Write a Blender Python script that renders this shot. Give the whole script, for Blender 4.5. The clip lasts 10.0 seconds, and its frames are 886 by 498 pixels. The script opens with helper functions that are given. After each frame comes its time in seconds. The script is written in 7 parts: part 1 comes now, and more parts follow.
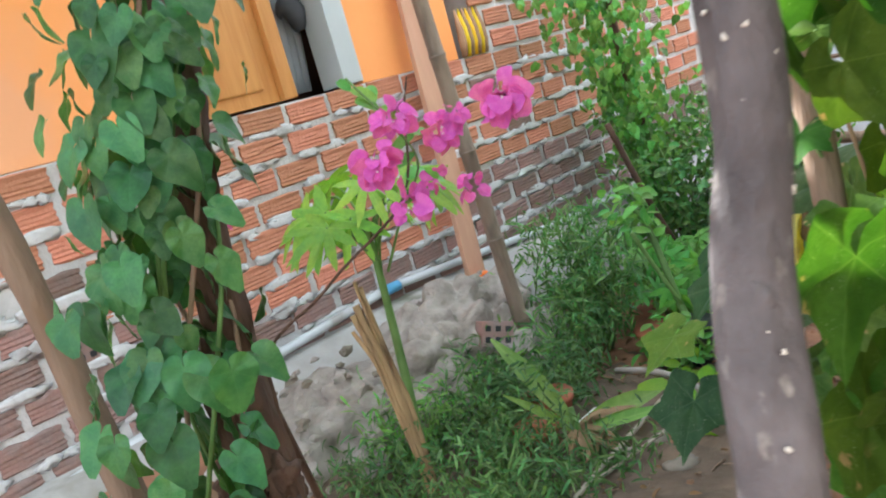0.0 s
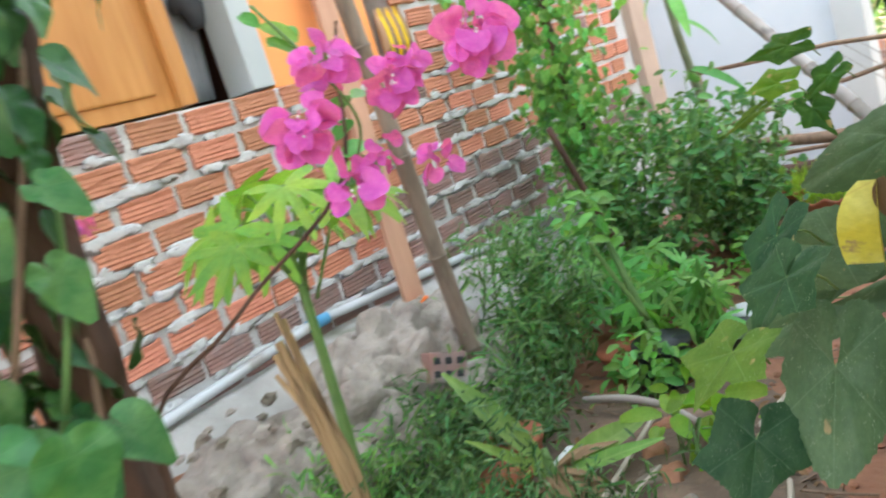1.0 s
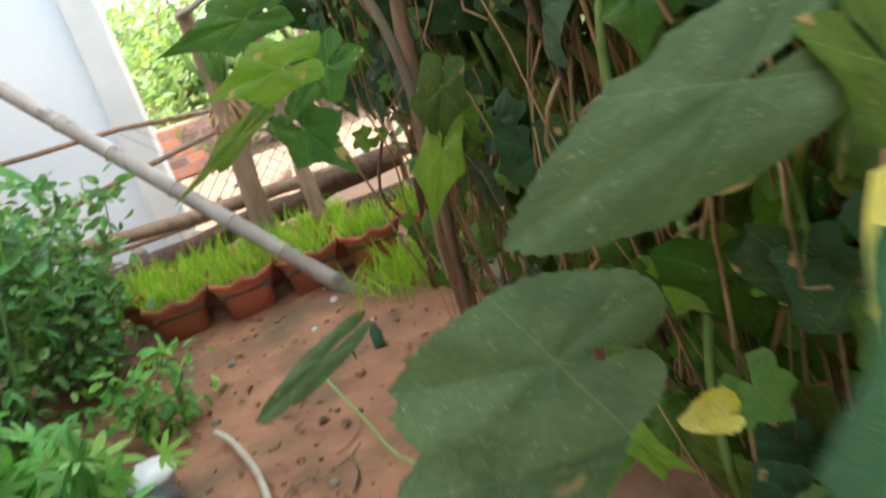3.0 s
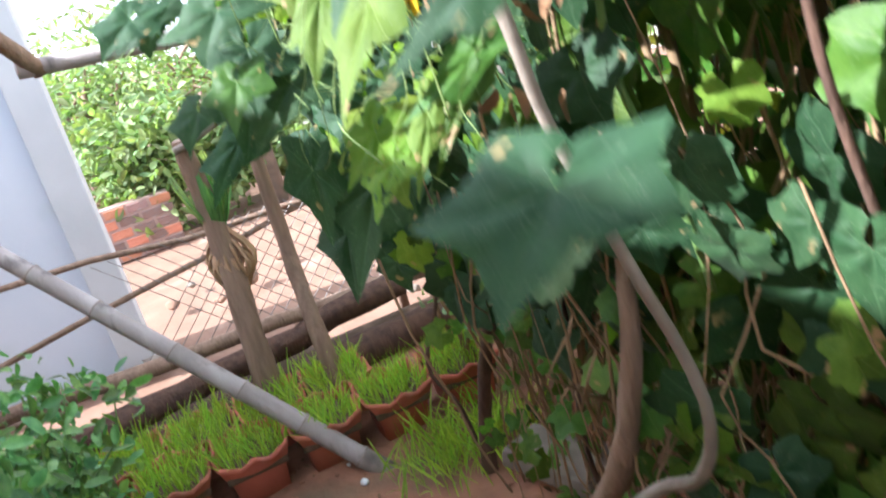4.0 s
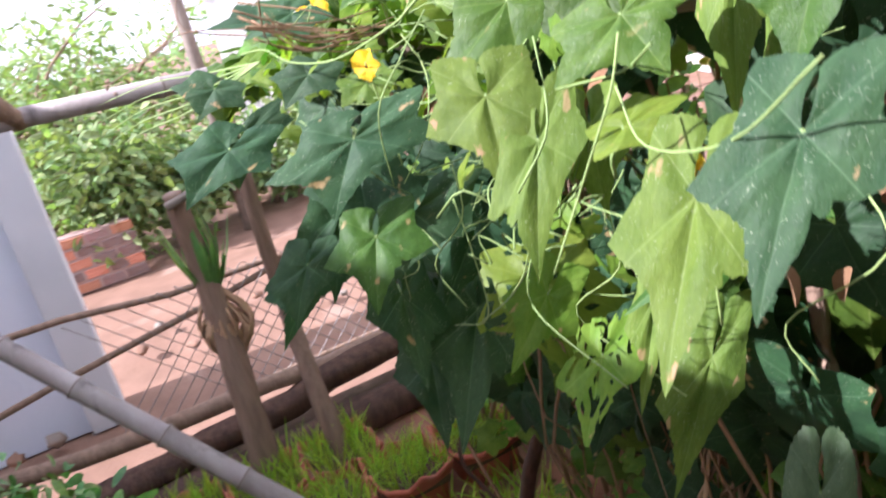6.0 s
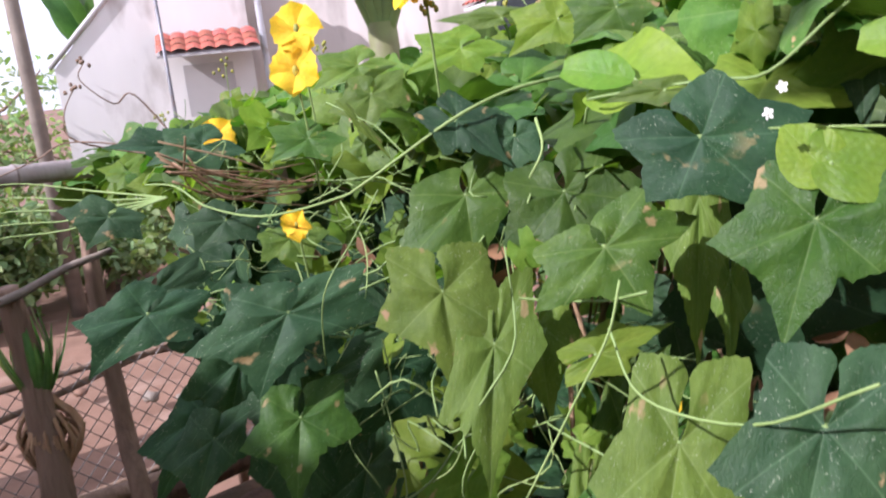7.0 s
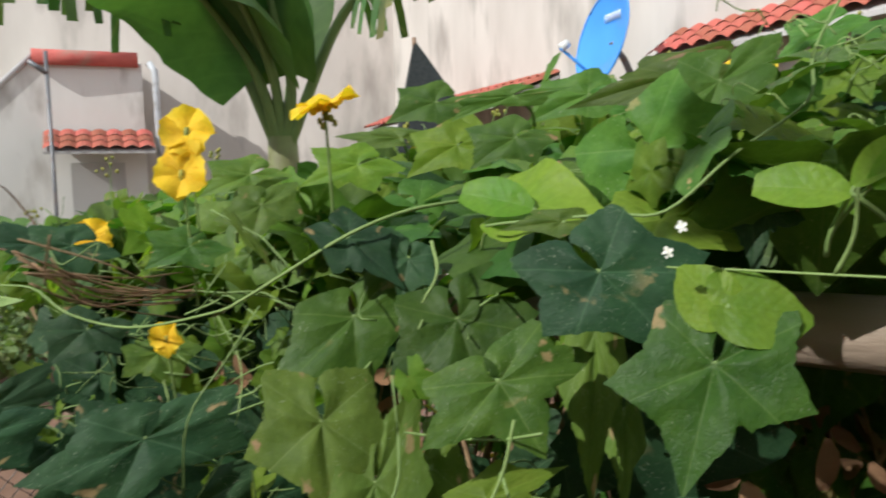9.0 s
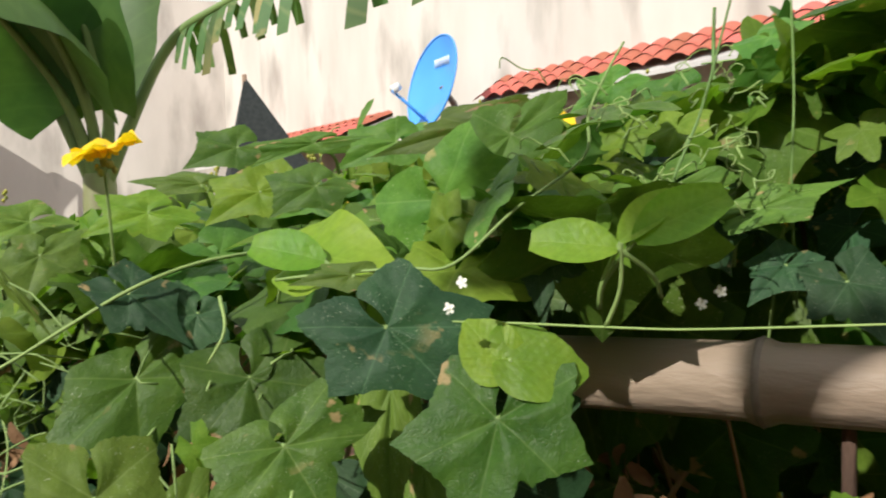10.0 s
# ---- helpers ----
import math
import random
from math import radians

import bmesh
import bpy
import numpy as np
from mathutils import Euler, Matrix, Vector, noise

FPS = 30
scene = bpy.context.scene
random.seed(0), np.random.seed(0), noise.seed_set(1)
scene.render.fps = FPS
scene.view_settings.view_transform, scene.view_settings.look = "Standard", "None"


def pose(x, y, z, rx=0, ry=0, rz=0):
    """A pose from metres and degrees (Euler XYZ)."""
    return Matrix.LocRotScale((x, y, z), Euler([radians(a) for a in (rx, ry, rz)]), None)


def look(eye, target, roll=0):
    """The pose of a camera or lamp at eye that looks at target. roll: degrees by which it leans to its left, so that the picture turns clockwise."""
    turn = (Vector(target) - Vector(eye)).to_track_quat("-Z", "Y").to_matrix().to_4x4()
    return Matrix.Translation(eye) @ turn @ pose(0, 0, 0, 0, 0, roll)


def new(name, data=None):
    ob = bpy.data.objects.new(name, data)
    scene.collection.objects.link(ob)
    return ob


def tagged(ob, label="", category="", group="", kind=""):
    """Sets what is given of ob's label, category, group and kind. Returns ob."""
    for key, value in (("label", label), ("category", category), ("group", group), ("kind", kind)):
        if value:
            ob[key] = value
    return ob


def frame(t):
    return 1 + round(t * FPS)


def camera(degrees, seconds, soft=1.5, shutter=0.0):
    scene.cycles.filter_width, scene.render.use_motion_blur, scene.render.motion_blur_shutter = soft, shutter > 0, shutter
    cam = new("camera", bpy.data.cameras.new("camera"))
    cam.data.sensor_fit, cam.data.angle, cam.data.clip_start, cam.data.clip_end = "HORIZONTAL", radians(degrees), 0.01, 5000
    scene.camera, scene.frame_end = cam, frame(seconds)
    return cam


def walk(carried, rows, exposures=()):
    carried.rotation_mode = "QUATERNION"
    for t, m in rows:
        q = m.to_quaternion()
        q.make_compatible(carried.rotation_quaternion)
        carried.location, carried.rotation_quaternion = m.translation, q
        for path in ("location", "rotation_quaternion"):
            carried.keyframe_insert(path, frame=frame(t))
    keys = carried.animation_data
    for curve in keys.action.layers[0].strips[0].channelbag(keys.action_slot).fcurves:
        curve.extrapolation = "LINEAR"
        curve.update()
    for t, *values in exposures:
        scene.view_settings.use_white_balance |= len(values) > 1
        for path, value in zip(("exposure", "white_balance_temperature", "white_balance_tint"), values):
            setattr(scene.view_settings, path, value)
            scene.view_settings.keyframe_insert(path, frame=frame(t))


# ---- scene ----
cam = camera(59.0, 10.0, 2.0, 0.35)
PATH = [
    (0, (0.159, -2.36, 1.149), (1.519, -0.948, 0.754), -15.8),
    (0.5, (0.224, -2.215, 1.113), (1.585, -0.813, 0.689), -15.4),
    (1, (0.374, -2.056, 1.049), (1.888, -0.803, 0.679), -17.5),
    (1.5, (0.544, -1.843, 0.994), (2.293, -0.935, 0.653), -21.3),
    (2, (0.671, -1.661, 0.994), (2.577, -1.291, 0.513), -20.7),
    (2.5, (0.984, -1.646, 0.916), (2.894, -1.729, 0.329), -17.5),
    (3, (1.166, -1.609, 0.928), (3.018, -1.995, 0.28), -17.8),
    (3.2, (1.304, -1.562, 0.9), (3.157, -2.048, 0.328), -17.2),
(4.3, (1.835, -1.407, 1.471), (3.617, -2.050, 0.830), -15.4),
    (4.5, (1.894, -1.418, 1.458), (3.689, -1.993, 0.789), -16.5),
    (5, (1.963, -1.410, 1.459), (3.787, -1.838, 0.760), -17.7),
    (5.2, (1.978, -1.400, 1.461), (3.812, -1.832, 0.790), -17.2),
    (6.3, (2.132, -1.336, 1.556), (3.815, -2.239, 0.962), -12.1),
    (6.5, (2.142, -1.323, 1.581), (3.781, -2.322, 1.018), -10.3),
    (7, (2.173, -1.322, 1.593), (3.749, -2.468, 1.142), -6.1),
    (7.5, (2.193, -1.314, 1.587), (3.754, -2.534, 1.314), -2.7),
    (8, (2.195, -1.320, 1.590), (3.755, -2.559, 1.411), -1.6),
    (8.5, (2.198, -1.321, 1.586), (3.731, -2.594, 1.418), -1.6),
    (9, (2.198, -1.344, 1.591), (3.616, -2.744, 1.420), -1.6),
    (9.5, (2.196, -1.373, 1.603), (3.437, -2.935, 1.466), -2.0),
    (10, (2.184, -1.374, 1.599), (3.287, -3.040, 1.514), -1.6),
]
walk(cam, [(t, look(eye, target, roll)) for t, eye, target, roll in PATH], [(0, 2.12, 5700, 5), (1.5, 2.46, 5800, 5), (2, 2.22, 5900, 3), (2.5, 2.2, 6100, 5), (3.2, 2.46, 6050, 4), (4.5, 1.86, 5300, 23), (5.2, 1.92, 5700, 25), (6.5, 1.06, 5600, 29), (7, 0.66, 5650, 28), (7.5, 0.2, 5700, 21), (8.2, -0.22, 5800, 9), (9, -0.15, 6000, 8), (9.5, 0.08, 6250, 8), (10, 0.15, 6400, 8)])

# ---- world, sun and exposure ----
SUN_DIR = Vector((0.09, 0.785, 0.59)).normalized()
world = bpy.data.worlds.new("sky")
scene.world = world
world.use_nodes = True
wn = world.node_tree.nodes
sky = wn.new("ShaderNodeTexSky")
sky.sky_type, sky.sun_disc = "NISHITA", False
sky.sun_elevation = math.asin(SUN_DIR.z)
sky.sun_rotation = math.atan2(SUN_DIR.x, SUN_DIR.y)
sky.dust_density = 3.0
cloud, haze, cover, where = wn.new("ShaderNodeTexNoise"), wn.new("ShaderNodeMix"), wn.new("ShaderNodeMapRange"), wn.new("ShaderNodeTexCoord")
cloud.inputs["Scale"].default_value, cloud.inputs["Detail"].default_value = 2.2, 6  # thin bright haze with soft cloud over the blue
world.node_tree.links.new(where.outputs["Generated"], cloud.inputs[0])
world.node_tree.links.new(cloud.outputs[0], cover.inputs[0])
cover.inputs[1].default_value, cover.inputs[2].default_value, cover.inputs[3].default_value, cover.inputs[4].default_value = 0.3, 0.7, 0.7, 0.95
haze.data_type = "RGBA"
haze.inputs[7].default_value = (6.0, 6.1, 6.2, 1)
world.node_tree.links.new(cover.outputs[0], haze.inputs[0])
world.node_tree.links.new(sky.outputs[0], haze.inputs[6])
world.node_tree.links.new(haze.outputs[2], wn["Background"].inputs[0])
wn["Background"].inputs[1].default_value = 0.15
sun = new("sun", bpy.data.lights.new("sun", "SUN"))
sun.data.energy, sun.data.angle, sun.data.color = 5.0, radians(0.6), (1.0, 0.95, 0.86)
sun.matrix_world = look((0, 0, 0), tuple(-SUN_DIR))


# ---- materials ----
def material(name, c1, c2, scale=6.0, rough=0.75, bump=0.2, grain=60.0, metal=0.0, stains=None, stain_scale=2.0, stain_low=0.55, vary=0.0, spec=0.3, stretch=(1, 1, 1)):
    m = bpy.data.materials.new(name)
    m.use_nodes = True
    nt = m.node_tree
    n, link = nt.nodes, nt.links.new
    b = n["Principled BSDF"]
    b.inputs["Roughness"].default_value, b.inputs["Metallic"].default_value = rough, metal
    b.inputs["Specular IOR Level"].default_value = spec
    tc, mp = n.new("ShaderNodeTexCoord"), n.new("ShaderNodeMapping")
    mp.inputs["Scale"].default_value = stretch
    link(tc.outputs["Object"], mp.inputs[0])
    t1 = n.new("ShaderNodeTexNoise")
    t1.inputs["Scale"].default_value, t1.inputs["Detail"].default_value = scale, 6
    link(mp.outputs[0], t1.inputs[0])
    mix = n.new("ShaderNodeMix")
    mix.data_type = "RGBA"
    mix.inputs[6].default_value, mix.inputs[7].default_value = (*c1, 1), (*c2, 1)
    ramp = n.new("ShaderNodeMapRange")
    ramp.inputs[1].default_value, ramp.inputs[2].default_value = 0.3, 0.7
    link(t1.outputs[0], ramp.inputs[0])
    link(ramp.outputs[0], mix.inputs[0])
    col = mix.outputs[2]
    if stains:
        t3 = n.new("ShaderNodeTexNoise")
        t3.inputs["Scale"].default_value, t3.inputs["Detail"].default_value = stain_scale, 8
        link(mp.outputs[0], t3.inputs[0])
        r3 = n.new("ShaderNodeMapRange")
        r3.inputs[1].default_value, r3.inputs[2].default_value = stain_low, stain_low + 0.14
        link(t3.outputs[0], r3.inputs[0])
        mx = n.new("ShaderNodeMix")
        mx.data_type = "RGBA"
        mx.inputs[7].default_value = (*stains, 1)
        link(r3.outputs[0], mx.inputs[0])
        link(col, mx.inputs[6])
        col = mx.outputs[2]
    if vary:
        oi, hs, mr, mh = n.new("ShaderNodeObjectInfo"), n.new("ShaderNodeHueSaturation"), n.new("ShaderNodeMapRange"), n.new("ShaderNodeMapRange")
        link(oi.outputs["Random"], mr.inputs[0])
        mr.inputs[3].default_value, mr.inputs[4].default_value = 1 - vary, 1 + vary
        link(oi.outputs["Random"], mh.inputs[0])
        mh.inputs[3].default_value, mh.inputs[4].default_value = 0.5 + vary * 0.04, 0.5 - vary * 0.04
        link(mr.outputs[0], hs.inputs["Value"])
        link(mh.outputs[0], hs.inputs["Hue"])
        link(col, hs.inputs["Color"])
        col = hs.outputs[0]
    link(col, b.inputs["Base Color"])
    t2, bp = n.new("ShaderNodeTexNoise"), n.new("ShaderNodeBump")
    t2.inputs["Scale"].default_value, t2.inputs["Detail"].default_value = grain, 8
    link(mp.outputs[0], t2.inputs[0])
    bp.inputs["Strength"].default_value, bp.inputs["Distance"].default_value = bump, 0.01
    link(t2.outputs[0], bp.inputs["Height"])
    link(bp.outputs[0], b.inputs["Normal"])
    return m


def leaf_material(name, c1, c2, rough=0.5, veins=9.0, vein_color=(0.30, 0.42, 0.16), specks=0.0, burn=0.0, through_light=0.3, vary=0.35, vein_width=0.014, single=False, sheen=0.0):
    """A leaf blade: veins fan out from the stalk in the UV plane, pale specks and brown scorched patches."""
    m = bpy.data.materials.new(name)
    m.use_nodes = True
    nt = m.node_tree
    n, link = nt.nodes, nt.links.new
    b = n["Principled BSDF"]
    b.inputs["Roughness"].default_value = rough
    b.inputs["Specular IOR Level"].default_value = 0.2
    b.inputs["Sheen Weight"].default_value, b.inputs["Sheen Roughness"].default_value = sheen, 0.45
    tc = n.new("ShaderNodeTexCoord")
    geo = n.new("ShaderNodeNewGeometry")
    oi = n.new("ShaderNodeObjectInfo")

    def calc(op, a, c=None, d=None):
        x = n.new("ShaderNodeMath")
        x.operation = op
        for i, v in enumerate((a, c, d)):
            if v is None:
                continue
            if isinstance(v, (int, float)):
                x.inputs[i].default_value = v
            else:
                link(v, x.inputs[i])
        return x.outputs[0]

    def blend(fac, a, c):
        x = n.new("ShaderNodeMix")
        x.data_type = "RGBA"
        for i, v in ((0, fac), (6, a), (7, c)):
            if isinstance(v, tuple):
                x.inputs[i].default_value = (*v, 1)
            elif isinstance(v, (int, float)):
                x.inputs[i].default_value = v
            else:
                link(v, x.inputs[i])
        return x.outputs[2]

    def noisy(scale, lo, hi, detail=4.0, vec=None):
        t, r = n.new("ShaderNodeTexNoise"), n.new("ShaderNodeMapRange")
        t.inputs["Scale"].default_value, t.inputs["Detail"].default_value = scale, detail
        link(vec or tc.outputs["UV"], t.inputs[0])
        r.inputs[1].default_value, r.inputs[2].default_value = lo, hi
        link(t.outputs[0], r.inputs[0])
        return r.outputs[0], t.outputs[0]

    sep = n.new("ShaderNodeSeparateXYZ")
    link(tc.outputs["UV"], sep.inputs[0])
    u, v = sep.outputs[0], sep.outputs[1]
    rnd = calc("ADD", oi.outputs["Random"], calc("MULTIPLY", geo.outputs["Random Per Island"], 1.0))
    rnd = calc("FRACT", rnd)
    shift = n.new("ShaderNodeVectorMath")
    shift.operation = "ADD"
    comb = n.new("ShaderNodeCombineXYZ")
    link(calc("MULTIPLY", rnd, 37.0), comb.inputs[2])
    link(tc.outputs["UV"], shift.inputs[0])
    link(comb.outputs[0], shift.inputs[1])
    sv = shift.outputs[0]
    big, _ = noisy(2.2, 0.35, 0.65, 5, sv)
    col = blend(big, c1, c2)
    fine, fine_raw = noisy(14.0, 0.35, 0.75, 6, sv)
    col = blend(calc("MULTIPLY", fine, 0.35), col, tuple(x * 0.55 for x in c1))
    rr = calc("SQRT", calc("ADD", calc("MULTIPLY", u, u), calc("MULTIPLY", v, v)))
    if single:
        dist = calc("MINIMUM", calc("ABSOLUTE", u), calc("ADD", 0.006, calc("MULTIPLY", calc("PINGPONG", calc("ADD", v, calc("MULTIPLY", calc("ABSOLUTE", u), -0.8)), 0.075), 0.5)))
    else:
        ang = calc("ARCTAN2", u, v)
        main = calc("MULTIPLY", rr, calc("ABSOLUTE", calc("SINE", calc("MULTIPLY", ang, veins / 2))))
        net = n.new("ShaderNodeTexVoronoi")
        net.feature = "DISTANCE_TO_EDGE"
        net.inputs["Scale"].default_value = 6.5
        wob = n.new("ShaderNodeVectorMath")
        wob.operation = "ADD"
        wt = n.new("ShaderNodeTexNoise")
        wt.inputs["Scale"].default_value = 5.0
        link(sv, wt.inputs[0])
        link(sv, wob.inputs[0])
        link(wt.outputs["Color"], wob.inputs[1])
        link(wob.outputs[0], net.inputs[0])
        dist = calc("MINIMUM", calc("MULTIPLY", main, 2 / veins), calc("ADD", vein_width * 0.62, calc("MULTIPLY", net.outputs["Distance"], 0.25)))
    vein = n.new("ShaderNodeMapRange")
    vein.inputs[1].default_value, vein.inputs[2].default_value, vein.inputs[3].default_value, vein.inputs[4].default_value = 0.0, vein_width, 0.36, 0.0
    link(dist, vein.inputs[0])
    col = blend(vein.outputs[0], col, vein_color)
    if specks:
        vo = n.new("ShaderNodeTexVoronoi")
        vo.inputs["Scale"].default_value = 19.0
        jig, jag = n.new("ShaderNodeTexNoise"), n.new("ShaderNodeVectorMath")
        jig.inputs["Scale"].default_value, jig.inputs["Detail"].default_value = 9.0, 5
        link(sv, jig.inputs[0])
        jag.operation = "MULTIPLY_ADD"
        link(jig.outputs["Color"], jag.inputs[0])
        jag.inputs[1].default_value = (0.35, 0.35, 0.35)
        link(sv, jag.inputs[2])
        link(jag.outputs[0], vo.inputs[0])
        patch, _ = noisy(4.0, 0.62 - specks * 0.14, 0.72, 4, sv)
        dot = n.new("ShaderNodeMapRange")
        dot.inputs[1].default_value, dot.inputs[2].default_value, dot.inputs[3].default_value, dot.inputs[4].default_value = 0.12, 0.22, 1.0, 0.0
        link(vo.outputs["Distance"], dot.inputs[0])
        col = blend(calc("MULTIPLY", dot.outputs[0], calc("MULTIPLY", patch, 0.6)), col, (0.50, 0.54, 0.40))
    if burn:
        bt, _ = noisy(2.6, 0.70 - burn * 0.1, 0.74 - burn * 0.1, 6, sv)
        edge = n.new("ShaderNodeMapRange")
        edge.inputs[1].default_value, edge.inputs[2].default_value = 0.25, 0.7
        link(rr, edge.inputs[0])
        col = blend(calc("MULTIPLY", bt, edge.outputs[0]), col, (0.36, 0.25, 0.12))
    hs, mr, mh = n.new("ShaderNodeHueSaturation"), n.new("ShaderNodeMapRange"), n.new("ShaderNodeMapRange")
    link(rnd, mr.inputs[0])
    mr.inputs[3].default_value, mr.inputs[4].default_value = 1 - vary, 1 + vary
    link(calc("FRACT", calc("MULTIPLY", rnd, 7.3)), mh.inputs[0])
    mh.inputs[3].default_value, mh.inputs[4].default_value = 0.5 - vary * 0.09, 0.5 + vary * 0.07
    link(mr.outputs[0], hs.inputs["Value"])
    link(mh.outputs[0], hs.inputs["Hue"])
    link(col, hs.inputs["Color"])
    col = hs.outputs[0]
    link(col, b.inputs["Base Color"])
    bp = n.new("ShaderNodeBump")
    bp.inputs["Strength"].default_value, bp.inputs["Distance"].default_value = 0.22, 0.003
    _, swell = noisy(5.0, 0.3, 0.7, 2, sv)
    puff = calc("MULTIPLY", calc("MINIMUM", dist, 0.06), 4.5)
    link(calc("ADD", calc("ADD", puff, calc("MULTIPLY", swell, 2.2)), calc("SUBTRACT", calc("MULTIPLY", fine_raw, 0.6), calc("MULTIPLY", vein.outputs[0], 0.5))), bp.inputs["Height"])
    link(bp.outputs[0], b.inputs["Normal"])
    tr, ms = n.new("ShaderNodeBsdfTranslucent"), n.new("ShaderNodeMixShader")
    warm = n.new("ShaderNodeMix")
    warm.data_type, warm.blend_type = "RGBA", "MULTIPLY"
    warm.inputs[0].default_value = 1.0
    warm.inputs[7].default_value = (1.5, 1.7, 0.5, 1)
    link(col, warm.inputs[6])
    link(warm.outputs[2], tr.inputs[0])
    ms.inputs[0].default_value = through_light
    link(b.outputs[0], ms.inputs[1])
    link(tr.outputs[0], ms.inputs[2])
    link(ms.outputs[0], n["Material Output"].inputs[0])
    return m


BRICK = material("brick", (0.50, 0.22, 0.135), (0.42, 0.17, 0.10), 9, 0.85, 0.35, 90, stains=(0.46, 0.40, 0.37), stain_scale=7, stain_low=0.58, vary=0.2)
BRICK_DIRTY = material("weathered_brick", (0.27, 0.145, 0.115), (0.20, 0.165, 0.155), 10, 0.9, 0.4, 80, stains=(0.33, 0.31, 0.30), stain_scale=6, stain_low=0.5, vary=0.25)
MORTAR = material("mortar", (0.58, 0.57, 0.57), (0.46, 0.45, 0.45), 14, 0.95, 0.6, 55, stains=(0.28, 0.26, 0.25), stain_scale=4, stain_low=0.6)
CONCRETE = material("concrete", (0.42, 0.40, 0.38), (0.30, 0.28, 0.26), 8, 0.95, 0.6, 40, stains=(0.17, 0.16, 0.12), stain_scale=3, stain_low=0.55)
RUBBLE = material("old_mortar_heap", (0.40, 0.35, 0.31), (0.25, 0.21, 0.19), 16, 0.95, 1.0, 60, stains=(0.10, 0.10, 0.06), stain_scale=5, stain_low=0.6)
ORANGE = material("orange_paint", (0.86, 0.36, 0.12), (0.80, 0.32, 0.10), 3, 0.7, 0.08, 40, stains=(0.74, 0.36, 0.18), stain_scale=1.5)
WHITE = material("white_paint", (0.48, 0.51, 0.52), (0.41, 0.44, 0.45), 2.5, 0.8, 0.1, 30, stains=(0.50, 0.50, 0.49), stain_scale=1.3, stain_low=0.6)
BLUEWHITE = material("pale_blue_limewash", (0.46, 0.53, 0.60), (0.54, 0.59, 0.64), 1.6, 0.85, 0.15, 30, stains=(0.42, 0.50, 0.48), stain_scale=0.9, stain_low=0.5)
PLASTER = material("weathered_plaster", (0.58, 0.535, 0.49), (0.47, 0.43, 0.39), 2.2, 0.9, 0.08, 30, stains=(0.33, 0.30, 0.27), stain_scale=1.9, stain_low=0.53, stretch=(1, 1, 0.35))
# stained plaster of the small house, whitened to carry the distant haze
HAZED_PLASTER = material("hazed_plaster", (0.74, 0.71, 0.67), (0.64, 0.61, 0.57), 1.8, 0.9, 0.08, 30, stains=(0.44, 0.40, 0.36), stain_scale=2.2, stain_low=0.55, stretch=(1, 1, 0.4))
GREYWALL = material("grey_render", (0.50, 0.48, 0.46), (0.42, 0.40, 0.39), 1.5, 0.9, 0.2, 30, stains=(0.30, 0.28, 0.27), stain_scale=1.0)
WOOD_DOOR = material("varnished_wood", (0.56, 0.27, 0.08), (0.44, 0.19, 0.05), 5, 0.5, 0.15, 20, stretch=(6, 6, 0.6))
DARK = material("dark_cloth", (0.05, 0.055, 0.065), (0.09, 0.095, 0.11), 8, 0.9, 0.2, 40)
GREYCLOTH = material("grey_cloth", (0.30, 0.32, 0.36), (0.20, 0.22, 0.25), 6, 0.9, 0.3, 30)
# near-black brown: the gloom inside the window is put into the wall colour
ROOM = material("unlit_room_wall", (0.10, 0.045, 0.03), (0.07, 0.03, 0.02), 3, 0.9, 0.1, 20)
SOIL = material("red_soil", (0.35, 0.165, 0.095), (0.19, 0.092, 0.055), 7, 0.95, 1.0, 30, stains=(0.13, 0.085, 0.05), stain_scale=2.4, stain_low=0.52)
SAND = material("pink_sand", (0.23, 0.135, 0.09), (0.17, 0.098, 0.064), 4, 0.95, 0.5, 40, stains=(0.27, 0.18, 0.13), stain_scale=3, stain_low=0.6)
BED = material("dark_garden_earth", (0.15, 0.105, 0.075), (0.085, 0.06, 0.042), 12, 0.95, 1.0, 35, stains=(0.21, 0.14, 0.095), stain_scale=5, stain_low=0.56)
LITTER = material("leaf_litter_soil", (0.13, 0.08, 0.05), (0.075, 0.055, 0.03), 9, 0.95, 0.9, 40, stains=(0.20, 0.13, 0.08), stain_scale=5)
BARK = material("brown_bark", (0.13, 0.075, 0.05), (0.065, 0.04, 0.03), 14, 0.95, 0.9, 45, stretch=(2, 2, 0.5))
GREYBARK = material("smooth_grey_bark", (0.13, 0.108, 0.106), (0.055, 0.046, 0.046), 22, 0.85, 0.8, 60, stains=(0.30, 0.26, 0.23), stain_scale=48, stain_low=0.62, stretch=(1, 1, 0.6))
STICK = material("bare_pole_wood", (0.31, 0.21, 0.145), (0.19, 0.125, 0.085), 12, 0.85, 0.8, 40, stretch=(3, 3, 0.4))
TANWOOD = material("peeled_pole_wood", (0.20, 0.135, 0.09), (0.12, 0.078, 0.05), 7, 0.8, 0.4, 30, stains=(0.14, 0.08, 0.04), stain_scale=5, stretch=(3, 3, 0.4))
PLANK = material("pink_brown_plank", (0.52, 0.30, 0.20), (0.44, 0.24, 0.16), 6, 0.8, 0.3, 30, stretch=(4, 4, 0.4))
BAMBOO = material("dry_bamboo", (0.46, 0.39, 0.31), (0.36, 0.30, 0.24), 6, 0.55, 0.2, 50, stains=(0.20, 0.16, 0.13), stain_scale=6, stain_low=0.6, stretch=(2, 2, 0.5))
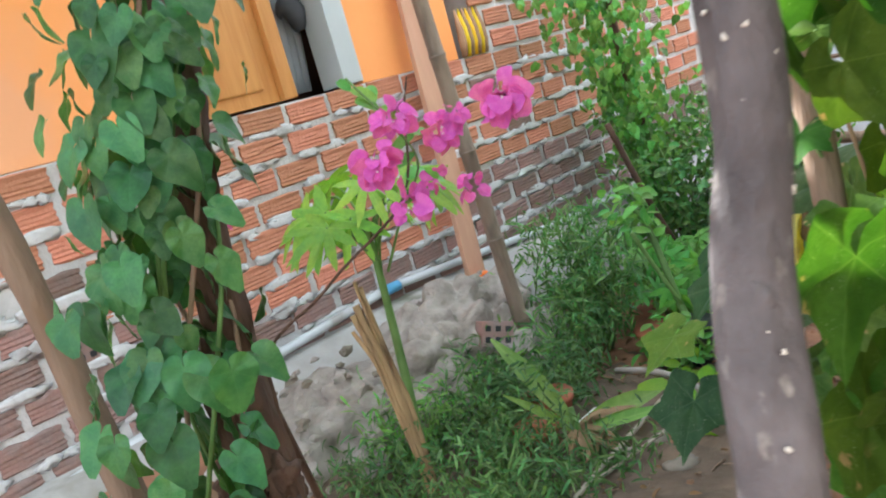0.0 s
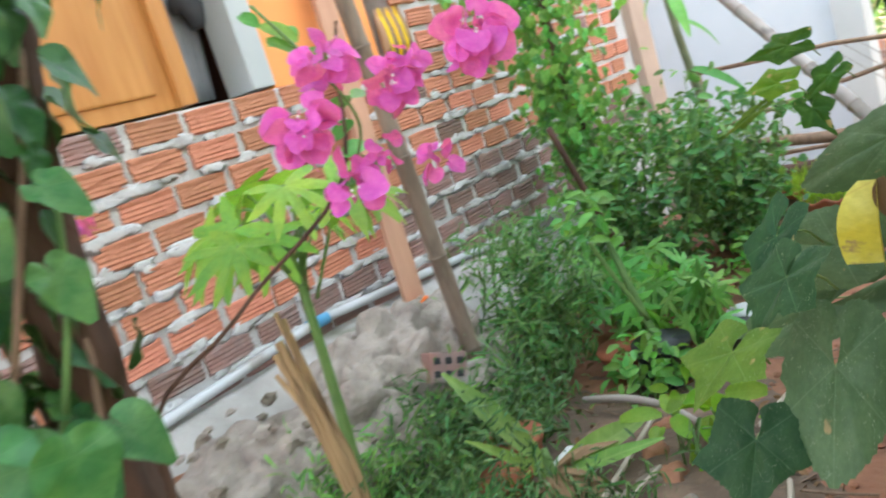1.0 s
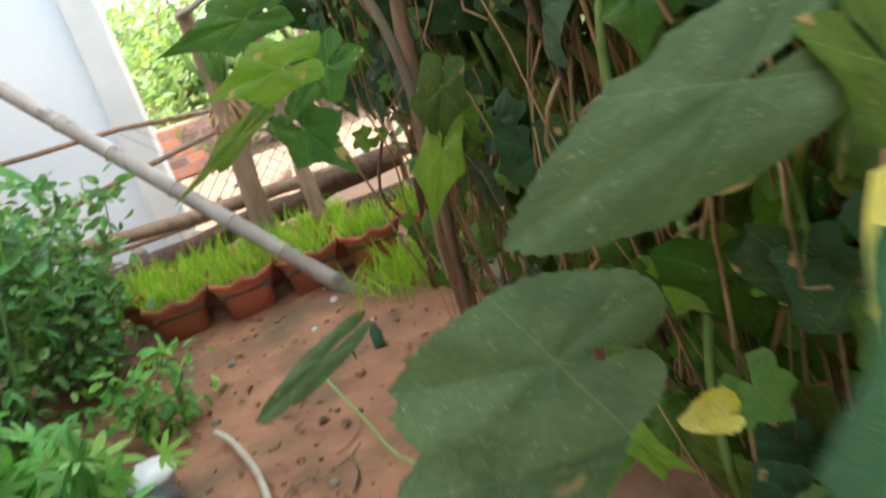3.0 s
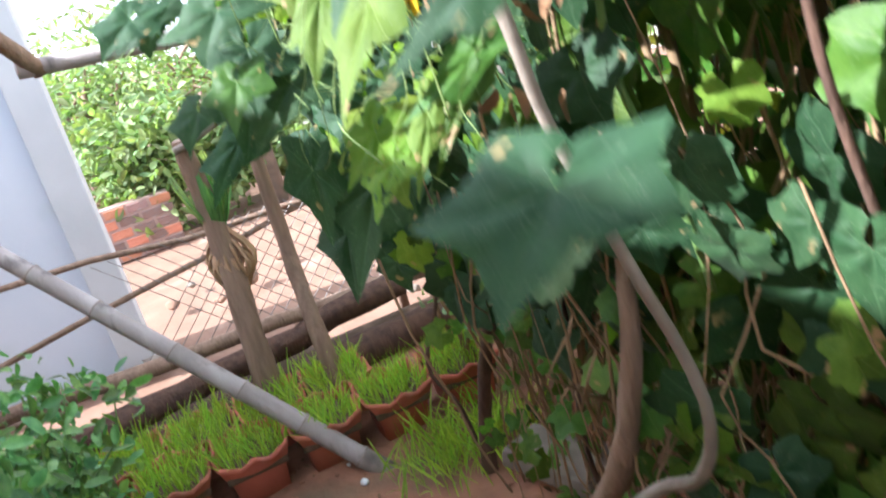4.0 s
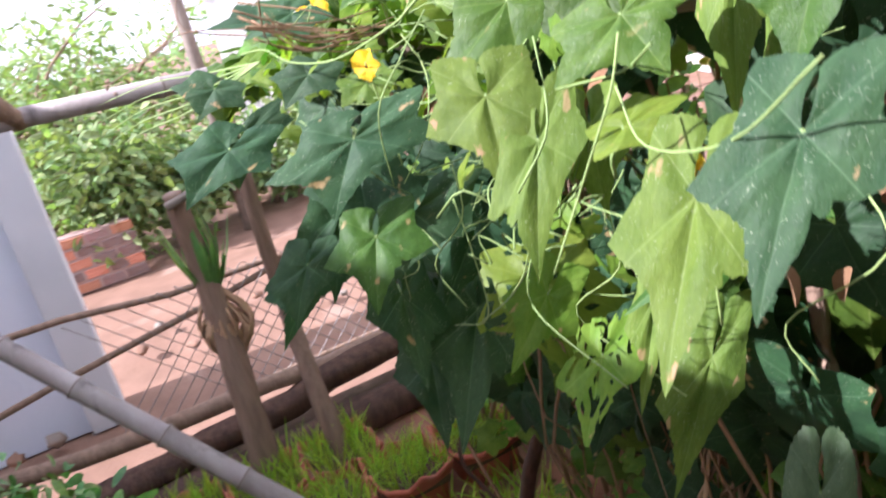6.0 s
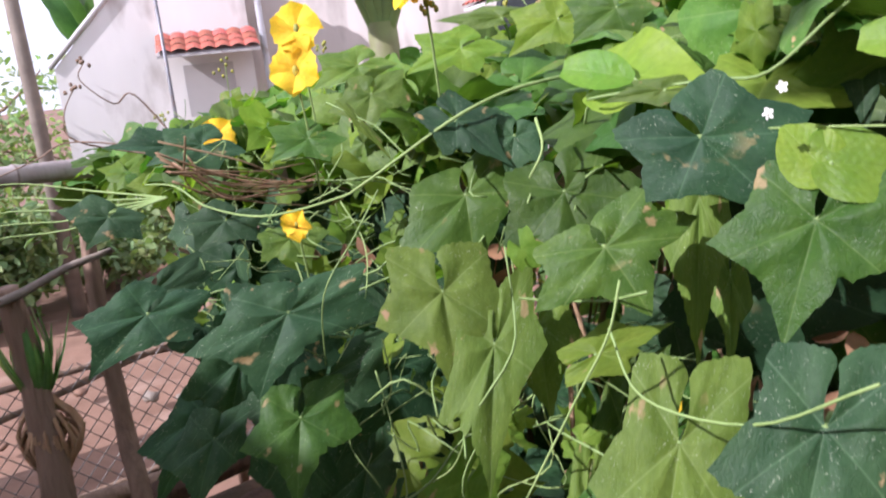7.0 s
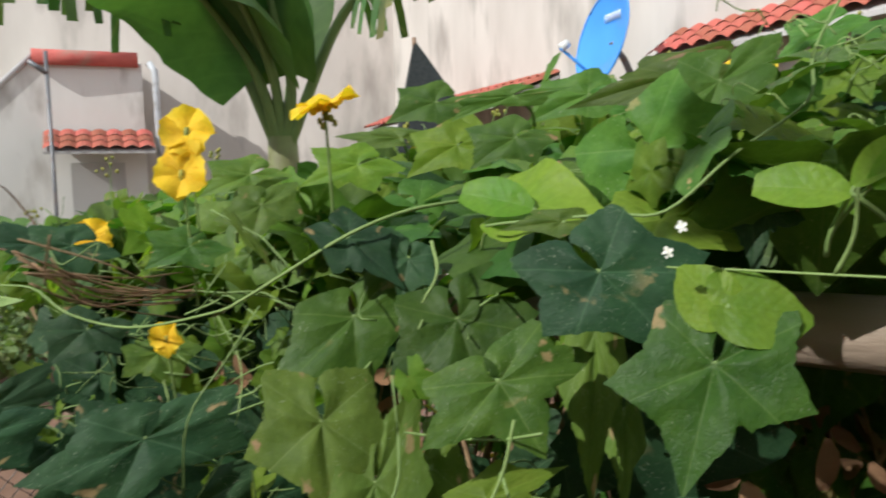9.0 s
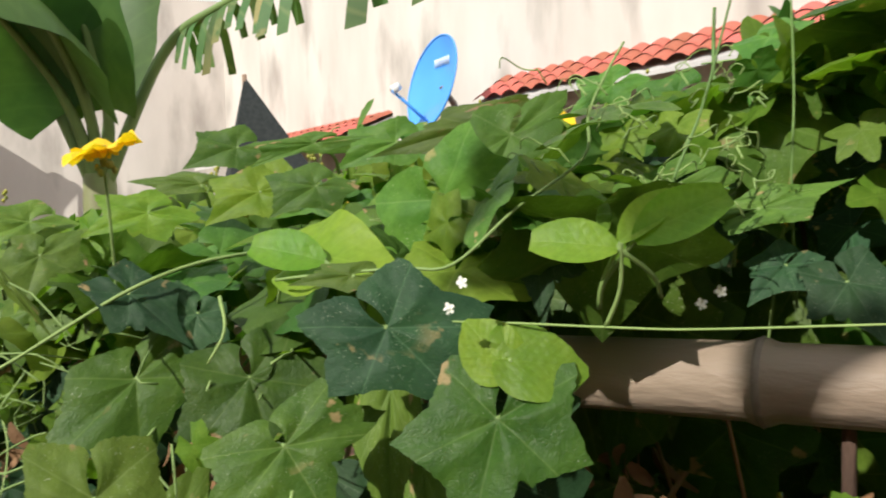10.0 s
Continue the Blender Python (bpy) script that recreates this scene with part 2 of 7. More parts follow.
# stained bamboo of the rail, darkened in colour for the shade it lies in
RAILWOOD = material("shaded_bamboo", (0.31, 0.235, 0.175), (0.22, 0.165, 0.125), 5, 0.5, 0.3, 50, stains=(0.13, 0.10, 0.08), stain_scale=5, stain_low=0.56, stretch=(0.6, 2, 2))
STAKE = material("old_brown_bamboo", (0.27, 0.205, 0.155), (0.15, 0.11, 0.085), 5, 0.6, 0.4, 50, stains=(0.09, 0.07, 0.055), stain_scale=7, stain_low=0.55, stretch=(2, 2, 0.5))
STRAW = material("straw_wrap", (0.52, 0.34, 0.20), (0.36, 0.22, 0.12), 9, 0.9, 0.4, 40)
BAMBOO_GREY = material("weathered_bamboo", (0.36, 0.32, 0.29), (0.26, 0.22, 0.20), 6, 0.6, 0.25, 50, stains=(0.13, 0.11, 0.10), stain_scale=7, stain_low=0.58, stretch=(2, 2, 0.5))
NODE = material("bamboo_joint", (0.17, 0.13, 0.11), (0.26, 0.21, 0.17), 20, 0.7, 0.3, 60)
DRY = material("dry_straw", (0.34, 0.22, 0.12), (0.20, 0.13, 0.07), 9, 0.9, 0.4, 40, vary=0.3)
DEADLEAF = material("dead_leaf", (0.28, 0.16, 0.075), (0.15, 0.085, 0.045), 12, 0.85, 0.5, 50, vary=0.3)
PVC = material("grey_plastic_pipe", (0.56, 0.58, 0.60), (0.46, 0.47, 0.49), 5, 0.45, 0.08, 30, stains=(0.32, 0.30, 0.28), stain_scale=6)
BLUE_TAPE = material("blue_pipe_joint", (0.12, 0.36, 0.60), (0.10, 0.30, 0.52), 8, 0.5, 0.1, 30)
CLAY = material("terracotta", (0.42, 0.13, 0.07), (0.31, 0.09, 0.055), 6, 0.8, 0.3, 60, stains=(0.40, 0.20, 0.13), stain_scale=7, stain_low=0.6, vary=0.15)
BLACK_PLASTIC_AND_HOLE = material("black_plastic_and_hole_shade", (0.025, 0.027, 0.03), (0.04, 0.042, 0.045), 6, 0.45, 0.1, 30, stains=(0.10, 0.08, 0.06), stain_scale=9, stain_low=0.62)
ORANGE_PLASTIC = material("orange_plastic", (0.85, 0.20, 0.03), (0.75, 0.16, 0.03), 9, 0.5, 0.1, 30)
TILE = material("red_roof_tile", (0.46, 0.13, 0.09), (0.36, 0.10, 0.07), 8, 0.8, 0.3, 40, stains=(0.30, 0.16, 0.12), stain_scale=3, vary=0.25)
DISH = material("blue_painted_dish", (0.08, 0.32, 0.80), (0.07, 0.28, 0.74), 3, 0.45, 0.05, 20, stains=(0.10, 0.28, 0.62), stain_scale=4)
WHITE_PRINT = material("white_print", (0.75, 0.78, 0.82), (0.65, 0.70, 0.76), 20, 0.6, 0.05, 30)
METAL = material("grey_metal", (0.22, 0.22, 0.23), (0.16, 0.16, 0.17), 12, 0.5, 0.15, 40, 0.6, stains=(0.20, 0.11, 0.07), stain_scale=8)
WIRE = material("galvanised_wire", (0.26, 0.24, 0.22), (0.19, 0.16, 0.14), 20, 0.55, 0.1, 40, 0.3)
NET = material("black_shade_net", (0.02, 0.024, 0.024), (0.035, 0.04, 0.04), 30, 0.9, 0.3, 90)
GLASS_GREEN = material("green_glass_bottle", (0.05, 0.16, 0.10), (0.04, 0.12, 0.08), 8, 0.2, 0.05, 30)
PAPER = material("white_litter", (0.66, 0.66, 0.66), (0.55, 0.55, 0.56), 12, 0.8, 0.3, 40)
STONE = material("grey_stone", (0.25, 0.21, 0.165), (0.15, 0.125, 0.10), 7, 0.9, 0.5, 40, stains=(0.17, 0.15, 0.12), stain_scale=5)
BOWL = material("white_enamel", (0.72, 0.73, 0.72), (0.62, 0.62, 0.60), 6, 0.4, 0.05, 30, stains=(0.38, 0.33, 0.27), stain_scale=9, stain_low=0.6)

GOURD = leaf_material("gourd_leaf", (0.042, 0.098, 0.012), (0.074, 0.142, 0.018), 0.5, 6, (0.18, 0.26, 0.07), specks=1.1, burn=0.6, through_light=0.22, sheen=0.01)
# near leaves, greyed: a veil of glare is blended into their green
GOURD_HAZED = leaf_material("hazed_gourd_leaf", (0.060, 0.106, 0.046), (0.088, 0.142, 0.066), 0.5, 6, (0.15, 0.21, 0.12), specks=1.8, burn=0.35, vary=0.15, through_light=0.22, sheen=0.06)
# brighter copy of the gourd leaf; light falling through the blade is in the colour
GOURD_LIT = leaf_material("lit_gourd_leaf", (0.060, 0.135, 0.020), (0.10, 0.19, 0.03), 0.5, 6, (0.18, 0.26, 0.09), specks=1.0, burn=0.5, through_light=0.25)
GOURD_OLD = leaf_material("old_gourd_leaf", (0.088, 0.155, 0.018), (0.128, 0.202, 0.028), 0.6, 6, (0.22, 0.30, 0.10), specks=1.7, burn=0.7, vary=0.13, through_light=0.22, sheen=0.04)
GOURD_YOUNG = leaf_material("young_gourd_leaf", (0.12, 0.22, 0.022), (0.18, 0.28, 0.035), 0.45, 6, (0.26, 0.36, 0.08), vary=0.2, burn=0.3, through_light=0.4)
# shaded copy of the gourd leaf: shade and blue sky cast mixed into its colour
GOURD_SHADE = leaf_material("shaded_gourd_leaf", (0.019, 0.056, 0.021), (0.032, 0.080, 0.029), 0.58, 6, (0.10, 0.18, 0.09), specks=1.6, burn=0.45, vary=0.22, through_light=0.2, sheen=0.04)
HEART = leaf_material("creeper_leaf", (0.040, 0.125, 0.048), (0.075, 0.19, 0.065), 0.30, 7, (0.10, 0.20, 0.09), vary=0.45, vein_width=0.008)
BEAN = leaf_material("bean_leaf", (0.15, 0.29, 0.025), (0.20, 0.33, 0.035), 0.45, 6, (0.22, 0.36, 0.06), single=True, vary=0.2, through_light=0.4)
SHRUB = leaf_material("shrub_leaf", (0.085, 0.19, 0.065), (0.165, 0.32, 0.11), 0.34, 6, (0.16, 0.26, 0.11), single=True, vary=0.45)
WEED = leaf_material("weed_leaf", (0.060, 0.130, 0.048), (0.110, 0.210, 0.075), 0.4, 6, (0.14, 0.22, 0.10), single=True, vary=0.45)
SHRUB_LIGHT = leaf_material("light_shrub_leaf", (0.13, 0.31, 0.07), (0.19, 0.40, 0.10), 0.38, 6, (0.22, 0.36, 0.14), single=True, vary=0.35)
PAPAYA = leaf_material("papaya_leaf", (0.18, 0.36, 0.08), (0.30, 0.44, 0.07), 0.5, 7, (0.30, 0.46, 0.14), vary=0.2, through_light=0.4)
GRASS = leaf_material("seedling_grass", (0.25, 0.40, 0.04), (0.34, 0.48, 0.06), 0.5, 3, (0.2, 0.34, 0.08), single=True, vary=0.3, through_light=0.4)
BANANA = leaf_material("banana_leaf", (0.060, 0.135, 0.042), (0.10, 0.19, 0.055), 0.4, 3, (0.105, 0.20, 0.065), single=True, vary=0.25)
STRAP = leaf_material("strap_leaf", (0.17, 0.30, 0.07), (0.26, 0.38, 0.10), 0.5, 3, (0.36, 0.45, 0.18), single=True, vary=0.2)
BRACT = leaf_material("magenta_bract", (0.62, 0.11, 0.54), (0.70, 0.18, 0.62), 0.6, 7, (0.58, 0.10, 0.49), vary=0.12, through_light=0.4)
PETAL = leaf_material("yellow_petal", (0.85, 0.56, 0.02), (0.90, 0.63, 0.04), 0.6, 5, (0.80, 0.48, 0.02), vary=0.08, through_light=0.3)
WILTED = leaf_material("wilted_yellow_leaf", (0.60, 0.50, 0.06), (0.68, 0.62, 0.20), 0.7, 7, (0.42, 0.27, 0.08), burn=1.0, vary=0.15)
# leaves of the far trees, lightened in colour to suggest bright haze
TREELEAF = leaf_material("hazed_tree_leaf", (0.17, 0.25, 0.10), (0.24, 0.32, 0.14), 0.55, 5, (0.18, 0.25, 0.11), single=True, vary=0.4)
STEM = material("green_stem", (0.15, 0.25, 0.07), (0.10, 0.18, 0.05), 14, 0.6, 0.2, 50, vary=0.15)
VINE_STEM = material("pale_green_vine", (0.26, 0.36, 0.12), (0.19, 0.28, 0.08), 14, 0.6, 0.2, 50, vary=0.15)
WHITE_PETAL = material("white_blossom", (0.80, 0.80, 0.72), (0.72, 0.72, 0.62), 20, 0.6, 0.1, 50)
CORE = material("flower_bud_green", (0.42, 0.36, 0.05), (0.20, 0.24, 0.06), 30, 0.7, 0.3, 60)


# ---- geometry helpers ----
class Shape:
    """Vertices, faces and UVs in world metres, gathered before they become one mesh."""

    def __init__(self):
        self.v, self.f, self.uv = [], [], []

    def add(self, verts, faces, uvs=None):
        k = len(self.v)
        self.v.extend(verts)
        self.f.extend([tuple(i + k for i in f) for f in faces])
        self.uv.extend(uvs if uvs is not None else [(0.3, 0.3)] * len(verts))
        return self

    def tube(self, pts, radii, sides=8, cap=True, lump=0.0):
        pts = [Vector(p) for p in pts]
        if isinstance(radii, (int, float)):
            radii = [radii] * len(pts)
        verts, faces = [], []
        ref = Vector((0.31, 0.17, 0.93))
        for i, p in enumerate(pts):
            d = (pts[min(i + 1, len(pts) - 1)] - pts[max(i - 1, 0)]).normalized()
            a = d.cross(ref if abs(d.dot(ref)) < 0.9 else Vector((1, 0, 0))).normalized()
            b = d.cross(a)
            for s in range(sides):
                w = 2 * math.pi * s / sides
                r = radii[i]
                if lump:
                    r *= 1 + lump * noise.noise(p * 9 + Vector((math.cos(w), math.sin(w), 0)) * 1.3)
                verts.append(p + (a * math.cos(w) + b * math.sin(w)) * r)
        for i in range(len(pts) - 1):
            for s in range(sides):
                t = (s + 1) % sides
                faces.append((i * sides + s, i * sides + t, (i + 1) * sides + t, (i + 1) * sides + s))
        if cap:
            faces.append(tuple(range(sides))[::-1])
            faces.append(tuple((len(pts) - 1) * sides + s for s in range(sides)))
        return self.add(verts, faces)

    def box(self, x0, y0, z0, x1, y1, z1, bevel=0.0, m=None):
        bm = bmesh.new()
        bmesh.ops.create_cube(bm, size=1)
        for v in bm.verts:
            v.co = Vector(((x0 + x1) / 2 + v.co.x * (x1 - x0), (y0 + y1) / 2 + v.co.y * (y1 - y0), (z0 + z1) / 2 + v.co.z * (z1 - z0)))
        if bevel:
            bmesh.ops.bevel(bm, geom=bm.edges[:], offset=bevel, segments=2, affect="EDGES", profile=0.6)
        bm.verts.ensure_lookup_table()
        bm.verts.index_update()
        vs = [(m @ v.co) if m else v.co.copy() for v in bm.verts]
        fs = [tuple(v.index for v in f.verts) for f in bm.faces]
        bm.free()
        return self.add(vs, fs)

    def leaf(self, data, m):
        vs, fs, uvs = data
        return self.add([m @ v for v in vs], fs, uvs)

    def mesh(self, name, base=(0, 0, 0), smooth=True):
        me = bpy.data.meshes.new(name)
        b = Vector(base)
        me.from_pydata([tuple(Vector(v) - b) for v in self.v], [], self.f)
        me.update()
        lay = me.uv_layers.new(name="UVMap")
        idx = np.empty(len(me.loops), dtype=np.int32)
        me.loops.foreach_get("vertex_index", idx)
        lay.data.foreach_set("uv", np.array(self.uv, dtype=np.float32)[idx].ravel())
        if smooth:
            me.polygons.foreach_set("use_smooth", [True] * len(me.polygons))
        return me


def thing(name, base, label, category, group="", kind=""):
    ob = new(name)
    ob.location = base
    ob.empty_display_size = 0.1
    return tagged(ob, label, category, group, kind)


def home(ob):
    p = Vector((0, 0, 0))
    while ob:
        p += ob.location
        ob = ob.parent
    return p


def part(name, shape, mat, parent, label="", smooth=True, kind=""):
    me = shape.mesh(name, home(parent), smooth)
    me.materials.append(mat)
    ob = new(name, me)
    ob.parent = parent
    return tagged(ob, label, kind=kind)


def solid(name, shape, mat, base, label, category, group="", kind="", smooth=True):
    me = shape.mesh(name, base, smooth)
    me.materials.append(mat)
    ob = new(name, me)
    ob.location = base
    return tagged(ob, label, category, group, kind)


def piece(name, me, m, parent):
    ob = new(name, me)
    ob.parent = parent
    ob.matrix_basis = Matrix.Translation(-home(parent)) @ m
    return ob


def frame_of(pos, tip, face, size):
    """Leaf frame: y runs to the tip, z is the upper face."""
    y = Vector(tip).normalized()
    z = Vector(face)
    z = z - y * z.dot(y)
    if z.length < 1e-3:
        z = y.orthogonal()
    z.normalize()
    x = y.cross(z)
    r = Matrix((x, y, z)).transposed().to_4x4()
    return Matrix.Translation(pos) @ r @ Matrix.Scale(size, 4)


OUTLINES = {}
OUTLINES["gourd"] = ((0, 1.05), (6, 0.88), (18, 0.72), (34, 0.64), (46, 0.76), (57, 0.98), (64, 0.82), (80, 0.66), (96, 0.68), (112, 0.84), (120, 0.80), (136, 0.72), (150, 0.74), (158, 0.68), (163, 0.40), (168, 0.15), (180, 0.04))
OUTLINES["star"] = ((0, 1.0), (12, 0.78), (30, 0.48), (44, 0.72), (54, 0.92), (64, 0.66), (84, 0.46), (100, 0.62), (112, 0.76), (134, 0.58), (156, 0.50), (170, 0.30), (180, 0.05))
OUTLINES["heart"] = ((0, 1.0), (8, 0.84), (20, 0.68), (40, 0.56), (65, 0.49), (95, 0.45), (125, 0.42), (150, 0.38), (168, 0.30), (180, 0.20))
OUTLINES["bract"] = ((0, 1.0), (14, 0.86), (35, 0.78), (60, 0.70), (95, 0.58), (130, 0.40), (160, 0.25), (180, 0.12))
OUTLINES["petal"] = ((0, 0.90), (12, 0.97), (30, 1.0), (52, 0.90), (75, 0.66), (100, 0.42), (140, 0.22), (180, 0.10))
OUTLINES["papaya"] = ((0, 1.0), (7, 0.72), (14, 0.30), (24, 0.62), (34, 0.95), (41, 0.64), (50, 0.28), (62, 0.60), (72, 0.86), (80, 0.55), (92, 0.24), (106, 0.52), (116, 0.70), (126, 0.44), (145, 0.18), (180, 0.05))


def fan_leaf(kind, rng, points=44, rings=3, fold=0.12, droop=0.25, ruffle=0.05, tooth=0.03, holes=0):
    """One broad blade as a fan of rings round its stalk, folded, drooping and ruffled."""
    key = OUTLINES[kind]
    xs, ys = [k[0] for k in key], [k[1] for k in key]
    skew, verts, uvs, faces = rng.uniform(-0.1, 0.1), [Vector((0, 0, 0))], [(0.0, 0.0)], []
    ph, lobes = rng.uniform(0, 6.3), rng.choice((3, 4, 5))
    for k in range(1, rings + 1):
        q = k / rings
        for i in range(points):
            a = -math.pi + 2 * math.pi * (i + 0.5) / points
            r = float(np.interp(abs(math.degrees(a)), xs, ys))
            if k == rings:
                r *= 1 + tooth * (1 if i % 2 else -1) + rng.uniform(-tooth, tooth) * 1.2
            r *= (1 + skew * math.sin(a)) * q
            x, y = r * math.sin(a), r * math.cos(a)
            z = fold * abs(x) ** 1.15 - droop * r * r * (0.6 + 0.4 * math.cos(a)) + ruffle * q * q * math.sin(lobes * a + ph) + ruffle * 0.4 * noise.noise(Vector((x * 4, y * 4, ph)))
            verts.append(Vector((x, y, z)))
            uvs.append((x, y))
    for i in range(points - 1):
        faces.append((0, 1 + i + 1, 1 + i))
    for k in range(1, rings):
        o, p = 1 + (k - 1) * points, 1 + k * points
        for i in range(points - 1):
            if k > 1 and holes and rng.random() < holes:
                continue
            faces.append((o + i, o + i + 1, p + i + 1, p + i))
    return verts, faces, uvs


def blade_leaf(rng, width=0.5, rows=5, fold=0.15, droop=0.2, twist=0.0, blunt=0.0):
    """A narrow or oval blade: two strips either side of the midrib."""
    verts, uvs, faces = [], [], []
    for k in range(rows + 1):
        q = k / rows
        w = width * (math.sin(math.pi * min(1.0, q * (0.93 - blunt * 0.35) + 0.04)) ** (0.8 - 0.3 * blunt)) * (1.12 - 0.25 * q) / 2
        for s in (-1, 0, 1):
            x = s * w
            verts.append(Vector((x, q, fold * abs(x) * 2 - droop * q * q + twist * x * q)))
            uvs.append((x, q))
    for k in range(rows):
        for s in (0, 1):
            a = k * 3 + s
            faces.append((a, a + 1, a + 4, a + 3))
    return verts, faces, uvs


def data_mesh(name, data, mat):
    s = Shape()
    s.add(*data)
    me = s.mesh(name)
    me.materials.append(mat)
    return me


rng = random.Random(7)
GOURD_DATA = [fan_leaf("gourd", rng, 52, 4, rng.uniform(0.05, 0.2), rng.uniform(0.1, 0.4), rng.uniform(0.04, 0.09), 0.014) for _ in range(5)] + [
    fan_leaf("star", rng, 52, 4, rng.uniform(0.05, 0.15), rng.uniform(0.15, 0.35), 0.06, 0.014) for _ in range(2)]
GOURD_EATEN = [fan_leaf("gourd", rng, 52, 6, 0.1, 0.3, 0.07, 0.07, 0.07) for _ in range(4)]
GOURD_LOW = [fan_leaf("gourd", rng, 24, 2, rng.uniform(0.05, 0.2), rng.uniform(0.1, 0.5), 0.06, 0.04) for _ in range(6)]
HEART_DATA = [fan_leaf("heart", rng, 36, 4, rng.uniform(0.15, 0.45), rng.uniform(0.1, 0.5), 0.05, 0.006) for _ in range(5)]
BRACT_DATA = [fan_leaf("bract", rng, 24, 3, rng.uniform(0.2, 0.5), rng.uniform(-0.3, 0.3), 0.07, 0.004) for _ in range(4)]
PAPAYA_DATA = [fan_leaf("papaya", rng, 90, 3, 0.1, rng.uniform(0.3, 0.6), 0.04, 0.03) for _ in range(3)]
OVATE_DATA = [blade_leaf(rng, rng.uniform(0.5, 0.62), 7, rng.uniform(0.1, 0.3), rng.uniform(0.1, 0.35), 0, 0.3) for _ in range(4)]
SMALL_DATA = [blade_leaf(rng, rng.uniform(0.38, 0.55), 4, rng.uniform(0.1, 0.35), rng.uniform(0.05, 0.4), 0, 0.2) for _ in range(5)]
LANCE_DATA = [blade_leaf(rng, rng.uniform(0.14, 0.22), 4, 0.2, rng.uniform(0.1, 0.6)) for _ in range(4)]
GRASS_DATA = [blade_leaf(rng, rng.uniform(0.035, 0.06), 3, 0.3, rng.uniform(0.05, 0.6)) for _ in range(4)]


def scatter(shape, data, n, spot, size, face, rng, spread=0.6, tip=None):
    """n leaves: spot() gives places, face(p) the side they turn to; spread tilts them at random."""
    for _ in range(n):
        p = spot()
        if p is None:
            continue
        z = Vector(face(p)).normalized() + Vector((rng.gauss(0, spread), rng.gauss(0, spread), rng.gauss(0, spread)))
        t = Vector(tip(p)) if tip else Vector((rng.gauss(0, 1), rng.gauss(0, 1), rng.gauss(-0.4, 0.6)))
        shape.leaf(rng.choice(data), frame_of(p, t, z, size * rng.uniform(0.6, 1.3)))
    return shape


def wander(a, b, n, amount, rng):
    a, b = Vector(a), Vector(b)
    out = []
    for i in range(n + 1):
        q = i / n
        k = math.sin(math.pi * q) * 0.6 + 0.4 if 0 < i < n else 0
        out.append(a.lerp(b, q) + Vector((rng.gauss(0, 1), rng.gauss(0, 1), rng.gauss(0, 1))) * amount * k)
    return out


def smooth_path(pts, steps=5):
    """A rounded line through the points."""
    p = [Vector(q) for q in pts]
    p = [p[0] * 2 - p[1]] + p + [p[-1] * 2 - p[-2]]
    out = []
    for i in range(1, len(p) - 2):
        for s in range(steps):
            t = s / steps
            a, b, c, d = p[i - 1], p[i], p[i + 1], p[i + 2]
            out.append(0.5 * ((2 * b) + (c - a) * t + (2 * a - 5 * b + 4 * c - d) * t * t + (3 * b - a - 3 * c + d) * t ** 3))
    out.append(p[-2])
    return out


def bamboo(name, a, b, radius, spacing, mat, label, category="pole", first=0.5, nodes=()):
    """A bamboo pole: culm, and a raised ring at each joint."""
    a, b = Vector(a), Vector(b)
    d = b - a
    t = thing(name, tuple(a), label, category)
    culm, L = Shape(), d.length
    n = max(2, int(L / spacing))
    pts, rad = [a], [radius * 1.02]
    at = []
    x = spacing * first
    while x < L - 0.02:
        if nodes:
            x = nodes[min(len(at), len(nodes) - 1)]
            if at and x <= at[-1]:
                break
        at.append(x)
        for off, k in ((-0.012, 1.0), (-0.004, 1.09), (0.004, 1.09), (0.012, 0.98)):
            pts.append(a + d * ((x + off) / L))
            rad.append(radius * k * (1 - 0.12 * x / L))
        x += spacing * rng.uniform(0.85, 1.15)
    pts.append(b)
    rad.append(radius * 0.88)
    culm.tube(pts, rad, 16)
    part("culm", culm, mat, t)
    for x in at:
        s = Shape()
        p = a + d * (x / L)
        u = d.normalized()
        s.tube([p - u * 0.003, p, p + u * 0.003], [radius * (1.08 - 0.12 * x / L), radius * (1.14 - 0.12 * x / L), radius * (1.08 - 0.12 * x / L)], 16, False)
        part("joint", s, NODE, t, "dark ringed joint")
    return t


# ---- ground and setting ----
def ground_height(x, y):
    z = -0.12 + 0.02 * noise.noise(Vector((x * 1.3, y * 1.3, 0))) + 0.012 * noise.noise(Vector((x * 6, y * 6, 3)))
    z += 0.22 * min(1.0, max(0.0, (3.3 - x) / 2.0)) * min(1.0, max(0.0, (y + 2.3) / 0.6))
    if -0.6 < y < 0.2 and x < 4.2:  # bank of earth along the brick wall
        q = min(1.0, max(0.0, (y + 0.6) / 0.45))
        z += 0.24 * q * q * (3 - 2 * q) * min(1.0, max(0.0, (4.2 - x) / 1.2))
    return z


def ground_sheet(x0, x1, y0, y1, nx, ny, bump=True):
    s = Shape()
    vs = [Vector((x0 + (x1 - x0) * i / nx, y0 + (y1 - y0) * j / ny, 0)) for j in range(ny + 1) for i in range(nx + 1)]
    for v in vs:
        v.z = ground_height(v.x, v.y) if bump else -0.21
    fs = [(j * (nx + 1) + i, j * (nx + 1) + i + 1, (j + 1) * (nx + 1) + i + 1, (j + 1) * (nx + 1) + i) for j in range(ny) for i in range(nx)]
    return s.add(vs, fs, [(v.x, v.y) for v in vs])


solid("ground", ground_sheet(-1500, 1500, -1500, 1500, 40, 40, False), SAND, (0, 0, 0), "pale pinkish sandy ground of the yard", "ground", kind="structure")
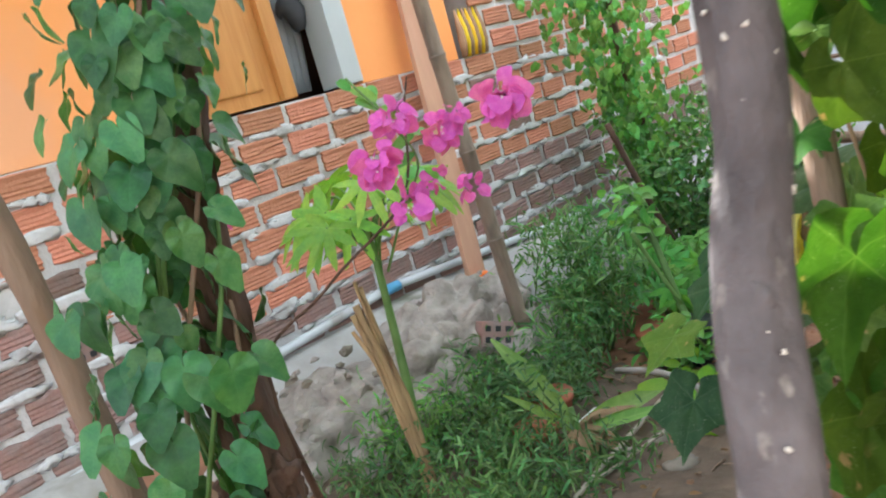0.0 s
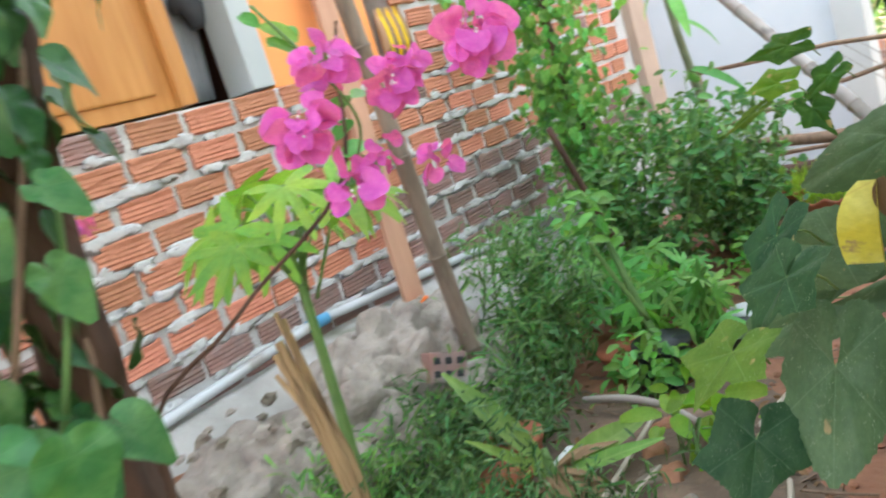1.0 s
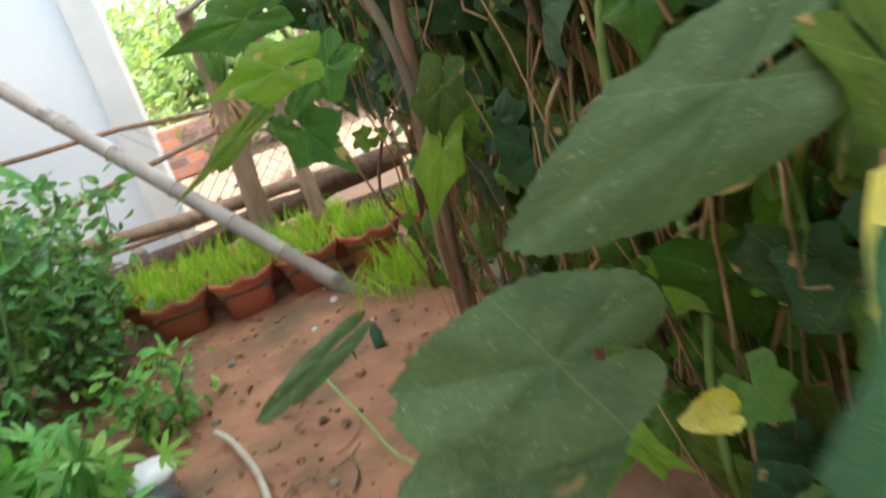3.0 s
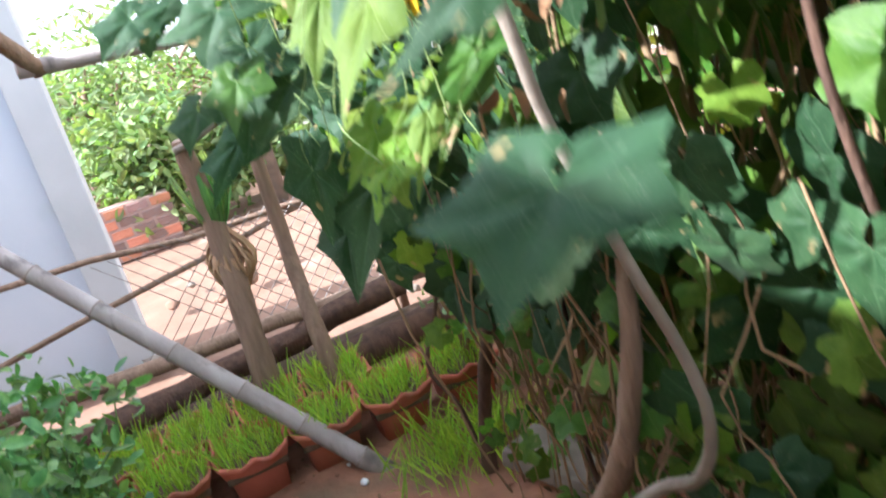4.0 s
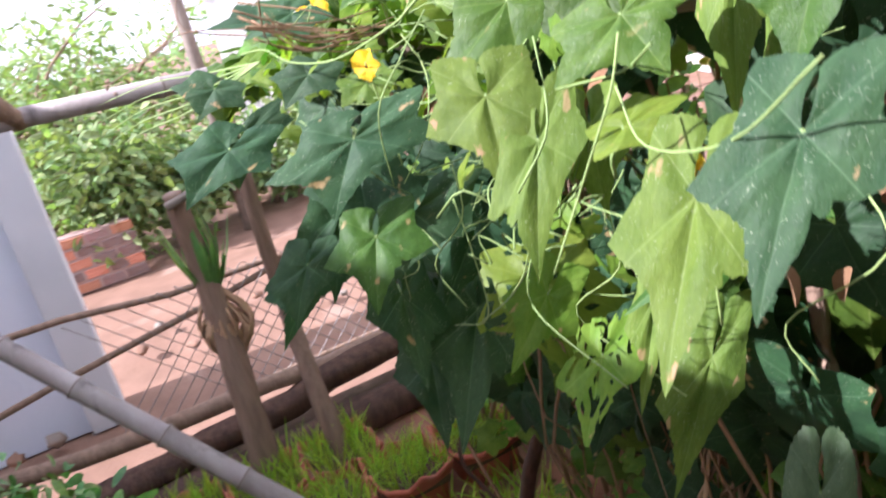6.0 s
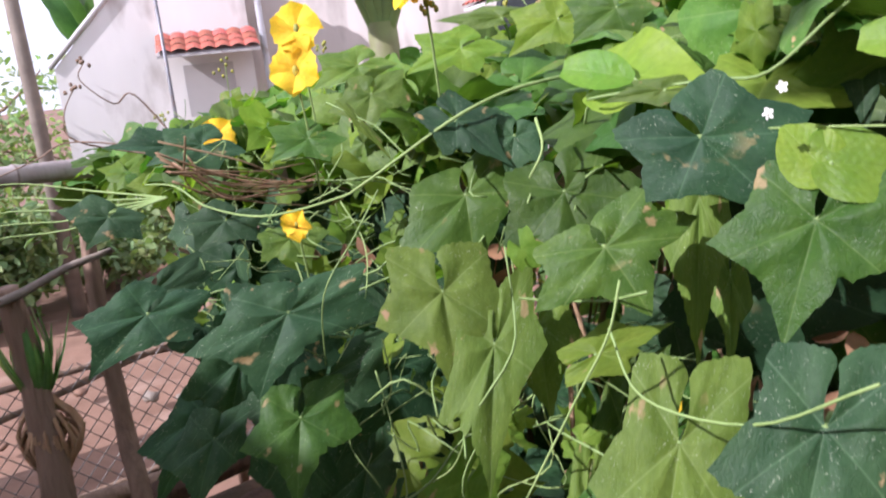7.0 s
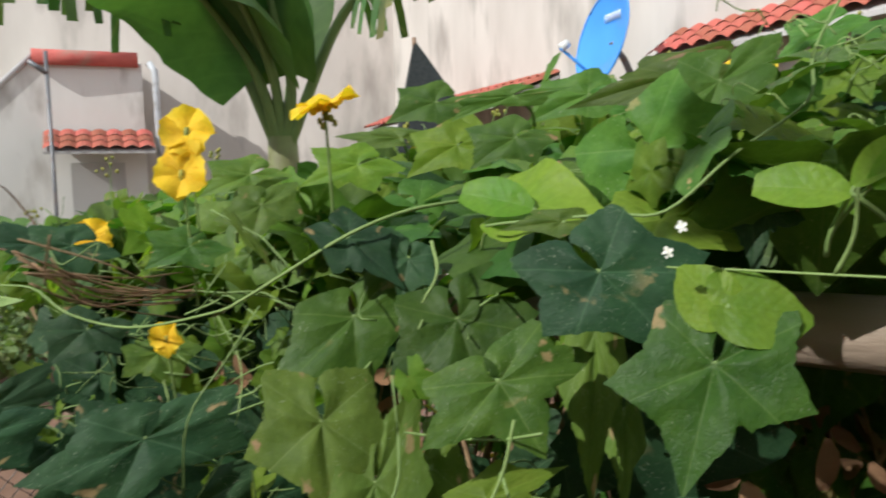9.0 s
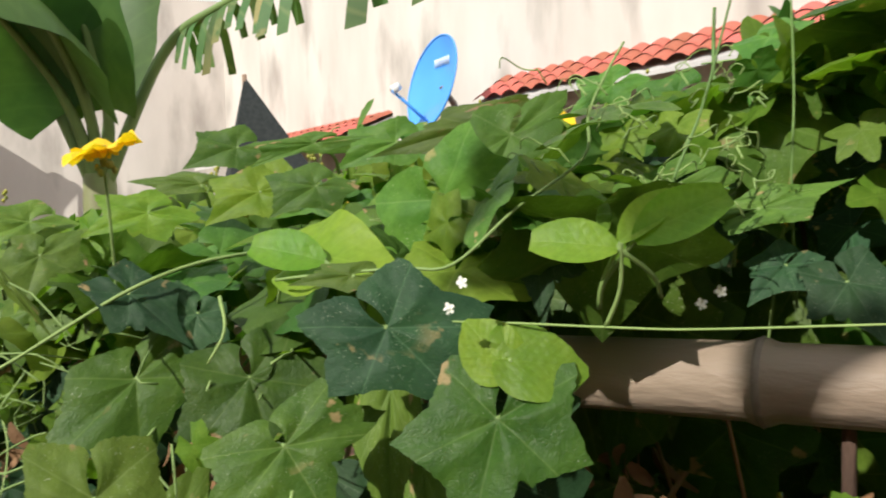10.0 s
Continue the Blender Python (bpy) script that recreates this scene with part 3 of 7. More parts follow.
solid("garden_soil", ground_sheet(-1.5, 5.15, -6.0, 0.0, 150, 130), SOIL, (0, 0, 0), "bare reddish garden soil with leaf litter", "soil", kind="structure")

bed = ground_sheet(0.7, 2.75, -1.8, -0.35, 80, 60)
for v in bed.v:
    d = math.hypot((v.x - 1.7) / 0.9, (v.y + 1.05) / 0.62) + 0.25 * noise.noise(v * 4)
    v.z += 0.012 - 0.05 * max(0.0, d - 0.72) + 0.012 * noise.noise(v * 17)
solid("garden_bed", bed, BED, (1.7, -1.05, -0.12), "dark crumbly earth of the planted bed", "soil", kind="structure")

WALL_TOP, COURSE, PITCH = 1.25, 0.1, 0.205


def plain_wall(name, x0, y0, z0, x1, y1, z1, mat, label):
    s = Shape().box(x0, y0, z0, x1, y1, z1, 0.004)
    return solid(name, s, mat, ((x0 + x1) / 2, (y0 + y1) / 2, z0), label, "wall", kind="structure", smooth=False)


wall_brick = plain_wall("wall_brick", -1.6, 0.0, -0.2, 5.25, 0.2, WALL_TOP - 0.012, MORTAR, "low wall of orange hollow bricks in rough grey mortar")
wall_upper = plain_wall("wall_brick_upper", 3.05, 0.0, WALL_TOP - 0.012, 5.25, 0.2, 2.3, MORTAR, "upper brick wall beside the orange house front")
plain_wall("wall_orange_left", -1.6, 0.012, WALL_TOP - 0.01, 1.36, 0.2, 2.3, ORANGE, "orange painted house wall")
plain_wall("wall_orange_right", 2.27, 0.012, WALL_TOP - 0.01, 2.86, 0.2, 2.3, ORANGE, "orange painted strip of house wall")
plain_wall("wall_orange_lintel", 1.36, 0.012, 2.1, 2.27, 0.2, 2.3, ORANGE, "orange painted wall above the window")
plain_wall("corner_post", 5.25, -0.06, -0.2, 5.5, 0.2, 2.5, material("tan_corner_post", (0.50, 0.38, 0.30), (0.40, 0.30, 0.24), 4, 0.9, 0.3, 40), "tan rendered post at the end of the brick wall")
plain_wall("wall_white", 6.3, -1.13, -0.2, 6.55, 1.5, 2.15, BLUEWHITE, "pale bluish white limewashed wall of the next house")
plain_wall("white_pilaster", 6.24, -1.16, -0.2, 6.6, -0.98, 2.2, WHITE, "white pilaster at the end of the limewashed wall")
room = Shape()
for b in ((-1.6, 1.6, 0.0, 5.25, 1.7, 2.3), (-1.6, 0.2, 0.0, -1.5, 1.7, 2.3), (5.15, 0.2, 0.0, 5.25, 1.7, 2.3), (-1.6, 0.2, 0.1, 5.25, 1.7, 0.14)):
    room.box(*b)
solid("room_walls", room, ROOM, (1.8, 1.6, 0), "walls of the room behind the window, its gloom put into dark brown", "wall", kind="structure", smooth=False)
solid("ceiling", Shape().box(-1.7, -0.12, 2.3, 5.5, 1.8, 2.38), material("eave_board", (0.30, 0.26, 0.22), (0.22, 0.19, 0.16), 5, 0.9, 0.3, 30), (1.8, 0.8, 2.3), "flat eave and roof slab of the orange house", "ceiling", kind="structure", smooth=False)

# window: wooden leaf, dark gap with a hanging coat, white post
win = thing("window_1", (1.8, 0.05, WALL_TOP), "open wooden window of the orange house", "window", kind="structure")
part("window_frame", Shape().box(1.88, 0.0, WALL_TOP, 1.94, 0.12, 2.1, 0.004), WOOD_DOOR, win, smooth=False)
part("window_frame", Shape().box(1.36, 0.0, WALL_TOP, 1.42, 0.12, 2.1, 0.004), WOOD_DOOR, win, smooth=False)
leafp = part("shutter", Shape().box(1.42, 0.03, WALL_TOP, 1.88, 0.07, 2.1, 0.003), WOOD_DOOR, win, "varnished orange-brown wooden shutter", smooth=False)
for z0 in (1.30, 1.70):
    part("panel", Shape().box(1.48, 0.018, z0, 1.82, 0.05, z0 + 0.33, 0.008), WOOD_DOOR, leafp, smooth=False)
part("post", Shape().box(2.17, 0.0, WALL_TOP, 2.268, 0.14, 2.1, 0.004), WHITE, win, "white painted post", smooth=False)
coat = thing("hanging_jacket", (2.12, 0.24, 1.28), "grey and black jacket hanging inside the window", "jacket")
s = Shape()
for k in range(4):
    s.tube(smooth_path([(2.06 + 0.03 * k, 0.22 + 0.01 * (k % 2), 1.9), (2.07 + 0.032 * k, 0.2, 1.6), (2.06 + 0.03 * k, 0.22, 1.27)]), 0.024, 8)
part("body", s, GREYCLOTH, coat)
part("hood", Shape().tube(smooth_path([(2.10, 0.16, 1.62), (2.13, 0.13, 1.58), (2.15, 0.14, 1.50)]), [0.03, 0.05, 0.06, 0.06, 0.05, 0.045, 0.045, 0.04, 0.035, 0.03, 0.02], 12), DARK, coat, "black hood")
part("hook", Shape().tube([(2.1, 0.2, 1.9), (2.1, 0.02, 1.98), (2.16, 0.02, 1.98)], 0.006, 6), METAL, coat)
corn = thing("drying_cobs", (2.93, 0.0, 1.27), "bundle of yellow cobs and husks on the wall top", "cobs")
for k in range(7):
    x = 2.88 + 0.025 * k
    part("cob", Shape().tube([(x, -0.01, 1.24), (x + 0.004, -0.015, 1.30), (x + 0.01, -0.01, 1.36), (x + 0.015, 0, 1.45)], [0.012, 0.019, 0.017, 0.004], 8), PETAL if k % 2 else DRY, corn)

# pipe, footing and heap
pipe = thing("water_pipe", (1.5, -0.045, 0.40), "grey plastic water pipe along the foot of the brick wall", "pipe")
part("tube", Shape().tube([(-1.5, -0.045, 0.36), (0.7, -0.045, 0.375), (1.35, -0.045, 0.42), (2.05, -0.045, 0.457), (2.6, -0.045, 0.41), (3.15, -0.045, 0.36), (3.7, -0.045, 0.335), (4.6, -0.04, 0.3)], 0.017, 10), PVC, pipe)
part("joint", Shape().tube([(2.01, -0.045, 0.455), (2.10, -0.045, 0.452)], 0.021, 10), BLUE_TAPE, pipe, "blue pipe joint")
ledge = Shape()
n = 60
vs = []
for i in range(n + 1):
    x = -1.5 + 4.9 * i / n
    k = 0.5 * noise.noise(Vector((x * 3, 1.7, 0)))
    for y, z in ((0.0, 0.399), (-0.10 - 0.03 * k, 0.392), (-0.17 - 0.06 * k, 0.33 + 0.03 * k), (-0.30 - 0.08 * k, 0.20), (-0.34 - 0.08 * k, -0.2)):
        vs.append(Vector((x, y, z - max(0.0, x - 2.05) * 0.05)))
ledge.add(vs, [(i * 5 + j, i * 5 + j + 1, i * 5 + j + 6, i * 5 + j + 5) for i in range(n) for j in range(4)])
solid("wall_footing", ledge, CONCRETE, (1.0, -0.1, -0.2), "rough pale concrete footing under the brick wall", "footing", kind="structure")


def lump(c, r, seed, squash=(1, 1, 1), detail=2, rough=0.35):
    bm = bmesh.new()
    bmesh.ops.create_icosphere(bm, subdivisions=detail, radius=1)
    vs = []
    for v in bm.verts:
        k = 1 + rough * noise.noise(v.co * 1.4 + Vector((seed, 0, 0))) + rough * 0.5 * noise.noise(v.co * 4 + Vector((0, seed, 0)))
        vs.append(Vector(c) + Vector((v.co.x * squash[0], v.co.y * squash[1], v.co.z * squash[2])) * r * k)
    bm.verts.index_update()
    fs = [tuple(v.index for v in f.verts) for f in bm.faces]
    bm.free()
    return vs, fs


heap = thing("rubble_heap", (2.0, -0.42, -0.1), "heap of old mortar lumps and broken hollow brick", "rubble heap")
for k, (x, y, z, r) in enumerate(((2.08, -0.30, 0.24, 0.23), (1.84, -0.36, 0.20, 0.22), (2.25, -0.30, 0.20, 0.22), (1.62, -0.34, 0.16, 0.22), (1.98, -0.42, 0.20, 0.2), (2.2, -0.48, 0.12, 0.2), (1.42, -0.33, 0.15, 0.20), (1.75, -0.48, 0.10, 0.2), (1.22, -0.32, 0.14, 0.18))):
    part("lump", Shape().add(*lump((x, y, z), r, k * 3.1, (1.15, 0.8, 0.9), 5, 0.55)), RUBBLE, heap)
for k in range(70):
    x, y = rng.uniform(1.15, 2.4), rng.uniform(-0.62, -0.2)
    z, r = 0.40 - 0.75 * max(0.0, -0.32 - y) + rng.gauss(0, 0.02), rng.uniform(0.008, 0.03)
    part("lump", Shape().add(*lump((x, y, z), r, k * 1.3 + 40, (1.3, 1, 0.8), 2, 0.7)), RUBBLE if k % 4 else STONE, heap, smooth=False)
RUBBLE_BRICK = (1.975, -0.62, 0.31)


def hollow_brick(name, m, parent, mat, label=""):
    """A six-hole brick with its end face towards -y; black blocks give the holes' shade."""
    t = part(name, Shape().box(-0.055, 0, -0.042, 0.055, 0.17, 0.042, 0.005, m), mat, parent, label, smooth=False)
    for i in range(3):
        for j in range(2):
            h = Shape()
            x, z = -0.034 + 0.034 * i, -0.018 + 0.036 * j
            h.box(x - 0.010, -0.002, z - 0.010, x + 0.010, 0.03, z + 0.010, 0.004, m)
            # solid black block in place of a shaded cavity
            part("hole", h, BLACK_PLASTIC_AND_HOLE, t, smooth=False)
    return t


hollow_brick("brick", Matrix.Translation(RUBBLE_BRICK) @ Euler((radians(-12), radians(20), radians(-30))).to_matrix().to_4x4() @ Matrix.Scale(1.05, 4), heap, BRICK_DIRTY, "broken hollow brick set in mortar")

# ---- fence, beams and yard ----
fence = thing("fence", (5.3, -1.9, -0.12), "low chain-link fence on wooden rails", "fence")
net = Shape()
for sgn in (1, -1):
    c = -4.2
    while c < (-1.62 if sgn > 0 else -1.05):
        pts = []
        for zz in (0.08, 0.65):
            y = c + sgn * (zz - 0.08)
            pts.append((5.3, y, zz))
        net.tube(pts, 0.0022, 4, False)
        c += 0.072
part("wire_mesh", net, WIRE, fence, "rusty galvanised diamond mesh")
for y0, z0, y1, z1 in ((-0.3, 0.705, -3.6, 0.52), (-0.3, 0.32, -3.0, 0.74), (-0.4, 0.1, -3.6, 0.12)):
    part("rail", Shape().tube(wander((5.32, y0, z0), (5.32, y1, z1), 8, 0.008, rng), 0.014, 8), STICK, fence)
for y in (-0.35, -2.4, -3.5):
    part("post", Shape().tube([(5.34, y, -0.15), (5.34, y, 0.3), (5.34, y + 0.01, 0.74)], 0.025, 8), STICK, fence)
for k, (a, b, r) in enumerate((((5.0, -0.55, 0.02), (5.12, -2.35, 0.12), 0.06), ((5.12, -0.5, 0.22), (5.16, -3.0, 0.10), 0.035), ((4.95, -0.6, -0.09), (5.02, -3.0, -0.06), 0.09))):
    solid("log", Shape().tube(wander(a, b, 10, 0.012, rng), r, 10, True, 0.3), BARK if k != 1 else STICK, a, "weathered dark log laid along the fence", "log", "logs along the fence")
sill = Shape()
sill.box(5.02, -3.4, -0.2, 5.2, -0.4, -0.03, 0.02)
solid("kerb_wall", sill, LITTER, (5.1, -1.9, -0.2), "low dark earth-stained kerb below the fence", "kerb", kind="structure")
for k in range(14):
    x, y = rng.uniform(5.5, 7.5), rng.uniform(-3.4, -0.6)
    r = rng.uniform(0.02, 0.07)
    solid("rubble_stone", Shape().add(*lump((x, y, -0.14 + r * 0.4), r, k * 1.7, (1.3, 1, 0.6), 2, 0.6)), STONE if k % 3 else SAND, (x, y, -0.15), "broken stone lying on the sandy yard", "stone", "stones on the yard")
wall_far = plain_wall("wall_far_brick", 9.2, -1.62, -0.2, 9.4, -0.6, 0.30, material("faded_brick_wall", (0.36, 0.22, 0.18), (0.31, 0.24, 0.21), 9, 0.9, 0.4, 30, stains=(0.33, 0.25, 0.22), stain_scale=25, stain_low=0.5), "faded low brick wall across the yard")

# leaning bamboo pole, posts of the trellis, rails
bamboo("leaning_bamboo_pole", (4.09, -1.86, -0.17), (5.16, -0.43, 1.41), 0.036, 0.27, BAMBOO_GREY, "grey weathered bamboo pole leaning across the bed", first=0.55)
bamboo("bamboo_rail", (4.62, -1.95, 1.40), (0.55, -1.97, 1.53), 0.031, 0.36, RAILWOOD, "thick dry bamboo rail carrying the gourd trellis", nodes=(0.25, 0.6, 0.95, 1.3, 1.65, 2.0, 2.32, 2.68, 3.05, 3.4, 3.8))
bamboo("bamboo_cross_rail", (4.62, -2.25, 1.40), (4.40, -1.22, 1.455), 0.030, 0.4, BAMBOO_GREY, "grey bamboo cross rail at the end of the trellis")


def pole(name, pts, radii, mat, label, sides=10, lumps=0.25):
    return solid(name, Shape().tube(smooth_path(pts, 4), list(np.interp(np.linspace(0, 1, (len(pts) - 1) * 4 + 1), np.linspace(0, 1, len(radii)), radii)), sides, True, lumps), mat, pts[0], label, "post")


pole("trellis_post", [(4.68, -1.58, -0.15), (4.72, -1.6, 0.3), (4.80, -1.62, 0.75), (4.78, -1.61, 1.0), (4.77, -1.605, 1.09)], [0.055, 0.05, 0.045, 0.036, 0.032], STICK, "rough wooden trellis post with an orchid tied to it")
pole("trellis_post", [(4.60, -1.86, -0.15), (4.66, -1.84, 0.2), (4.85, -1.86, 0.55), (4.9, -1.87, 0.95), (4.95, -1.9, 1.4)], [0.035, 0.035, 0.03, 0.028, 0.02], STICK, "crooked wooden post beside the pots")
pole("trellis_post", [(3.36, -2.09, -0.15), (3.10, -2.03, 0.12), (2.90, -1.985, 0.324), (2.71, -1.962, 0.561), (2.62, -1.957, 0.754), (2.60, -1.97, 0.92), (2.66, -2.02, 1.06), (2.69, -2.05, 1.22), (2.70, -2.06, 1.42)], [0.032, 0.028, 0.026, 0.022, 0.018, 0.013, 0.011, 0.011, 0.011], STICK, "brown crooked trunk holding up the trellis")
PALE = material("pale_stick", (0.29, 0.245, 0.195), (0.20, 0.165, 0.13), 9, 0.85, 0.5, 40, stains=(0.20, 0.16, 0.12), stain_scale=9)
pole("trellis_post", [(1.9, -2.4, -0.15), (1.88, -2.35, 0.6), (1.86, -2.2, 1.2), (1.86, -2.0, 1.47)], [0.03, 0.028, 0.026, 0.025], STICK, "brown wooden post inside the vine")
pole("trellis_post", [(1.62, -2.15, -0.15), (1.6, -2.12, 0.5), (1.55, -2.08, 1.1), (1.56, -2.0, 1.47)], [0.03, 0.028, 0.026, 0.025], STICK, "brown wooden post inside the vine")
pole("trellis_post", [(3.22, -2.06, -0.15), (3.062, -2.023, 0.125), (2.59, -1.938, 0.586), (2.41, -1.90, 0.735), (2.33, -1.865, 0.895), (2.312, -1.79, 1.10), (2.297, -1.738, 1.234), (2.289, -1.718, 1.318), (2.29, -1.705, 1.40)], [0.012, 0.012, 0.010, 0.007, 0.006, 0.0062, 0.0062], PALE, "pale peeled post in front of the thicket")
pole("trellis_post", [(2.842, -2.441, -0.15), (2.741, -2.407, 0.222), (2.753, -2.434, 0.449), (2.736, -2.454, 0.689), (2.727, -2.49, 0.958), (2.707, -2.49, 1.45)], [0.034, 0.031, 0.030, 0.028, 0.026, 0.024], STICK, "brown rough trunk standing in the dry thicket")
pole("dry_vine_stem", [(3.83, -2.1, -0.15), (3.80, -2.12, 0.05), (3.72, -2.13, 0.25), (3.58, -2.14, 0.48), (3.5, -2.2, 0.62), (3.42, -2.25, 0.9)], [0.028, 0.022, 0.02, 0.016, 0.01], BARK, "dark dead vine stem rising from the soil", 8)
solid("bent_pipe", Shape().tube(smooth_path([(3.46, -2.34, -0.13), (3.49, -2.34, 0.05), (3.47, -2.31, 0.14), (3.44, -2.25, 0.10)]), 0.014, 8), BAMBOO_GREY, (3.46, -2.34, -0.13), "bent grey pipe stub standing in the soil", "pipe")

pole("cross_branch", [(4.73, -1.57, 1.06), (4.73, -1.64, 1.075), (4.72, -1.76, 1.12), (4.70, -1.90, 1.15)], [0.014, 0.014, 0.012, 0.010], PALE, "pale peeled branch tied across the post top")
pole("rail_branch", [(4.42, -1.28, 1.44), (4.30, -1.20, 1.56), (4.16, -1.10, 1.72), (4.05, -1.0, 1.95)], [0.028, 0.026, 0.022, 0.018], STICK, "rough pole propped on the cross rail")

# orchid bundle tied to the post
orchid = thing("tied_orchid", (4.80, -1.63, 0.45), "orchid wrapped in straw and tied to the post", "orchid")
s = Shape()
for k in range(46):
    a = k * 2.399
    r = 0.065 + 0.015 * rng.random()
    top, low = rng.uniform(0.66, 0.76), rng.uniform(0.44, 0.5)
    ox, oy = 4.82 + r * math.cos(a), -1.635 + r * math.sin(a)
    s.tube(smooth_path([(4.815, -1.63, top), (ox + 0.02 * math.cos(a), oy + 0.02 * math.sin(a), (top + low) / 2), (4.81 + 0.03 * math.cos(a + 0.6), -1.63 + 0.03 * math.sin(a + 0.6), low)], 3), 0.006, 4)
part("straw_wrap", s, STRAW, orchid, "brown straw wrap", kind="stuff")
s = Shape()
for k in range(60):
    a = rng.uniform(0, 6.3)
    s.leaf(rng.choice(GRASS_DATA), frame_of((4.81, -1.63, 0.68), (math.cos(a) * 0.6, math.sin(a) * 0.6, 0.9), (math.cos(a), math.sin(a), 0.2), rng.uniform(0.16, 0.32)) @ Matrix.Diagonal((1.8, 1, 1, 1)))
part("foliage", s, SHRUB, orchid, kind="stuff")

# pots with seedlings
def seedling_pot(x, y, seed):
    r = random.Random(seed)
    t = thing("flower_pot", (x, y, -0.13), "square terracotta pot of bright green grass seedlings in a row", "pot", "row of terracotta pots")
    w, top = 0.145, 0.05
    prof = ((0.70, -0.13), (0.78, -0.02), (0.92, 0.02), (1.0, 0.036), (1.02, top), (0.94, top + 0.002), (0.90, top - 0.03))
    sh, n = Shape(), 32
    vs = []
    for k, z in prof:
        for i in range(n):
            a = 2 * math.pi * i / n
            c, d = math.cos(a), math.sin(a)
            q = 1 / max(abs(c), abs(d)) ** 0.75
            wob = 1 + (0.02 * math.sin(4 * a + seed) if z > 0.03 else 0)
            vs.append(Vector((x + c * q * k * w * wob, y + d * q * k * w * wob * 0.92, z + (0.012 * math.cos(8 * a) if z > 0.03 else 0))))
    fs = [(a * n + i, a * n + (i + 1) % n, (a + 1) * n + (i + 1) % n, (a + 1) * n + i) for a in range(len(prof) - 1) for i in range(n)]
    sh.add(vs, fs + [tuple(range(n))[::-1]])
    part("pot_body", sh, CLAY, t)
    part("earth", Shape().box(x - 0.12, y - 0.11, -0.02, x + 0.12, y + 0.11, 0.018, 0.01), LITTER, t)
    g = Shape()
    for _ in range(230):
        px, py = x + r.uniform(-0.12, 0.12), y + r.uniform(-0.115, 0.115)
        g.leaf(r.choice(GRASS_DATA), frame_of((px, py, 0.012), (r.gauss(0, 0.25), r.gauss(0, 0.25), 1), (r.gauss(0, 1), r.gauss(0, 1), 0.1), r.uniform(0.07, 0.15)) @ Matrix.Diagonal((1.1, 1, 1, 1)))
    part("grass", g, GRASS, t, "bright green grass seedlings", kind="stuff")


for k in range(5):
    seedling_pot(4.38 - 0.01 * k, -1.16 - 0.275 * k, k)
for k in range(4):
    seedling_pot(4.67 - 0.01 * k, -1.02 - 0.275 * k, 20 + k)
g = Shape()
for _ in range(420):
    px, py = 3.98 + rng.gauss(0, 0.09), -2.12 + rng.gauss(0, 0.13)
    g.leaf(rng.choice(GRASS_DATA), frame_of((px, py, ground_height(px, py) - 0.005), (rng.gauss(0, 0.3), rng.gauss(0, 0.3), 1), (rng.gauss(0, 1), rng.gauss(0, 1), 0.1), rng.uniform(0.08, 0.2)))
solid("grass_tuft", g, GRASS, (3.98, -2.12, -0.12), "tuft of bright green grass on red soil", "grass", kind="stuff")

# small things on the soil
def round_pot(parent, x, y, z0, z1, r0, r1, mat, name="pot_body"):
    sh = Shape()
    sh.tube([(x, y, z0), (x, y, z0 + 0.004), (x, y, z1 - 0.02), (x, y, z1 - 0.018), (x, y, z1), (x, y, z1 + 0.001), (x, y, z1 - 0.05)], [r0 * 0.95, r0, r1 * 0.97, r1 * 1.06, r1 * 1.06, r1 * 0.94, r1 * 0.9], 24, True)
    part(name, sh, mat, parent)


def pot_at(name, x, y, h, r0, r1, mat, label, category, body="pot_body"):
    z = ground_height(x, y) - 0.008
    t = thing(name, (x, y, z), label, category)
    round_pot(t, x, y, z, z + h, r0, r1, mat, body)
    return t


pot_at("plastic_pot", 2.84, -1.13, 0.11, 0.06, 0.078, BLACK_PLASTIC_AND_HOLE, "black plastic nursery pot on the soil", "pot")
pot_at("plastic_pot", 2.58, -0.98, 0.15, 0.08, 0.09, BLACK_PLASTIC_AND_HOLE, "black plastic bag pot holding the young tree", "pot")
pot_at("flower_pot", 2.62, -0.84, 0.13, 0.075, 0.10, CLAY, "broad terracotta pot half hidden by leaves", "pot")
pot_at("flower_pot", 1.88, -0.84, 0.12, 0.06, 0.08, CLAY, "small terracotta pot among weeds", "pot")
pot_at("flower_pot", 1.70, -0.93, 0.10, 0.05, 0.065, CLAY, "small terracotta pot among weeds", "pot")
pot_at("enamel_bowl", 3.08, -1.10, 0.10, 0.05, 0.07, BOWL, "dusty white bowl lying on the soil", "bowl", "bowl_body")
tz = ground_height(1.9, -1.0) - 0.01
tray = thing("white_tray", (1.9, -1.0, tz), "dirty white plastic tray on the ground", "tray")
part("tray_body", Shape().box(1.85, -1.05, tz, 1.96, -0.95, tz + 0.045, 0.012), BOWL, tray)
part("rim", Shape().box(1.842, -1.058, tz + 0.04, 1.968, -0.942, tz + 0.052, 0.005), BOWL, tray)


def lying(name, pts, r, mat, label, category):
    pts = [(x, y, ground_height(x, y) + r + up) for x, y, up in pts]
    return solid(name, Shape().tube(smooth_path(pts), r, 8), mat, pts[0], label, category)


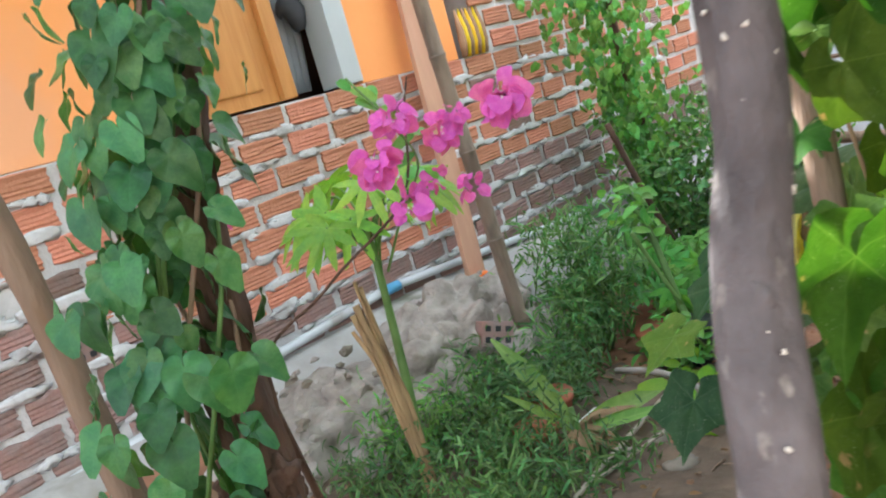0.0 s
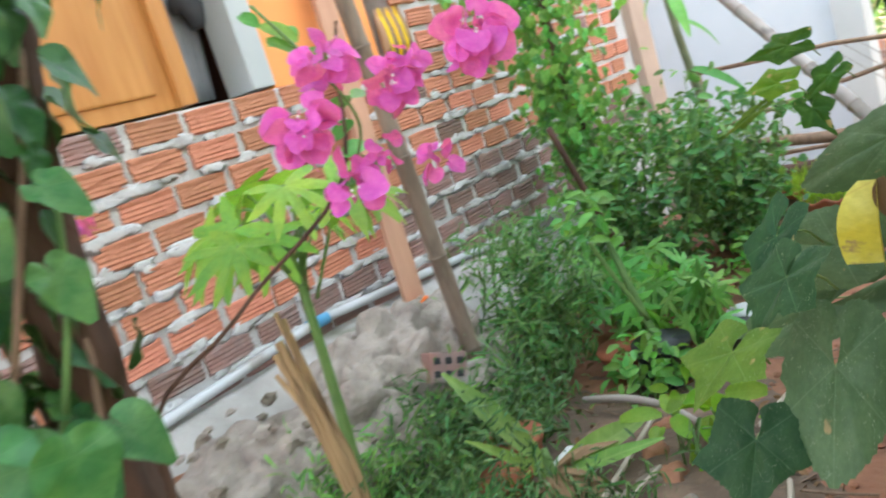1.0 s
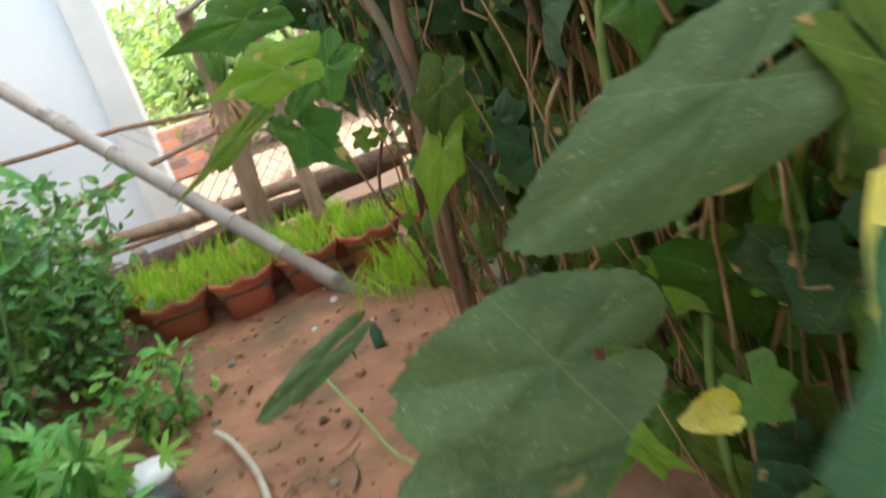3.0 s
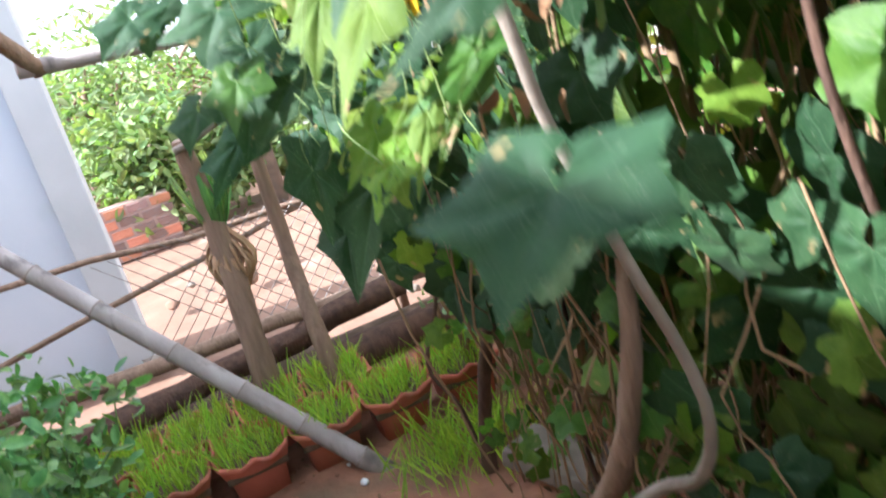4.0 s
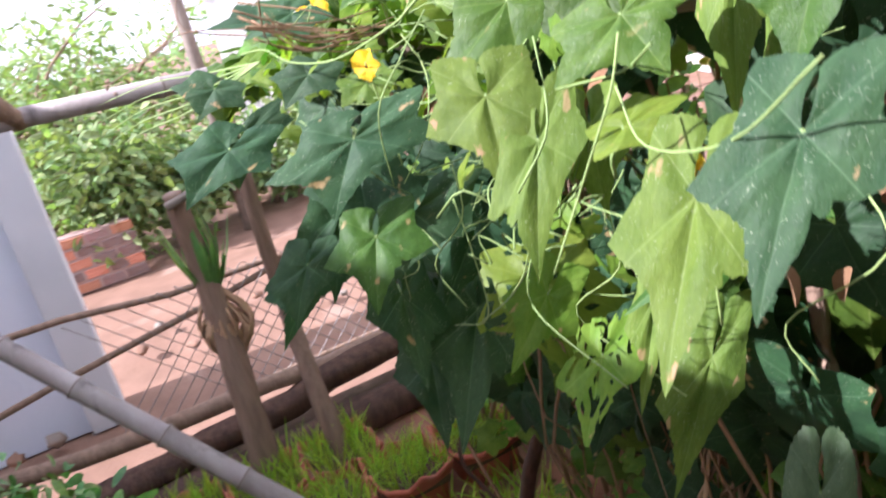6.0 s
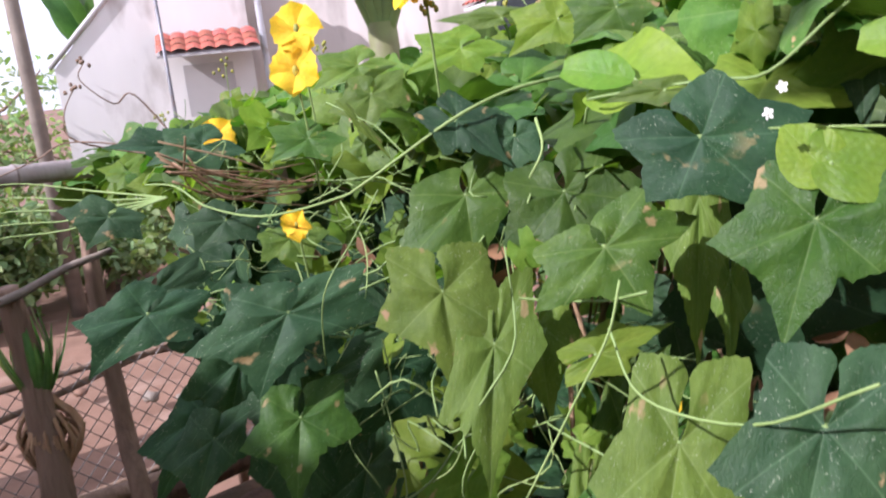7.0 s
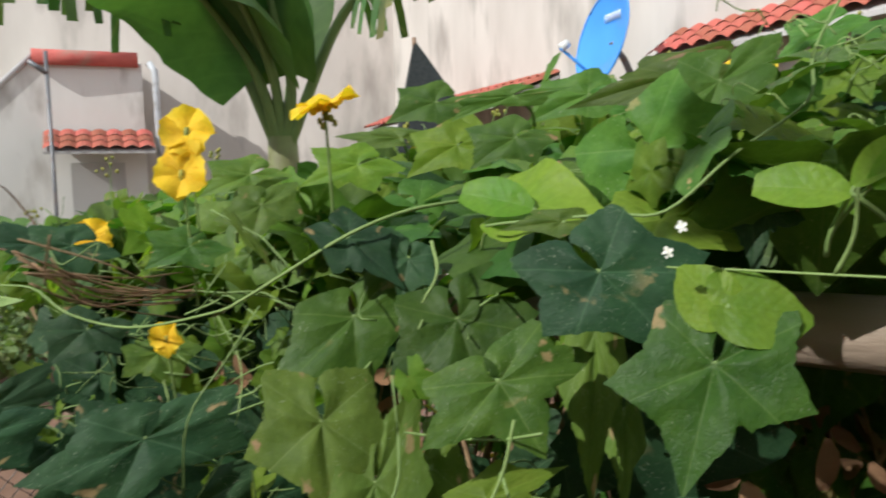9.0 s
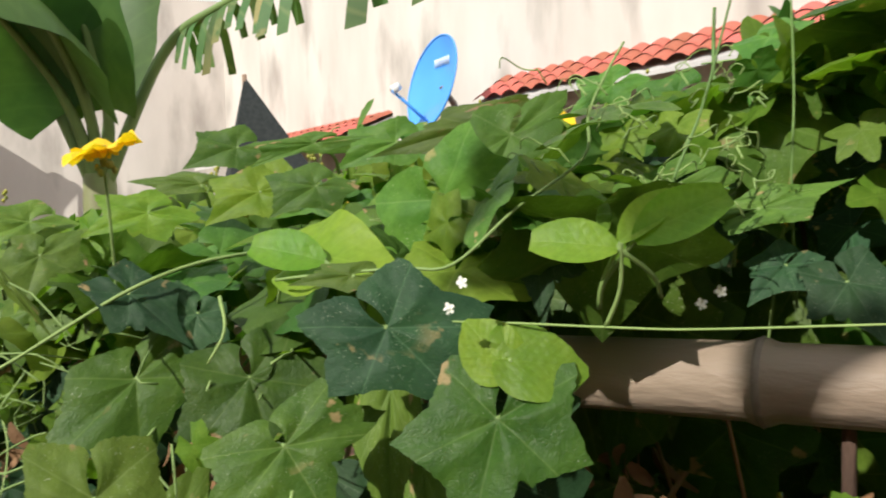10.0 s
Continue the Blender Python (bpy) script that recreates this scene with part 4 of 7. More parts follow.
lying("bent_stick", [(3.29, -1.26, 0.03), (3.12, -1.32, 0.04), (2.85, -1.38, 0.02), (2.5, -1.39, 0.0), (2.2, -1.37, 0.0)], 0.010, BAMBOO, "pale dry stick bent along the soil", "stick")
lying("curved_stick", [(2.27, -0.84, 0.04), (2.24, -1.0, 0.07), (2.18, -1.16, 0.06), (2.10, -1.32, 0.0)], 0.011, BAMBOO_GREY, "pale curved branch lying over the pots", "stick")
lying("bent_stick", [(2.16, -1.12, 0.06), (1.9, -1.14, 0.04), (1.66, -1.16, 0.02), (1.5, -1.18, 0.01)], 0.007, BAMBOO, "pale dry stick on the soil", "stick")
lying("bent_stick", [(1.9, -1.23, 0.04), (1.8, -1.22, 0.03), (1.6, -1.18, 0.02)], 0.005, BAMBOO, "pale dry stick on the soil", "stick")
lying("bent_stick", [(1.87, -1.53, 0.03), (1.75, -1.56, 0.03), (1.6, -1.58, 0.02)], 0.007, BAMBOO, "pale dry stick on the soil", "stick")
for k, (x, y, r) in enumerate(((1.92, -1.24, 0.05), (1.76, -1.34, 0.045), (2.02, -1.16, 0.04), (1.9, -1.2, 0.04), (2.2, -1.12, 0.045), (1.75, -1.18, 0.04))):
    solid("clod", Shape().add(*lump((x, y, ground_height(x, y)), r, k * 2.3, (1.3, 1, 0.6), 3, 0.5)), STONE if k % 2 else SOIL, (x, y, ground_height(x, y)), "lump of stony earth in the bed", "clod", "clods in the bed")
bottle = thing("glass_bottle", (3.50, -1.80, -0.12), "green glass bottle standing in the soil", "bottle")
part("bottle_body", Shape().tube([(3.50, -1.80, -0.13), (3.50, -1.80, -0.065), (3.50, -1.80, -0.05), (3.50, -1.80, -0.035)], [0.02, 0.02, 0.011, 0.010], 12), GLASS_GREEN, bottle)
part("cap", Shape().tube([(3.50, -1.80, -0.036), (3.50, -1.80, -0.022)], 0.012, 10), BAMBOO, bottle)
solid("flat_stone", Shape().box(-0.15, -0.10, -0.03, 0.15, 0.10, 0.03, 0.012, Matrix.Translation((3.62, -2.26, -0.06)) @ Euler((0.15, -0.22, 0.5)).to_matrix().to_4x4()), STONE, (3.65, -2.28, -0.13), "flat grey stone slab on the soil", "stone")
for k in range(20):
    x, y = rng.uniform(2.3, 4.6), rng.uniform(-1.95, -0.75)
    r = rng.uniform(0.006, 0.02)
    solid("pebble", Shape().add(*lump((x, y, ground_height(x, y) + r * 0.3), r, k, (1.3, 1, 0.6), 1)), PAPER if k % 5 == 0 else (STONE if k % 2 else SOIL), (x, y, ground_height(x, y)), "small stone on the red soil", "pebble", "pebbles on the soil")
g = Shape()
for k in range(600):
    x, y = rng.uniform(0.9, 4.7), rng.uniform(-2.3, -0.6)
    r = abs(rng.gauss(0.003, 0.004)) + 0.003
    g.add(*lump((x, y, ground_height(x, y) + r * 0.3), r, k * 0.7, (1.3, 1.1, 0.8), 1, 0.6))
solid("earth_crumbs", g, SOIL, (2.5, -1.5, -0.12), "loose crumbs of red earth on the bed", "soil", kind="stuff", smooth=False)
g = Shape()
for k in range(110):
    x, y = rng.uniform(1.0, 2.9), rng.uniform(-1.6, -0.7)
    a, L = rng.uniform(0, 6.3), rng.uniform(0.05, 0.2)
    pts = [(x + L * q * math.cos(a + 0.3 * q), y + L * q * math.sin(a + 0.3 * q)) for q in (0, 0.35, 0.7, 1.0)]
    g.tube([(u, v, ground_height(u, v) + 0.004 + rng.uniform(0, 0.012)) for u, v in pts], rng.uniform(0.0012, 0.0035), 5)
solid("twig_litter", g, STICK, (2.0, -1.1, -0.05), "thin dry twigs scattered on the bed", "twigs", kind="stuff")
g = Shape()
scatter(g, SMALL_DATA, 900, lambda: (lambda x, y: (x, y, ground_height(x, y) + 0.008))(rng.uniform(0.9, 2.45), rng.uniform(-1.6, -0.5)), 0.028, lambda p: (0, 0, 1), rng, 0.45)
solid("leaf_litter", g, DEADLEAF, (1.8, -1.1, -0.05), "dark rotting leaves covering the bed", "leaves", kind="stuff")
g = Shape()
scatter(g, SMALL_DATA, 900, lambda: (lambda x, y: (x, y, ground_height(x, y) + 0.006))(rng.uniform(0.8, 4.6), rng.uniform(-3.4, -0.3)), 0.035, lambda p: (0, 0, 1), rng, 0.25)
solid("leaf_litter", g, DEADLEAF, (2.5, -1.5, -0.12), "scattered brown dead leaves on the soil", "leaves", kind="stuff")

# ---- gourd vine on the trellis ----
vine = thing("gourd_vine", (3.0, -2.05, -0.12), "gourd vine with broad lobed leaves and yellow flowers on bamboo", "vine")
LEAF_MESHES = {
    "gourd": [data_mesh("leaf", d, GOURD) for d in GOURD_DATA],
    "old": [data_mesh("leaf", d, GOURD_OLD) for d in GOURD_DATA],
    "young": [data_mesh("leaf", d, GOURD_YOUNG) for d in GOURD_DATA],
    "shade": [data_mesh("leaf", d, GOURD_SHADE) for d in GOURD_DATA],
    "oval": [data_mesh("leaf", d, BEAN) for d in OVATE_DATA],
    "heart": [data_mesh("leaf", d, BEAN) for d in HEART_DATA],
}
STALKS = Shape()
UP = Vector((0, 0, 1))
kr = random.Random(11)


def vine_leaf(x, y, z, tx, ty, tz, fx, fy, kind="gourd", big=1.0, up=0.3):
    """One leaf: stalk end, way to its tip, the level part of the way it faces."""
    tip, p = Vector((tx, ty, tz)), Vector((x, y, z))
    face = Vector((fx, fy, math.sqrt(max(0.02, 1 - fx * fx - fy * fy)))) + UP * up + Vector((kr.gauss(0, 0.12), kr.gauss(0, 0.12), kr.gauss(0, 0.12)))
    size = max(tip.length, 0.035) * big * (0.88 if tip.length > 0.075 else 1.0)
    piece("leaf", kr.choice(LEAF_MESHES[kind]), frame_of(p, tip, face, size), vine)
    back = p - face.normalized() * size * 0.5 - tip.normalized() * size * 0.5 + Vector((0, 0, -0.3 * size))
    STALKS.tube(smooth_path([p, (p + back) / 2 - tip * 0.15, back], 3), 0.0013, 5)


def palm_leaf(seed, points=93, rings=8, holes=0.0, bites=2, crinkle=0.014, lobed=1.0):
    """A gourd blade: five shallow lobes round a drop-shaped cleft, quilted between its veins, with worn margins."""
    q = random.Random(seed)
    lob = q.uniform(0.2, 1.3) * lobed
    key = ((0, 1.14), (4, 1.0), (14, 0.84 - 0.03 * lob), (32, 0.75 - 0.09 * lob), (50, 0.77 - 0.06 * lob), (64, 0.87), (74, 1.06), (80, 0.93), (94, 0.78 - 0.07 * lob), (108, 0.77 - 0.05 * lob), (120, 0.82), (128, 0.84), (138, 0.70), (150, 0.58), (164, 0.50), (174, 0.44), (180, 0.38))
    if lobed < 0:
        key = ((0, 1.0), (8, 0.96), (30, 0.91), (50, 0.88), (75, 0.94), (95, 0.87), (120, 0.84), (145, 0.74), (165, 0.62), (176, 0.52), (180, 0.42))
    xs, ys = [k[0] for k in key], [k[1] for k in key]
    skew, ph = q.uniform(-0.07, 0.07), q.uniform(0, 50)
    fold, droop, wave = q.uniform(0.02, 0.14), q.uniform(0.08, 0.30), q.uniform(0.02, 0.05)
    cuts = [(q.uniform(-150, 150), q.uniform(3, 8), q.uniform(0.06, 0.2)) for _ in range(bites)]
    verts, uvs, faces = [Vector((0, 0, 0))], [(0.0, 0.0)], []
    for k in range(1, rings + 1):
        w = k / rings
        reach = 179.6 - 36 * (1 - w) ** 1.1
        for i in range(points):
            deg = reach * (2 * i / (points - 1) - 1)
            edge = 180 * (2 * i / (points - 1) - 1)
            r = float(np.interp(abs(edge), xs, ys))
            if k == rings:
                r *= 1 + 0.012 * (1 if i % 2 else -1) + q.uniform(-0.014, 0.014)
                for at, wide, deep in cuts:
                    r *= 1 - deep * max(0.0, 1 - abs(edge - at) / wide)
            r *= (1 + skew * math.sin(radians(deg))) * w
            x, y = r * math.sin(radians(deg)), r * math.cos(radians(deg))
            gap = min(abs(abs(edge) - v) for v in (0, 75, 138))
            z = 0.05 * math.sin(math.pi * w * 0.9) * min(1.0, gap / 30) + fold * abs(x) - droop * r * r * (0.7 + 0.3 * math.cos(radians(deg)))
            z += wave * w * w * math.sin(radians(edge) * 4 + ph) + crinkle * noise.noise(Vector((x * 9, y * 9, ph))) + 2 * crinkle * noise.noise(Vector((x * 2.5, y * 2.5, ph)))
            verts.append(Vector((x, y, z)))
            uvs.append((x, y))
    for i in range(points - 1):
        faces.append((0, 2 + i, 1 + i))
    for k in range(1, rings):
        o, p = 1 + (k - 1) * points, 1 + k * points
        for i in range(points - 1):
            spot = noise.noise(Vector((k * 0.9, i * 0.33, ph)))
            if holes and k > 1 and spot > 0.5 - holes:
                continue
            faces.append((o + i, o + i + 1, p + i + 1, p + i))
    return verts, faces, uvs


PALM = [palm_leaf(300 + k) for k in range(8)]
PALM_ROUND = [palm_leaf(380 + k, lobed=-0.9) for k in range(3)]
HEART_WIDE = [fan_leaf("bract", random.Random(60 + k), 40, 5, 0.10, 0.12, 0.03, 0.004) for k in range(3)]
PALM_EATEN = [palm_leaf(340 + k, 64, 10, 0.22, 4, 0.02) for k in range(3)]
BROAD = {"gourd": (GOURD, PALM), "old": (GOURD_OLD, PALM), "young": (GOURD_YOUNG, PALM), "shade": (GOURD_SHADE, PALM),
         "round": (GOURD_HAZED, PALM_ROUND), "eaten": (GOURD_YOUNG, PALM_EATEN), "mid": (GOURD_LIT, PALM), "bean": (BEAN, HEART_WIDE)}
lr = random.Random(12)


def broad_leaf(x, y, z, tx, ty, tz, sx, sy, sz, kind):
    """One well seen leaf: the stalk's end, the way to its tip and the way across to a side lobe."""
    p, tip, side = Vector((x, y, z)), Vector((tx, ty, tz)), Vector((sx, sy, sz))
    nrm = side.cross(tip).normalized()
    m = Matrix((side, tip, nrm * math.sqrt(side.length * tip.length))).transposed().to_4x4()
    mat, shapes = BROAD[kind]
    part("leaf", Shape().leaf(lr.choice(shapes), Matrix.Translation(p) @ m), mat, vine)
    back = p - nrm * tip.length * 0.6 - tip * 0.35 - UP * 0.3 * tip.length
    STALKS.tube(smooth_path([p, (p + back) / 2 - tip * 0.12, back], 3), 0.0016, 6)


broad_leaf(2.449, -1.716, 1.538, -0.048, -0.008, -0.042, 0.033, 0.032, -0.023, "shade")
broad_leaf(2.660, -1.704, 1.492, -0.025, 0.017, -0.051, 0.031, 0.056, -0.026, "gourd")
broad_leaf(2.582, -1.736, 1.494, -0.034, 0.011, -0.052, 0.033, 0.042, -0.018, "gourd")
broad_leaf(2.496, -1.681, 1.474, -0.031, 0.001, -0.033, 0.030, 0.042, -0.025, "gourd")
broad_leaf(2.384, -1.723, 1.493, -0.000, 0.032, -0.054, 0.047, 0.019, 0.003, "gourd")
broad_leaf(2.633, -1.652, 1.429, -0.037, 0.019, -0.064, 0.034, 0.044, 0.003, "old")
broad_leaf(2.596, -1.667, 1.391, -0.036, 0.044, -0.076, 0.016, 0.041, -0.019, "old")
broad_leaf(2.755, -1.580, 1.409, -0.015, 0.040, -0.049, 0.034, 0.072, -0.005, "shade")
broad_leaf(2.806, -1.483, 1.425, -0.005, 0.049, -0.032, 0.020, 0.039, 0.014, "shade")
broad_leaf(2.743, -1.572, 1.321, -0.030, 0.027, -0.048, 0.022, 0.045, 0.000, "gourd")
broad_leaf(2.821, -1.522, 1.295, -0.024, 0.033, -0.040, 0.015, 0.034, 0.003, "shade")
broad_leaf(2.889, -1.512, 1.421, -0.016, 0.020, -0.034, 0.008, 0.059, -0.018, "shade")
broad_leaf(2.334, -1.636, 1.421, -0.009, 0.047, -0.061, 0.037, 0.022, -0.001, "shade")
broad_leaf(2.430, -1.660, 1.371, -0.026, 0.064, -0.077, 0.039, 0.027, 0.003, "old")
broad_leaf(2.773, -1.747, 1.199, -0.071, 0.024, -0.078, 0.048, 0.072, -0.006, "eaten")
broad_leaf(2.614, -1.699, 1.187, -0.027, 0.050, -0.050, 0.025, 0.031, -0.002, "eaten")
broad_leaf(2.502, -1.674, 1.404, -0.026, -0.037, 0.015, -0.012, 0.006, -0.014, "young")
broad_leaf(2.493, -1.775, 1.489, -0.018, 0.035, -0.105, 0.021, 0.012, 0.002, "old")
broad_leaf(2.497, -1.815, 1.422, -0.018, 0.030, -0.060, 0.013, 0.008, -0.001, "old")
broad_leaf(2.617, -1.731, 1.384, -0.033, 0.026, -0.056, 0.027, 0.028, -0.002, "old")
broad_leaf(2.467, -1.899, 1.659, 0.007, 0.031, -0.054, 0.044, 0.027, -0.010, "mid")
broad_leaf(2.554, -1.998, 1.680, 0.079, 0.045, -0.020, 0.005, -0.004, 0.027, "mid")
broad_leaf(2.647, -1.878, 1.664, 0.036, 0.035, -0.015, 0.034, 0.022, 0.004, "mid")
broad_leaf(2.373, -1.964, 1.624, 0.063, 0.022, -0.007, -0.004, -0.011, 0.019, "shade")
broad_leaf(2.350, -1.908, 1.615, 0.050, 0.030, -0.029, 0.024, -0.001, 0.014, "mid")
broad_leaf(2.374, -1.900, 1.588, -0.051, -0.035, 0.030, -0.018, 0.003, -0.014, "young")
broad_leaf(2.348, -1.951, 1.579, -0.027, 0.006, -0.021, 0.032, 0.013, -0.008, "shade")
broad_leaf(2.303, -1.962, 1.598, -0.052, -0.021, 0.020, -0.016, 0.005, -0.013, "mid")
broad_leaf(2.344, -2.134, 1.672, 0.028, 0.030, -0.051, 0.068, 0.006, 0.016, "shade")
broad_leaf(2.320, -2.256, 1.711, 0.061, 0.000, 0.019, -0.032, -0.001, -0.009, "shade")
broad_leaf(2.304, -2.213, 1.658, -0.033, 0.017, -0.043, 0.035, 0.012, -0.015, "shade")
broad_leaf(2.425, -2.180, 1.717, 0.051, 0.026, -0.026, 0.026, -0.002, 0.020, "mid")
broad_leaf(2.417, -1.838, 1.579, -0.011, 0.016, -0.046, 0.029, 0.012, 0.004, "shade")
broad_leaf(2.458, -1.850, 1.591, -0.050, -0.013, -0.020, -0.025, 0.002, -0.024, "old")
broad_leaf(2.468, -2.112, 1.722, 0.035, 0.024, -0.026, 0.024, 0.002, 0.014, "mid")
broad_leaf(2.781, -1.866, 1.635, 0.019, 0.005, 0.018, -0.045, -0.042, -0.001, "mid")
broad_leaf(2.733, -1.772, 1.608, 0.026, 0.038, -0.014, 0.026, 0.013, 0.019, "young")
broad_leaf(2.708, -1.870, 1.625, 0.025, 0.036, -0.023, 0.031, 0.012, 0.020, "young")
broad_leaf(2.916, -1.776, 1.604, 0.021, 0.044, -0.017, 0.026, 0.017, 0.019, "mid")
broad_leaf(2.902, -1.698, 1.536, 0.013, 0.037, -0.015, 0.026, 0.019, 0.019, "mid")
broad_leaf(2.851, -1.747, 1.574, -0.011, 0.022, -0.037, 0.025, 0.034, -0.002, "mid")
broad_leaf(3.180, -1.687, 1.527, 0.022, 0.063, -0.011, 0.030, 0.018, 0.031, "shade")
broad_leaf(3.240, -1.669, 1.527, 0.040, 0.075, 0.011, 0.021, 0.007, 0.026, "shade")
broad_leaf(2.756, -1.672, 1.555, -0.024, -0.014, -0.035, 0.007, 0.007, 0.005, "old")
broad_leaf(2.630, -1.734, 1.535, -0.007, 0.015, -0.028, 0.024, 0.013, 0.012, "shade")
broad_leaf(3.163, -1.552, 1.459, -0.005, 0.032, -0.024, 0.027, 0.038, 0.023, "shade")
broad_leaf(2.981, -1.626, 1.457, -0.001, 0.037, -0.024, 0.027, 0.030, 0.015, "shade")
broad_leaf(2.906, -1.663, 1.438, -0.023, -0.005, -0.026, 0.013, 0.035, -0.009, "gourd")
broad_leaf(2.485, -1.730, 1.565, 0.028, 0.020, -0.003, 0.010, 0.000, 0.009, "mid")
broad_leaf(2.322, -2.305, 1.729, -0.069, -0.001, -0.019, -0.027, 0.011, -0.033, "mid")
broad_leaf(2.300, -2.353, 1.764, 0.039, 0.010, -0.015, 0.022, -0.005, 0.019, "mid")
broad_leaf(2.660, -2.012, 1.675, 0.041, 0.040, -0.022, 0.031, 0.009, 0.022, "mid")
broad_leaf(2.739, -1.874, 1.667, 0.027, 0.036, -0.015, 0.024, 0.010, 0.021, "mid")
broad_leaf(2.623, -1.852, 1.626, 0.022, 0.030, -0.018, 0.028, 0.012, 0.016, "mid")
broad_leaf(2.660, -1.702, 1.551, -0.038, -0.015, -0.031, 0.008, 0.023, -0.013, "shade")
broad_leaf(2.248, -1.968, 1.546, -0.024, 0.019, -0.034, 0.030, 0.011, -0.012, "shade")
broad_leaf(2.290, -1.983, 1.556, 0.020, 0.018, -0.024, 0.023, -0.003, 0.010, "shade")
broad_leaf(1.651, -1.765, 0.644, 0.031, 0.127, 0.013, 0.027, -0.038, 0.066, "round")
broad_leaf(1.321, -1.776, 0.770, -0.032, 0.046, -0.078, 0.021, 0.031, 0.012, "shade")
broad_leaf(1.549, -1.883, 0.821, 0.046, 0.152, -0.057, 0.022, 0.007, 0.049, "round")
broad_leaf(1.702, -1.722, 0.528, -0.030, 0.175, -0.065, 0.050, 0.022, 0.053, "round")
broad_leaf(1.246, -1.799, 0.743, -0.029, 0.050, -0.064, 0.032, 0.047, 0.003, "shade")
broad_leaf(1.499, -1.936, 0.814, -0.055, -0.019, -0.078, 0.012, 0.029, -0.011, "gourd")
broad_leaf(2.069, -1.615, 0.538, -0.019, 0.109, -0.039, 0.010, 0.000, 0.022, "round")
broad_leaf(1.296, -1.816, 0.608, -0.089, 0.009, -0.106, -0.006, 0.068, 0.010, "round")
broad_leaf(1.227, -1.728, 0.547, -0.066, 0.007, -0.068, -0.018, 0.063, 0.010, "shade")
broad_leaf(1.198, -1.737, 0.676, -0.037, 0.046, -0.048, 0.015, 0.051, 0.006, "old")
broad_leaf(2.083, -1.622, 1.383, 0.033, 0.078, -0.051, 0.013, -0.006, 0.024, "shade")
broad_leaf(2.057, -1.598, 1.262, -0.015, 0.050, -0.043, 0.049, 0.047, 0.003, "shade")
broad_leaf(2.201, -1.685, 1.453, -0.010, 0.023, -0.068, 0.024, 0.024, 0.009, "young")
broad_leaf(2.304, -1.720, 1.151, -0.029, 0.038, -0.051, 0.029, 0.029, 0.006, "round")
broad_leaf(2.451, -1.757, 1.099, -0.027, 0.044, -0.062, 0.019, 0.022, 0.006, "round")
broad_leaf(2.656, -1.857, 1.100, -0.023, 0.088, -0.106, 0.025, 0.036, -0.000, "old")
broad_leaf(2.623, -1.829, 1.259, -0.010, 0.079, -0.098, 0.021, 0.039, -0.011, "gourd")
broad_leaf(2.710, -1.915, 1.142, -0.021, 0.073, -0.093, 0.030, 0.027, 0.011, "gourd")
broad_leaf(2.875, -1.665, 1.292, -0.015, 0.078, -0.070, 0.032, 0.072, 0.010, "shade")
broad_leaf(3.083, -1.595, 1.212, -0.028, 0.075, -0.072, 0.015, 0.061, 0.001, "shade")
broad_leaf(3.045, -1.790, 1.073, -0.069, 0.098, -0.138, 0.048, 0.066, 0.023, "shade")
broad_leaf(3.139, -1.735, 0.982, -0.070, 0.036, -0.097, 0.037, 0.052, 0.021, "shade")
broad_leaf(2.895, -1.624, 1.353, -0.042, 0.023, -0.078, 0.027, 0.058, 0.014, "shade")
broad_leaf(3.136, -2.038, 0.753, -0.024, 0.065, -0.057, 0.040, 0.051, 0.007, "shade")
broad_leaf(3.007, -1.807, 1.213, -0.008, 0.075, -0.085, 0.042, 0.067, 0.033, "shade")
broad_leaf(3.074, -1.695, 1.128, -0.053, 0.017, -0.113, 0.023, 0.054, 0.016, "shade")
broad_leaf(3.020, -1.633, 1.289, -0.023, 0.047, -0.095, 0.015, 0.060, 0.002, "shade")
broad_leaf(1.797, -1.825, 0.458, -0.043, 0.043, -0.060, 0.015, 0.043, 0.004, "young")
broad_leaf(1.714, -1.770, 0.404, -0.032, 0.060, -0.043, 0.026, 0.055, 0.012, "gourd")
broad_leaf(1.618, -1.819, 0.459, -0.045, 0.018, -0.046, 0.016, 0.035, 0.004, "gourd")
broad_leaf(2.543, -1.802, 1.288, 0.035, 0.088, -0.051, 0.014, -0.004, 0.031, "gourd")
broad_leaf(2.592, -1.748, 1.230, -0.020, 0.046, -0.078, 0.013, 0.020, 0.002, "old")
broad_leaf(2.716, -1.717, 1.212, -0.009, 0.057, -0.052, 0.025, 0.023, 0.022, "young")
broad_leaf(1.894, -1.671, 0.888, 0.016, 0.073, -0.003, 0.008, -0.004, 0.029, "young")
broad_leaf(1.899, -1.617, 0.845, 0.001, 0.072, -0.037, 0.003, -0.002, 0.015, "gourd")
broad_leaf(2.039, -1.684, 0.811, -0.024, -0.033, -0.054, -0.001, 0.033, -0.022, "gourd")
broad_leaf(2.046, -1.665, 0.939, 0.015, 0.090, -0.008, 0.008, 0.002, 0.031, "gourd")
broad_leaf(2.034, -1.730, 0.868, 0.002, 0.059, -0.041, 0.014, 0.018, 0.026, "gourd")
broad_leaf(2.141, -1.875, 0.791, -0.011, 0.033, -0.072, 0.018, 0.034, 0.011, "gourd")
broad_leaf(2.136, -1.850, 0.715, -0.019, 0.047, -0.083, 0.015, 0.030, 0.009, "young")
broad_leaf(1.746, -1.846, 0.483, -0.041, -0.033, -0.026, -0.022, 0.004, -0.022, "young")
broad_leaf(2.387, -1.733, 1.520, 0.023, -0.000, 0.024, -0.015, -0.017, 0.016, "bean")
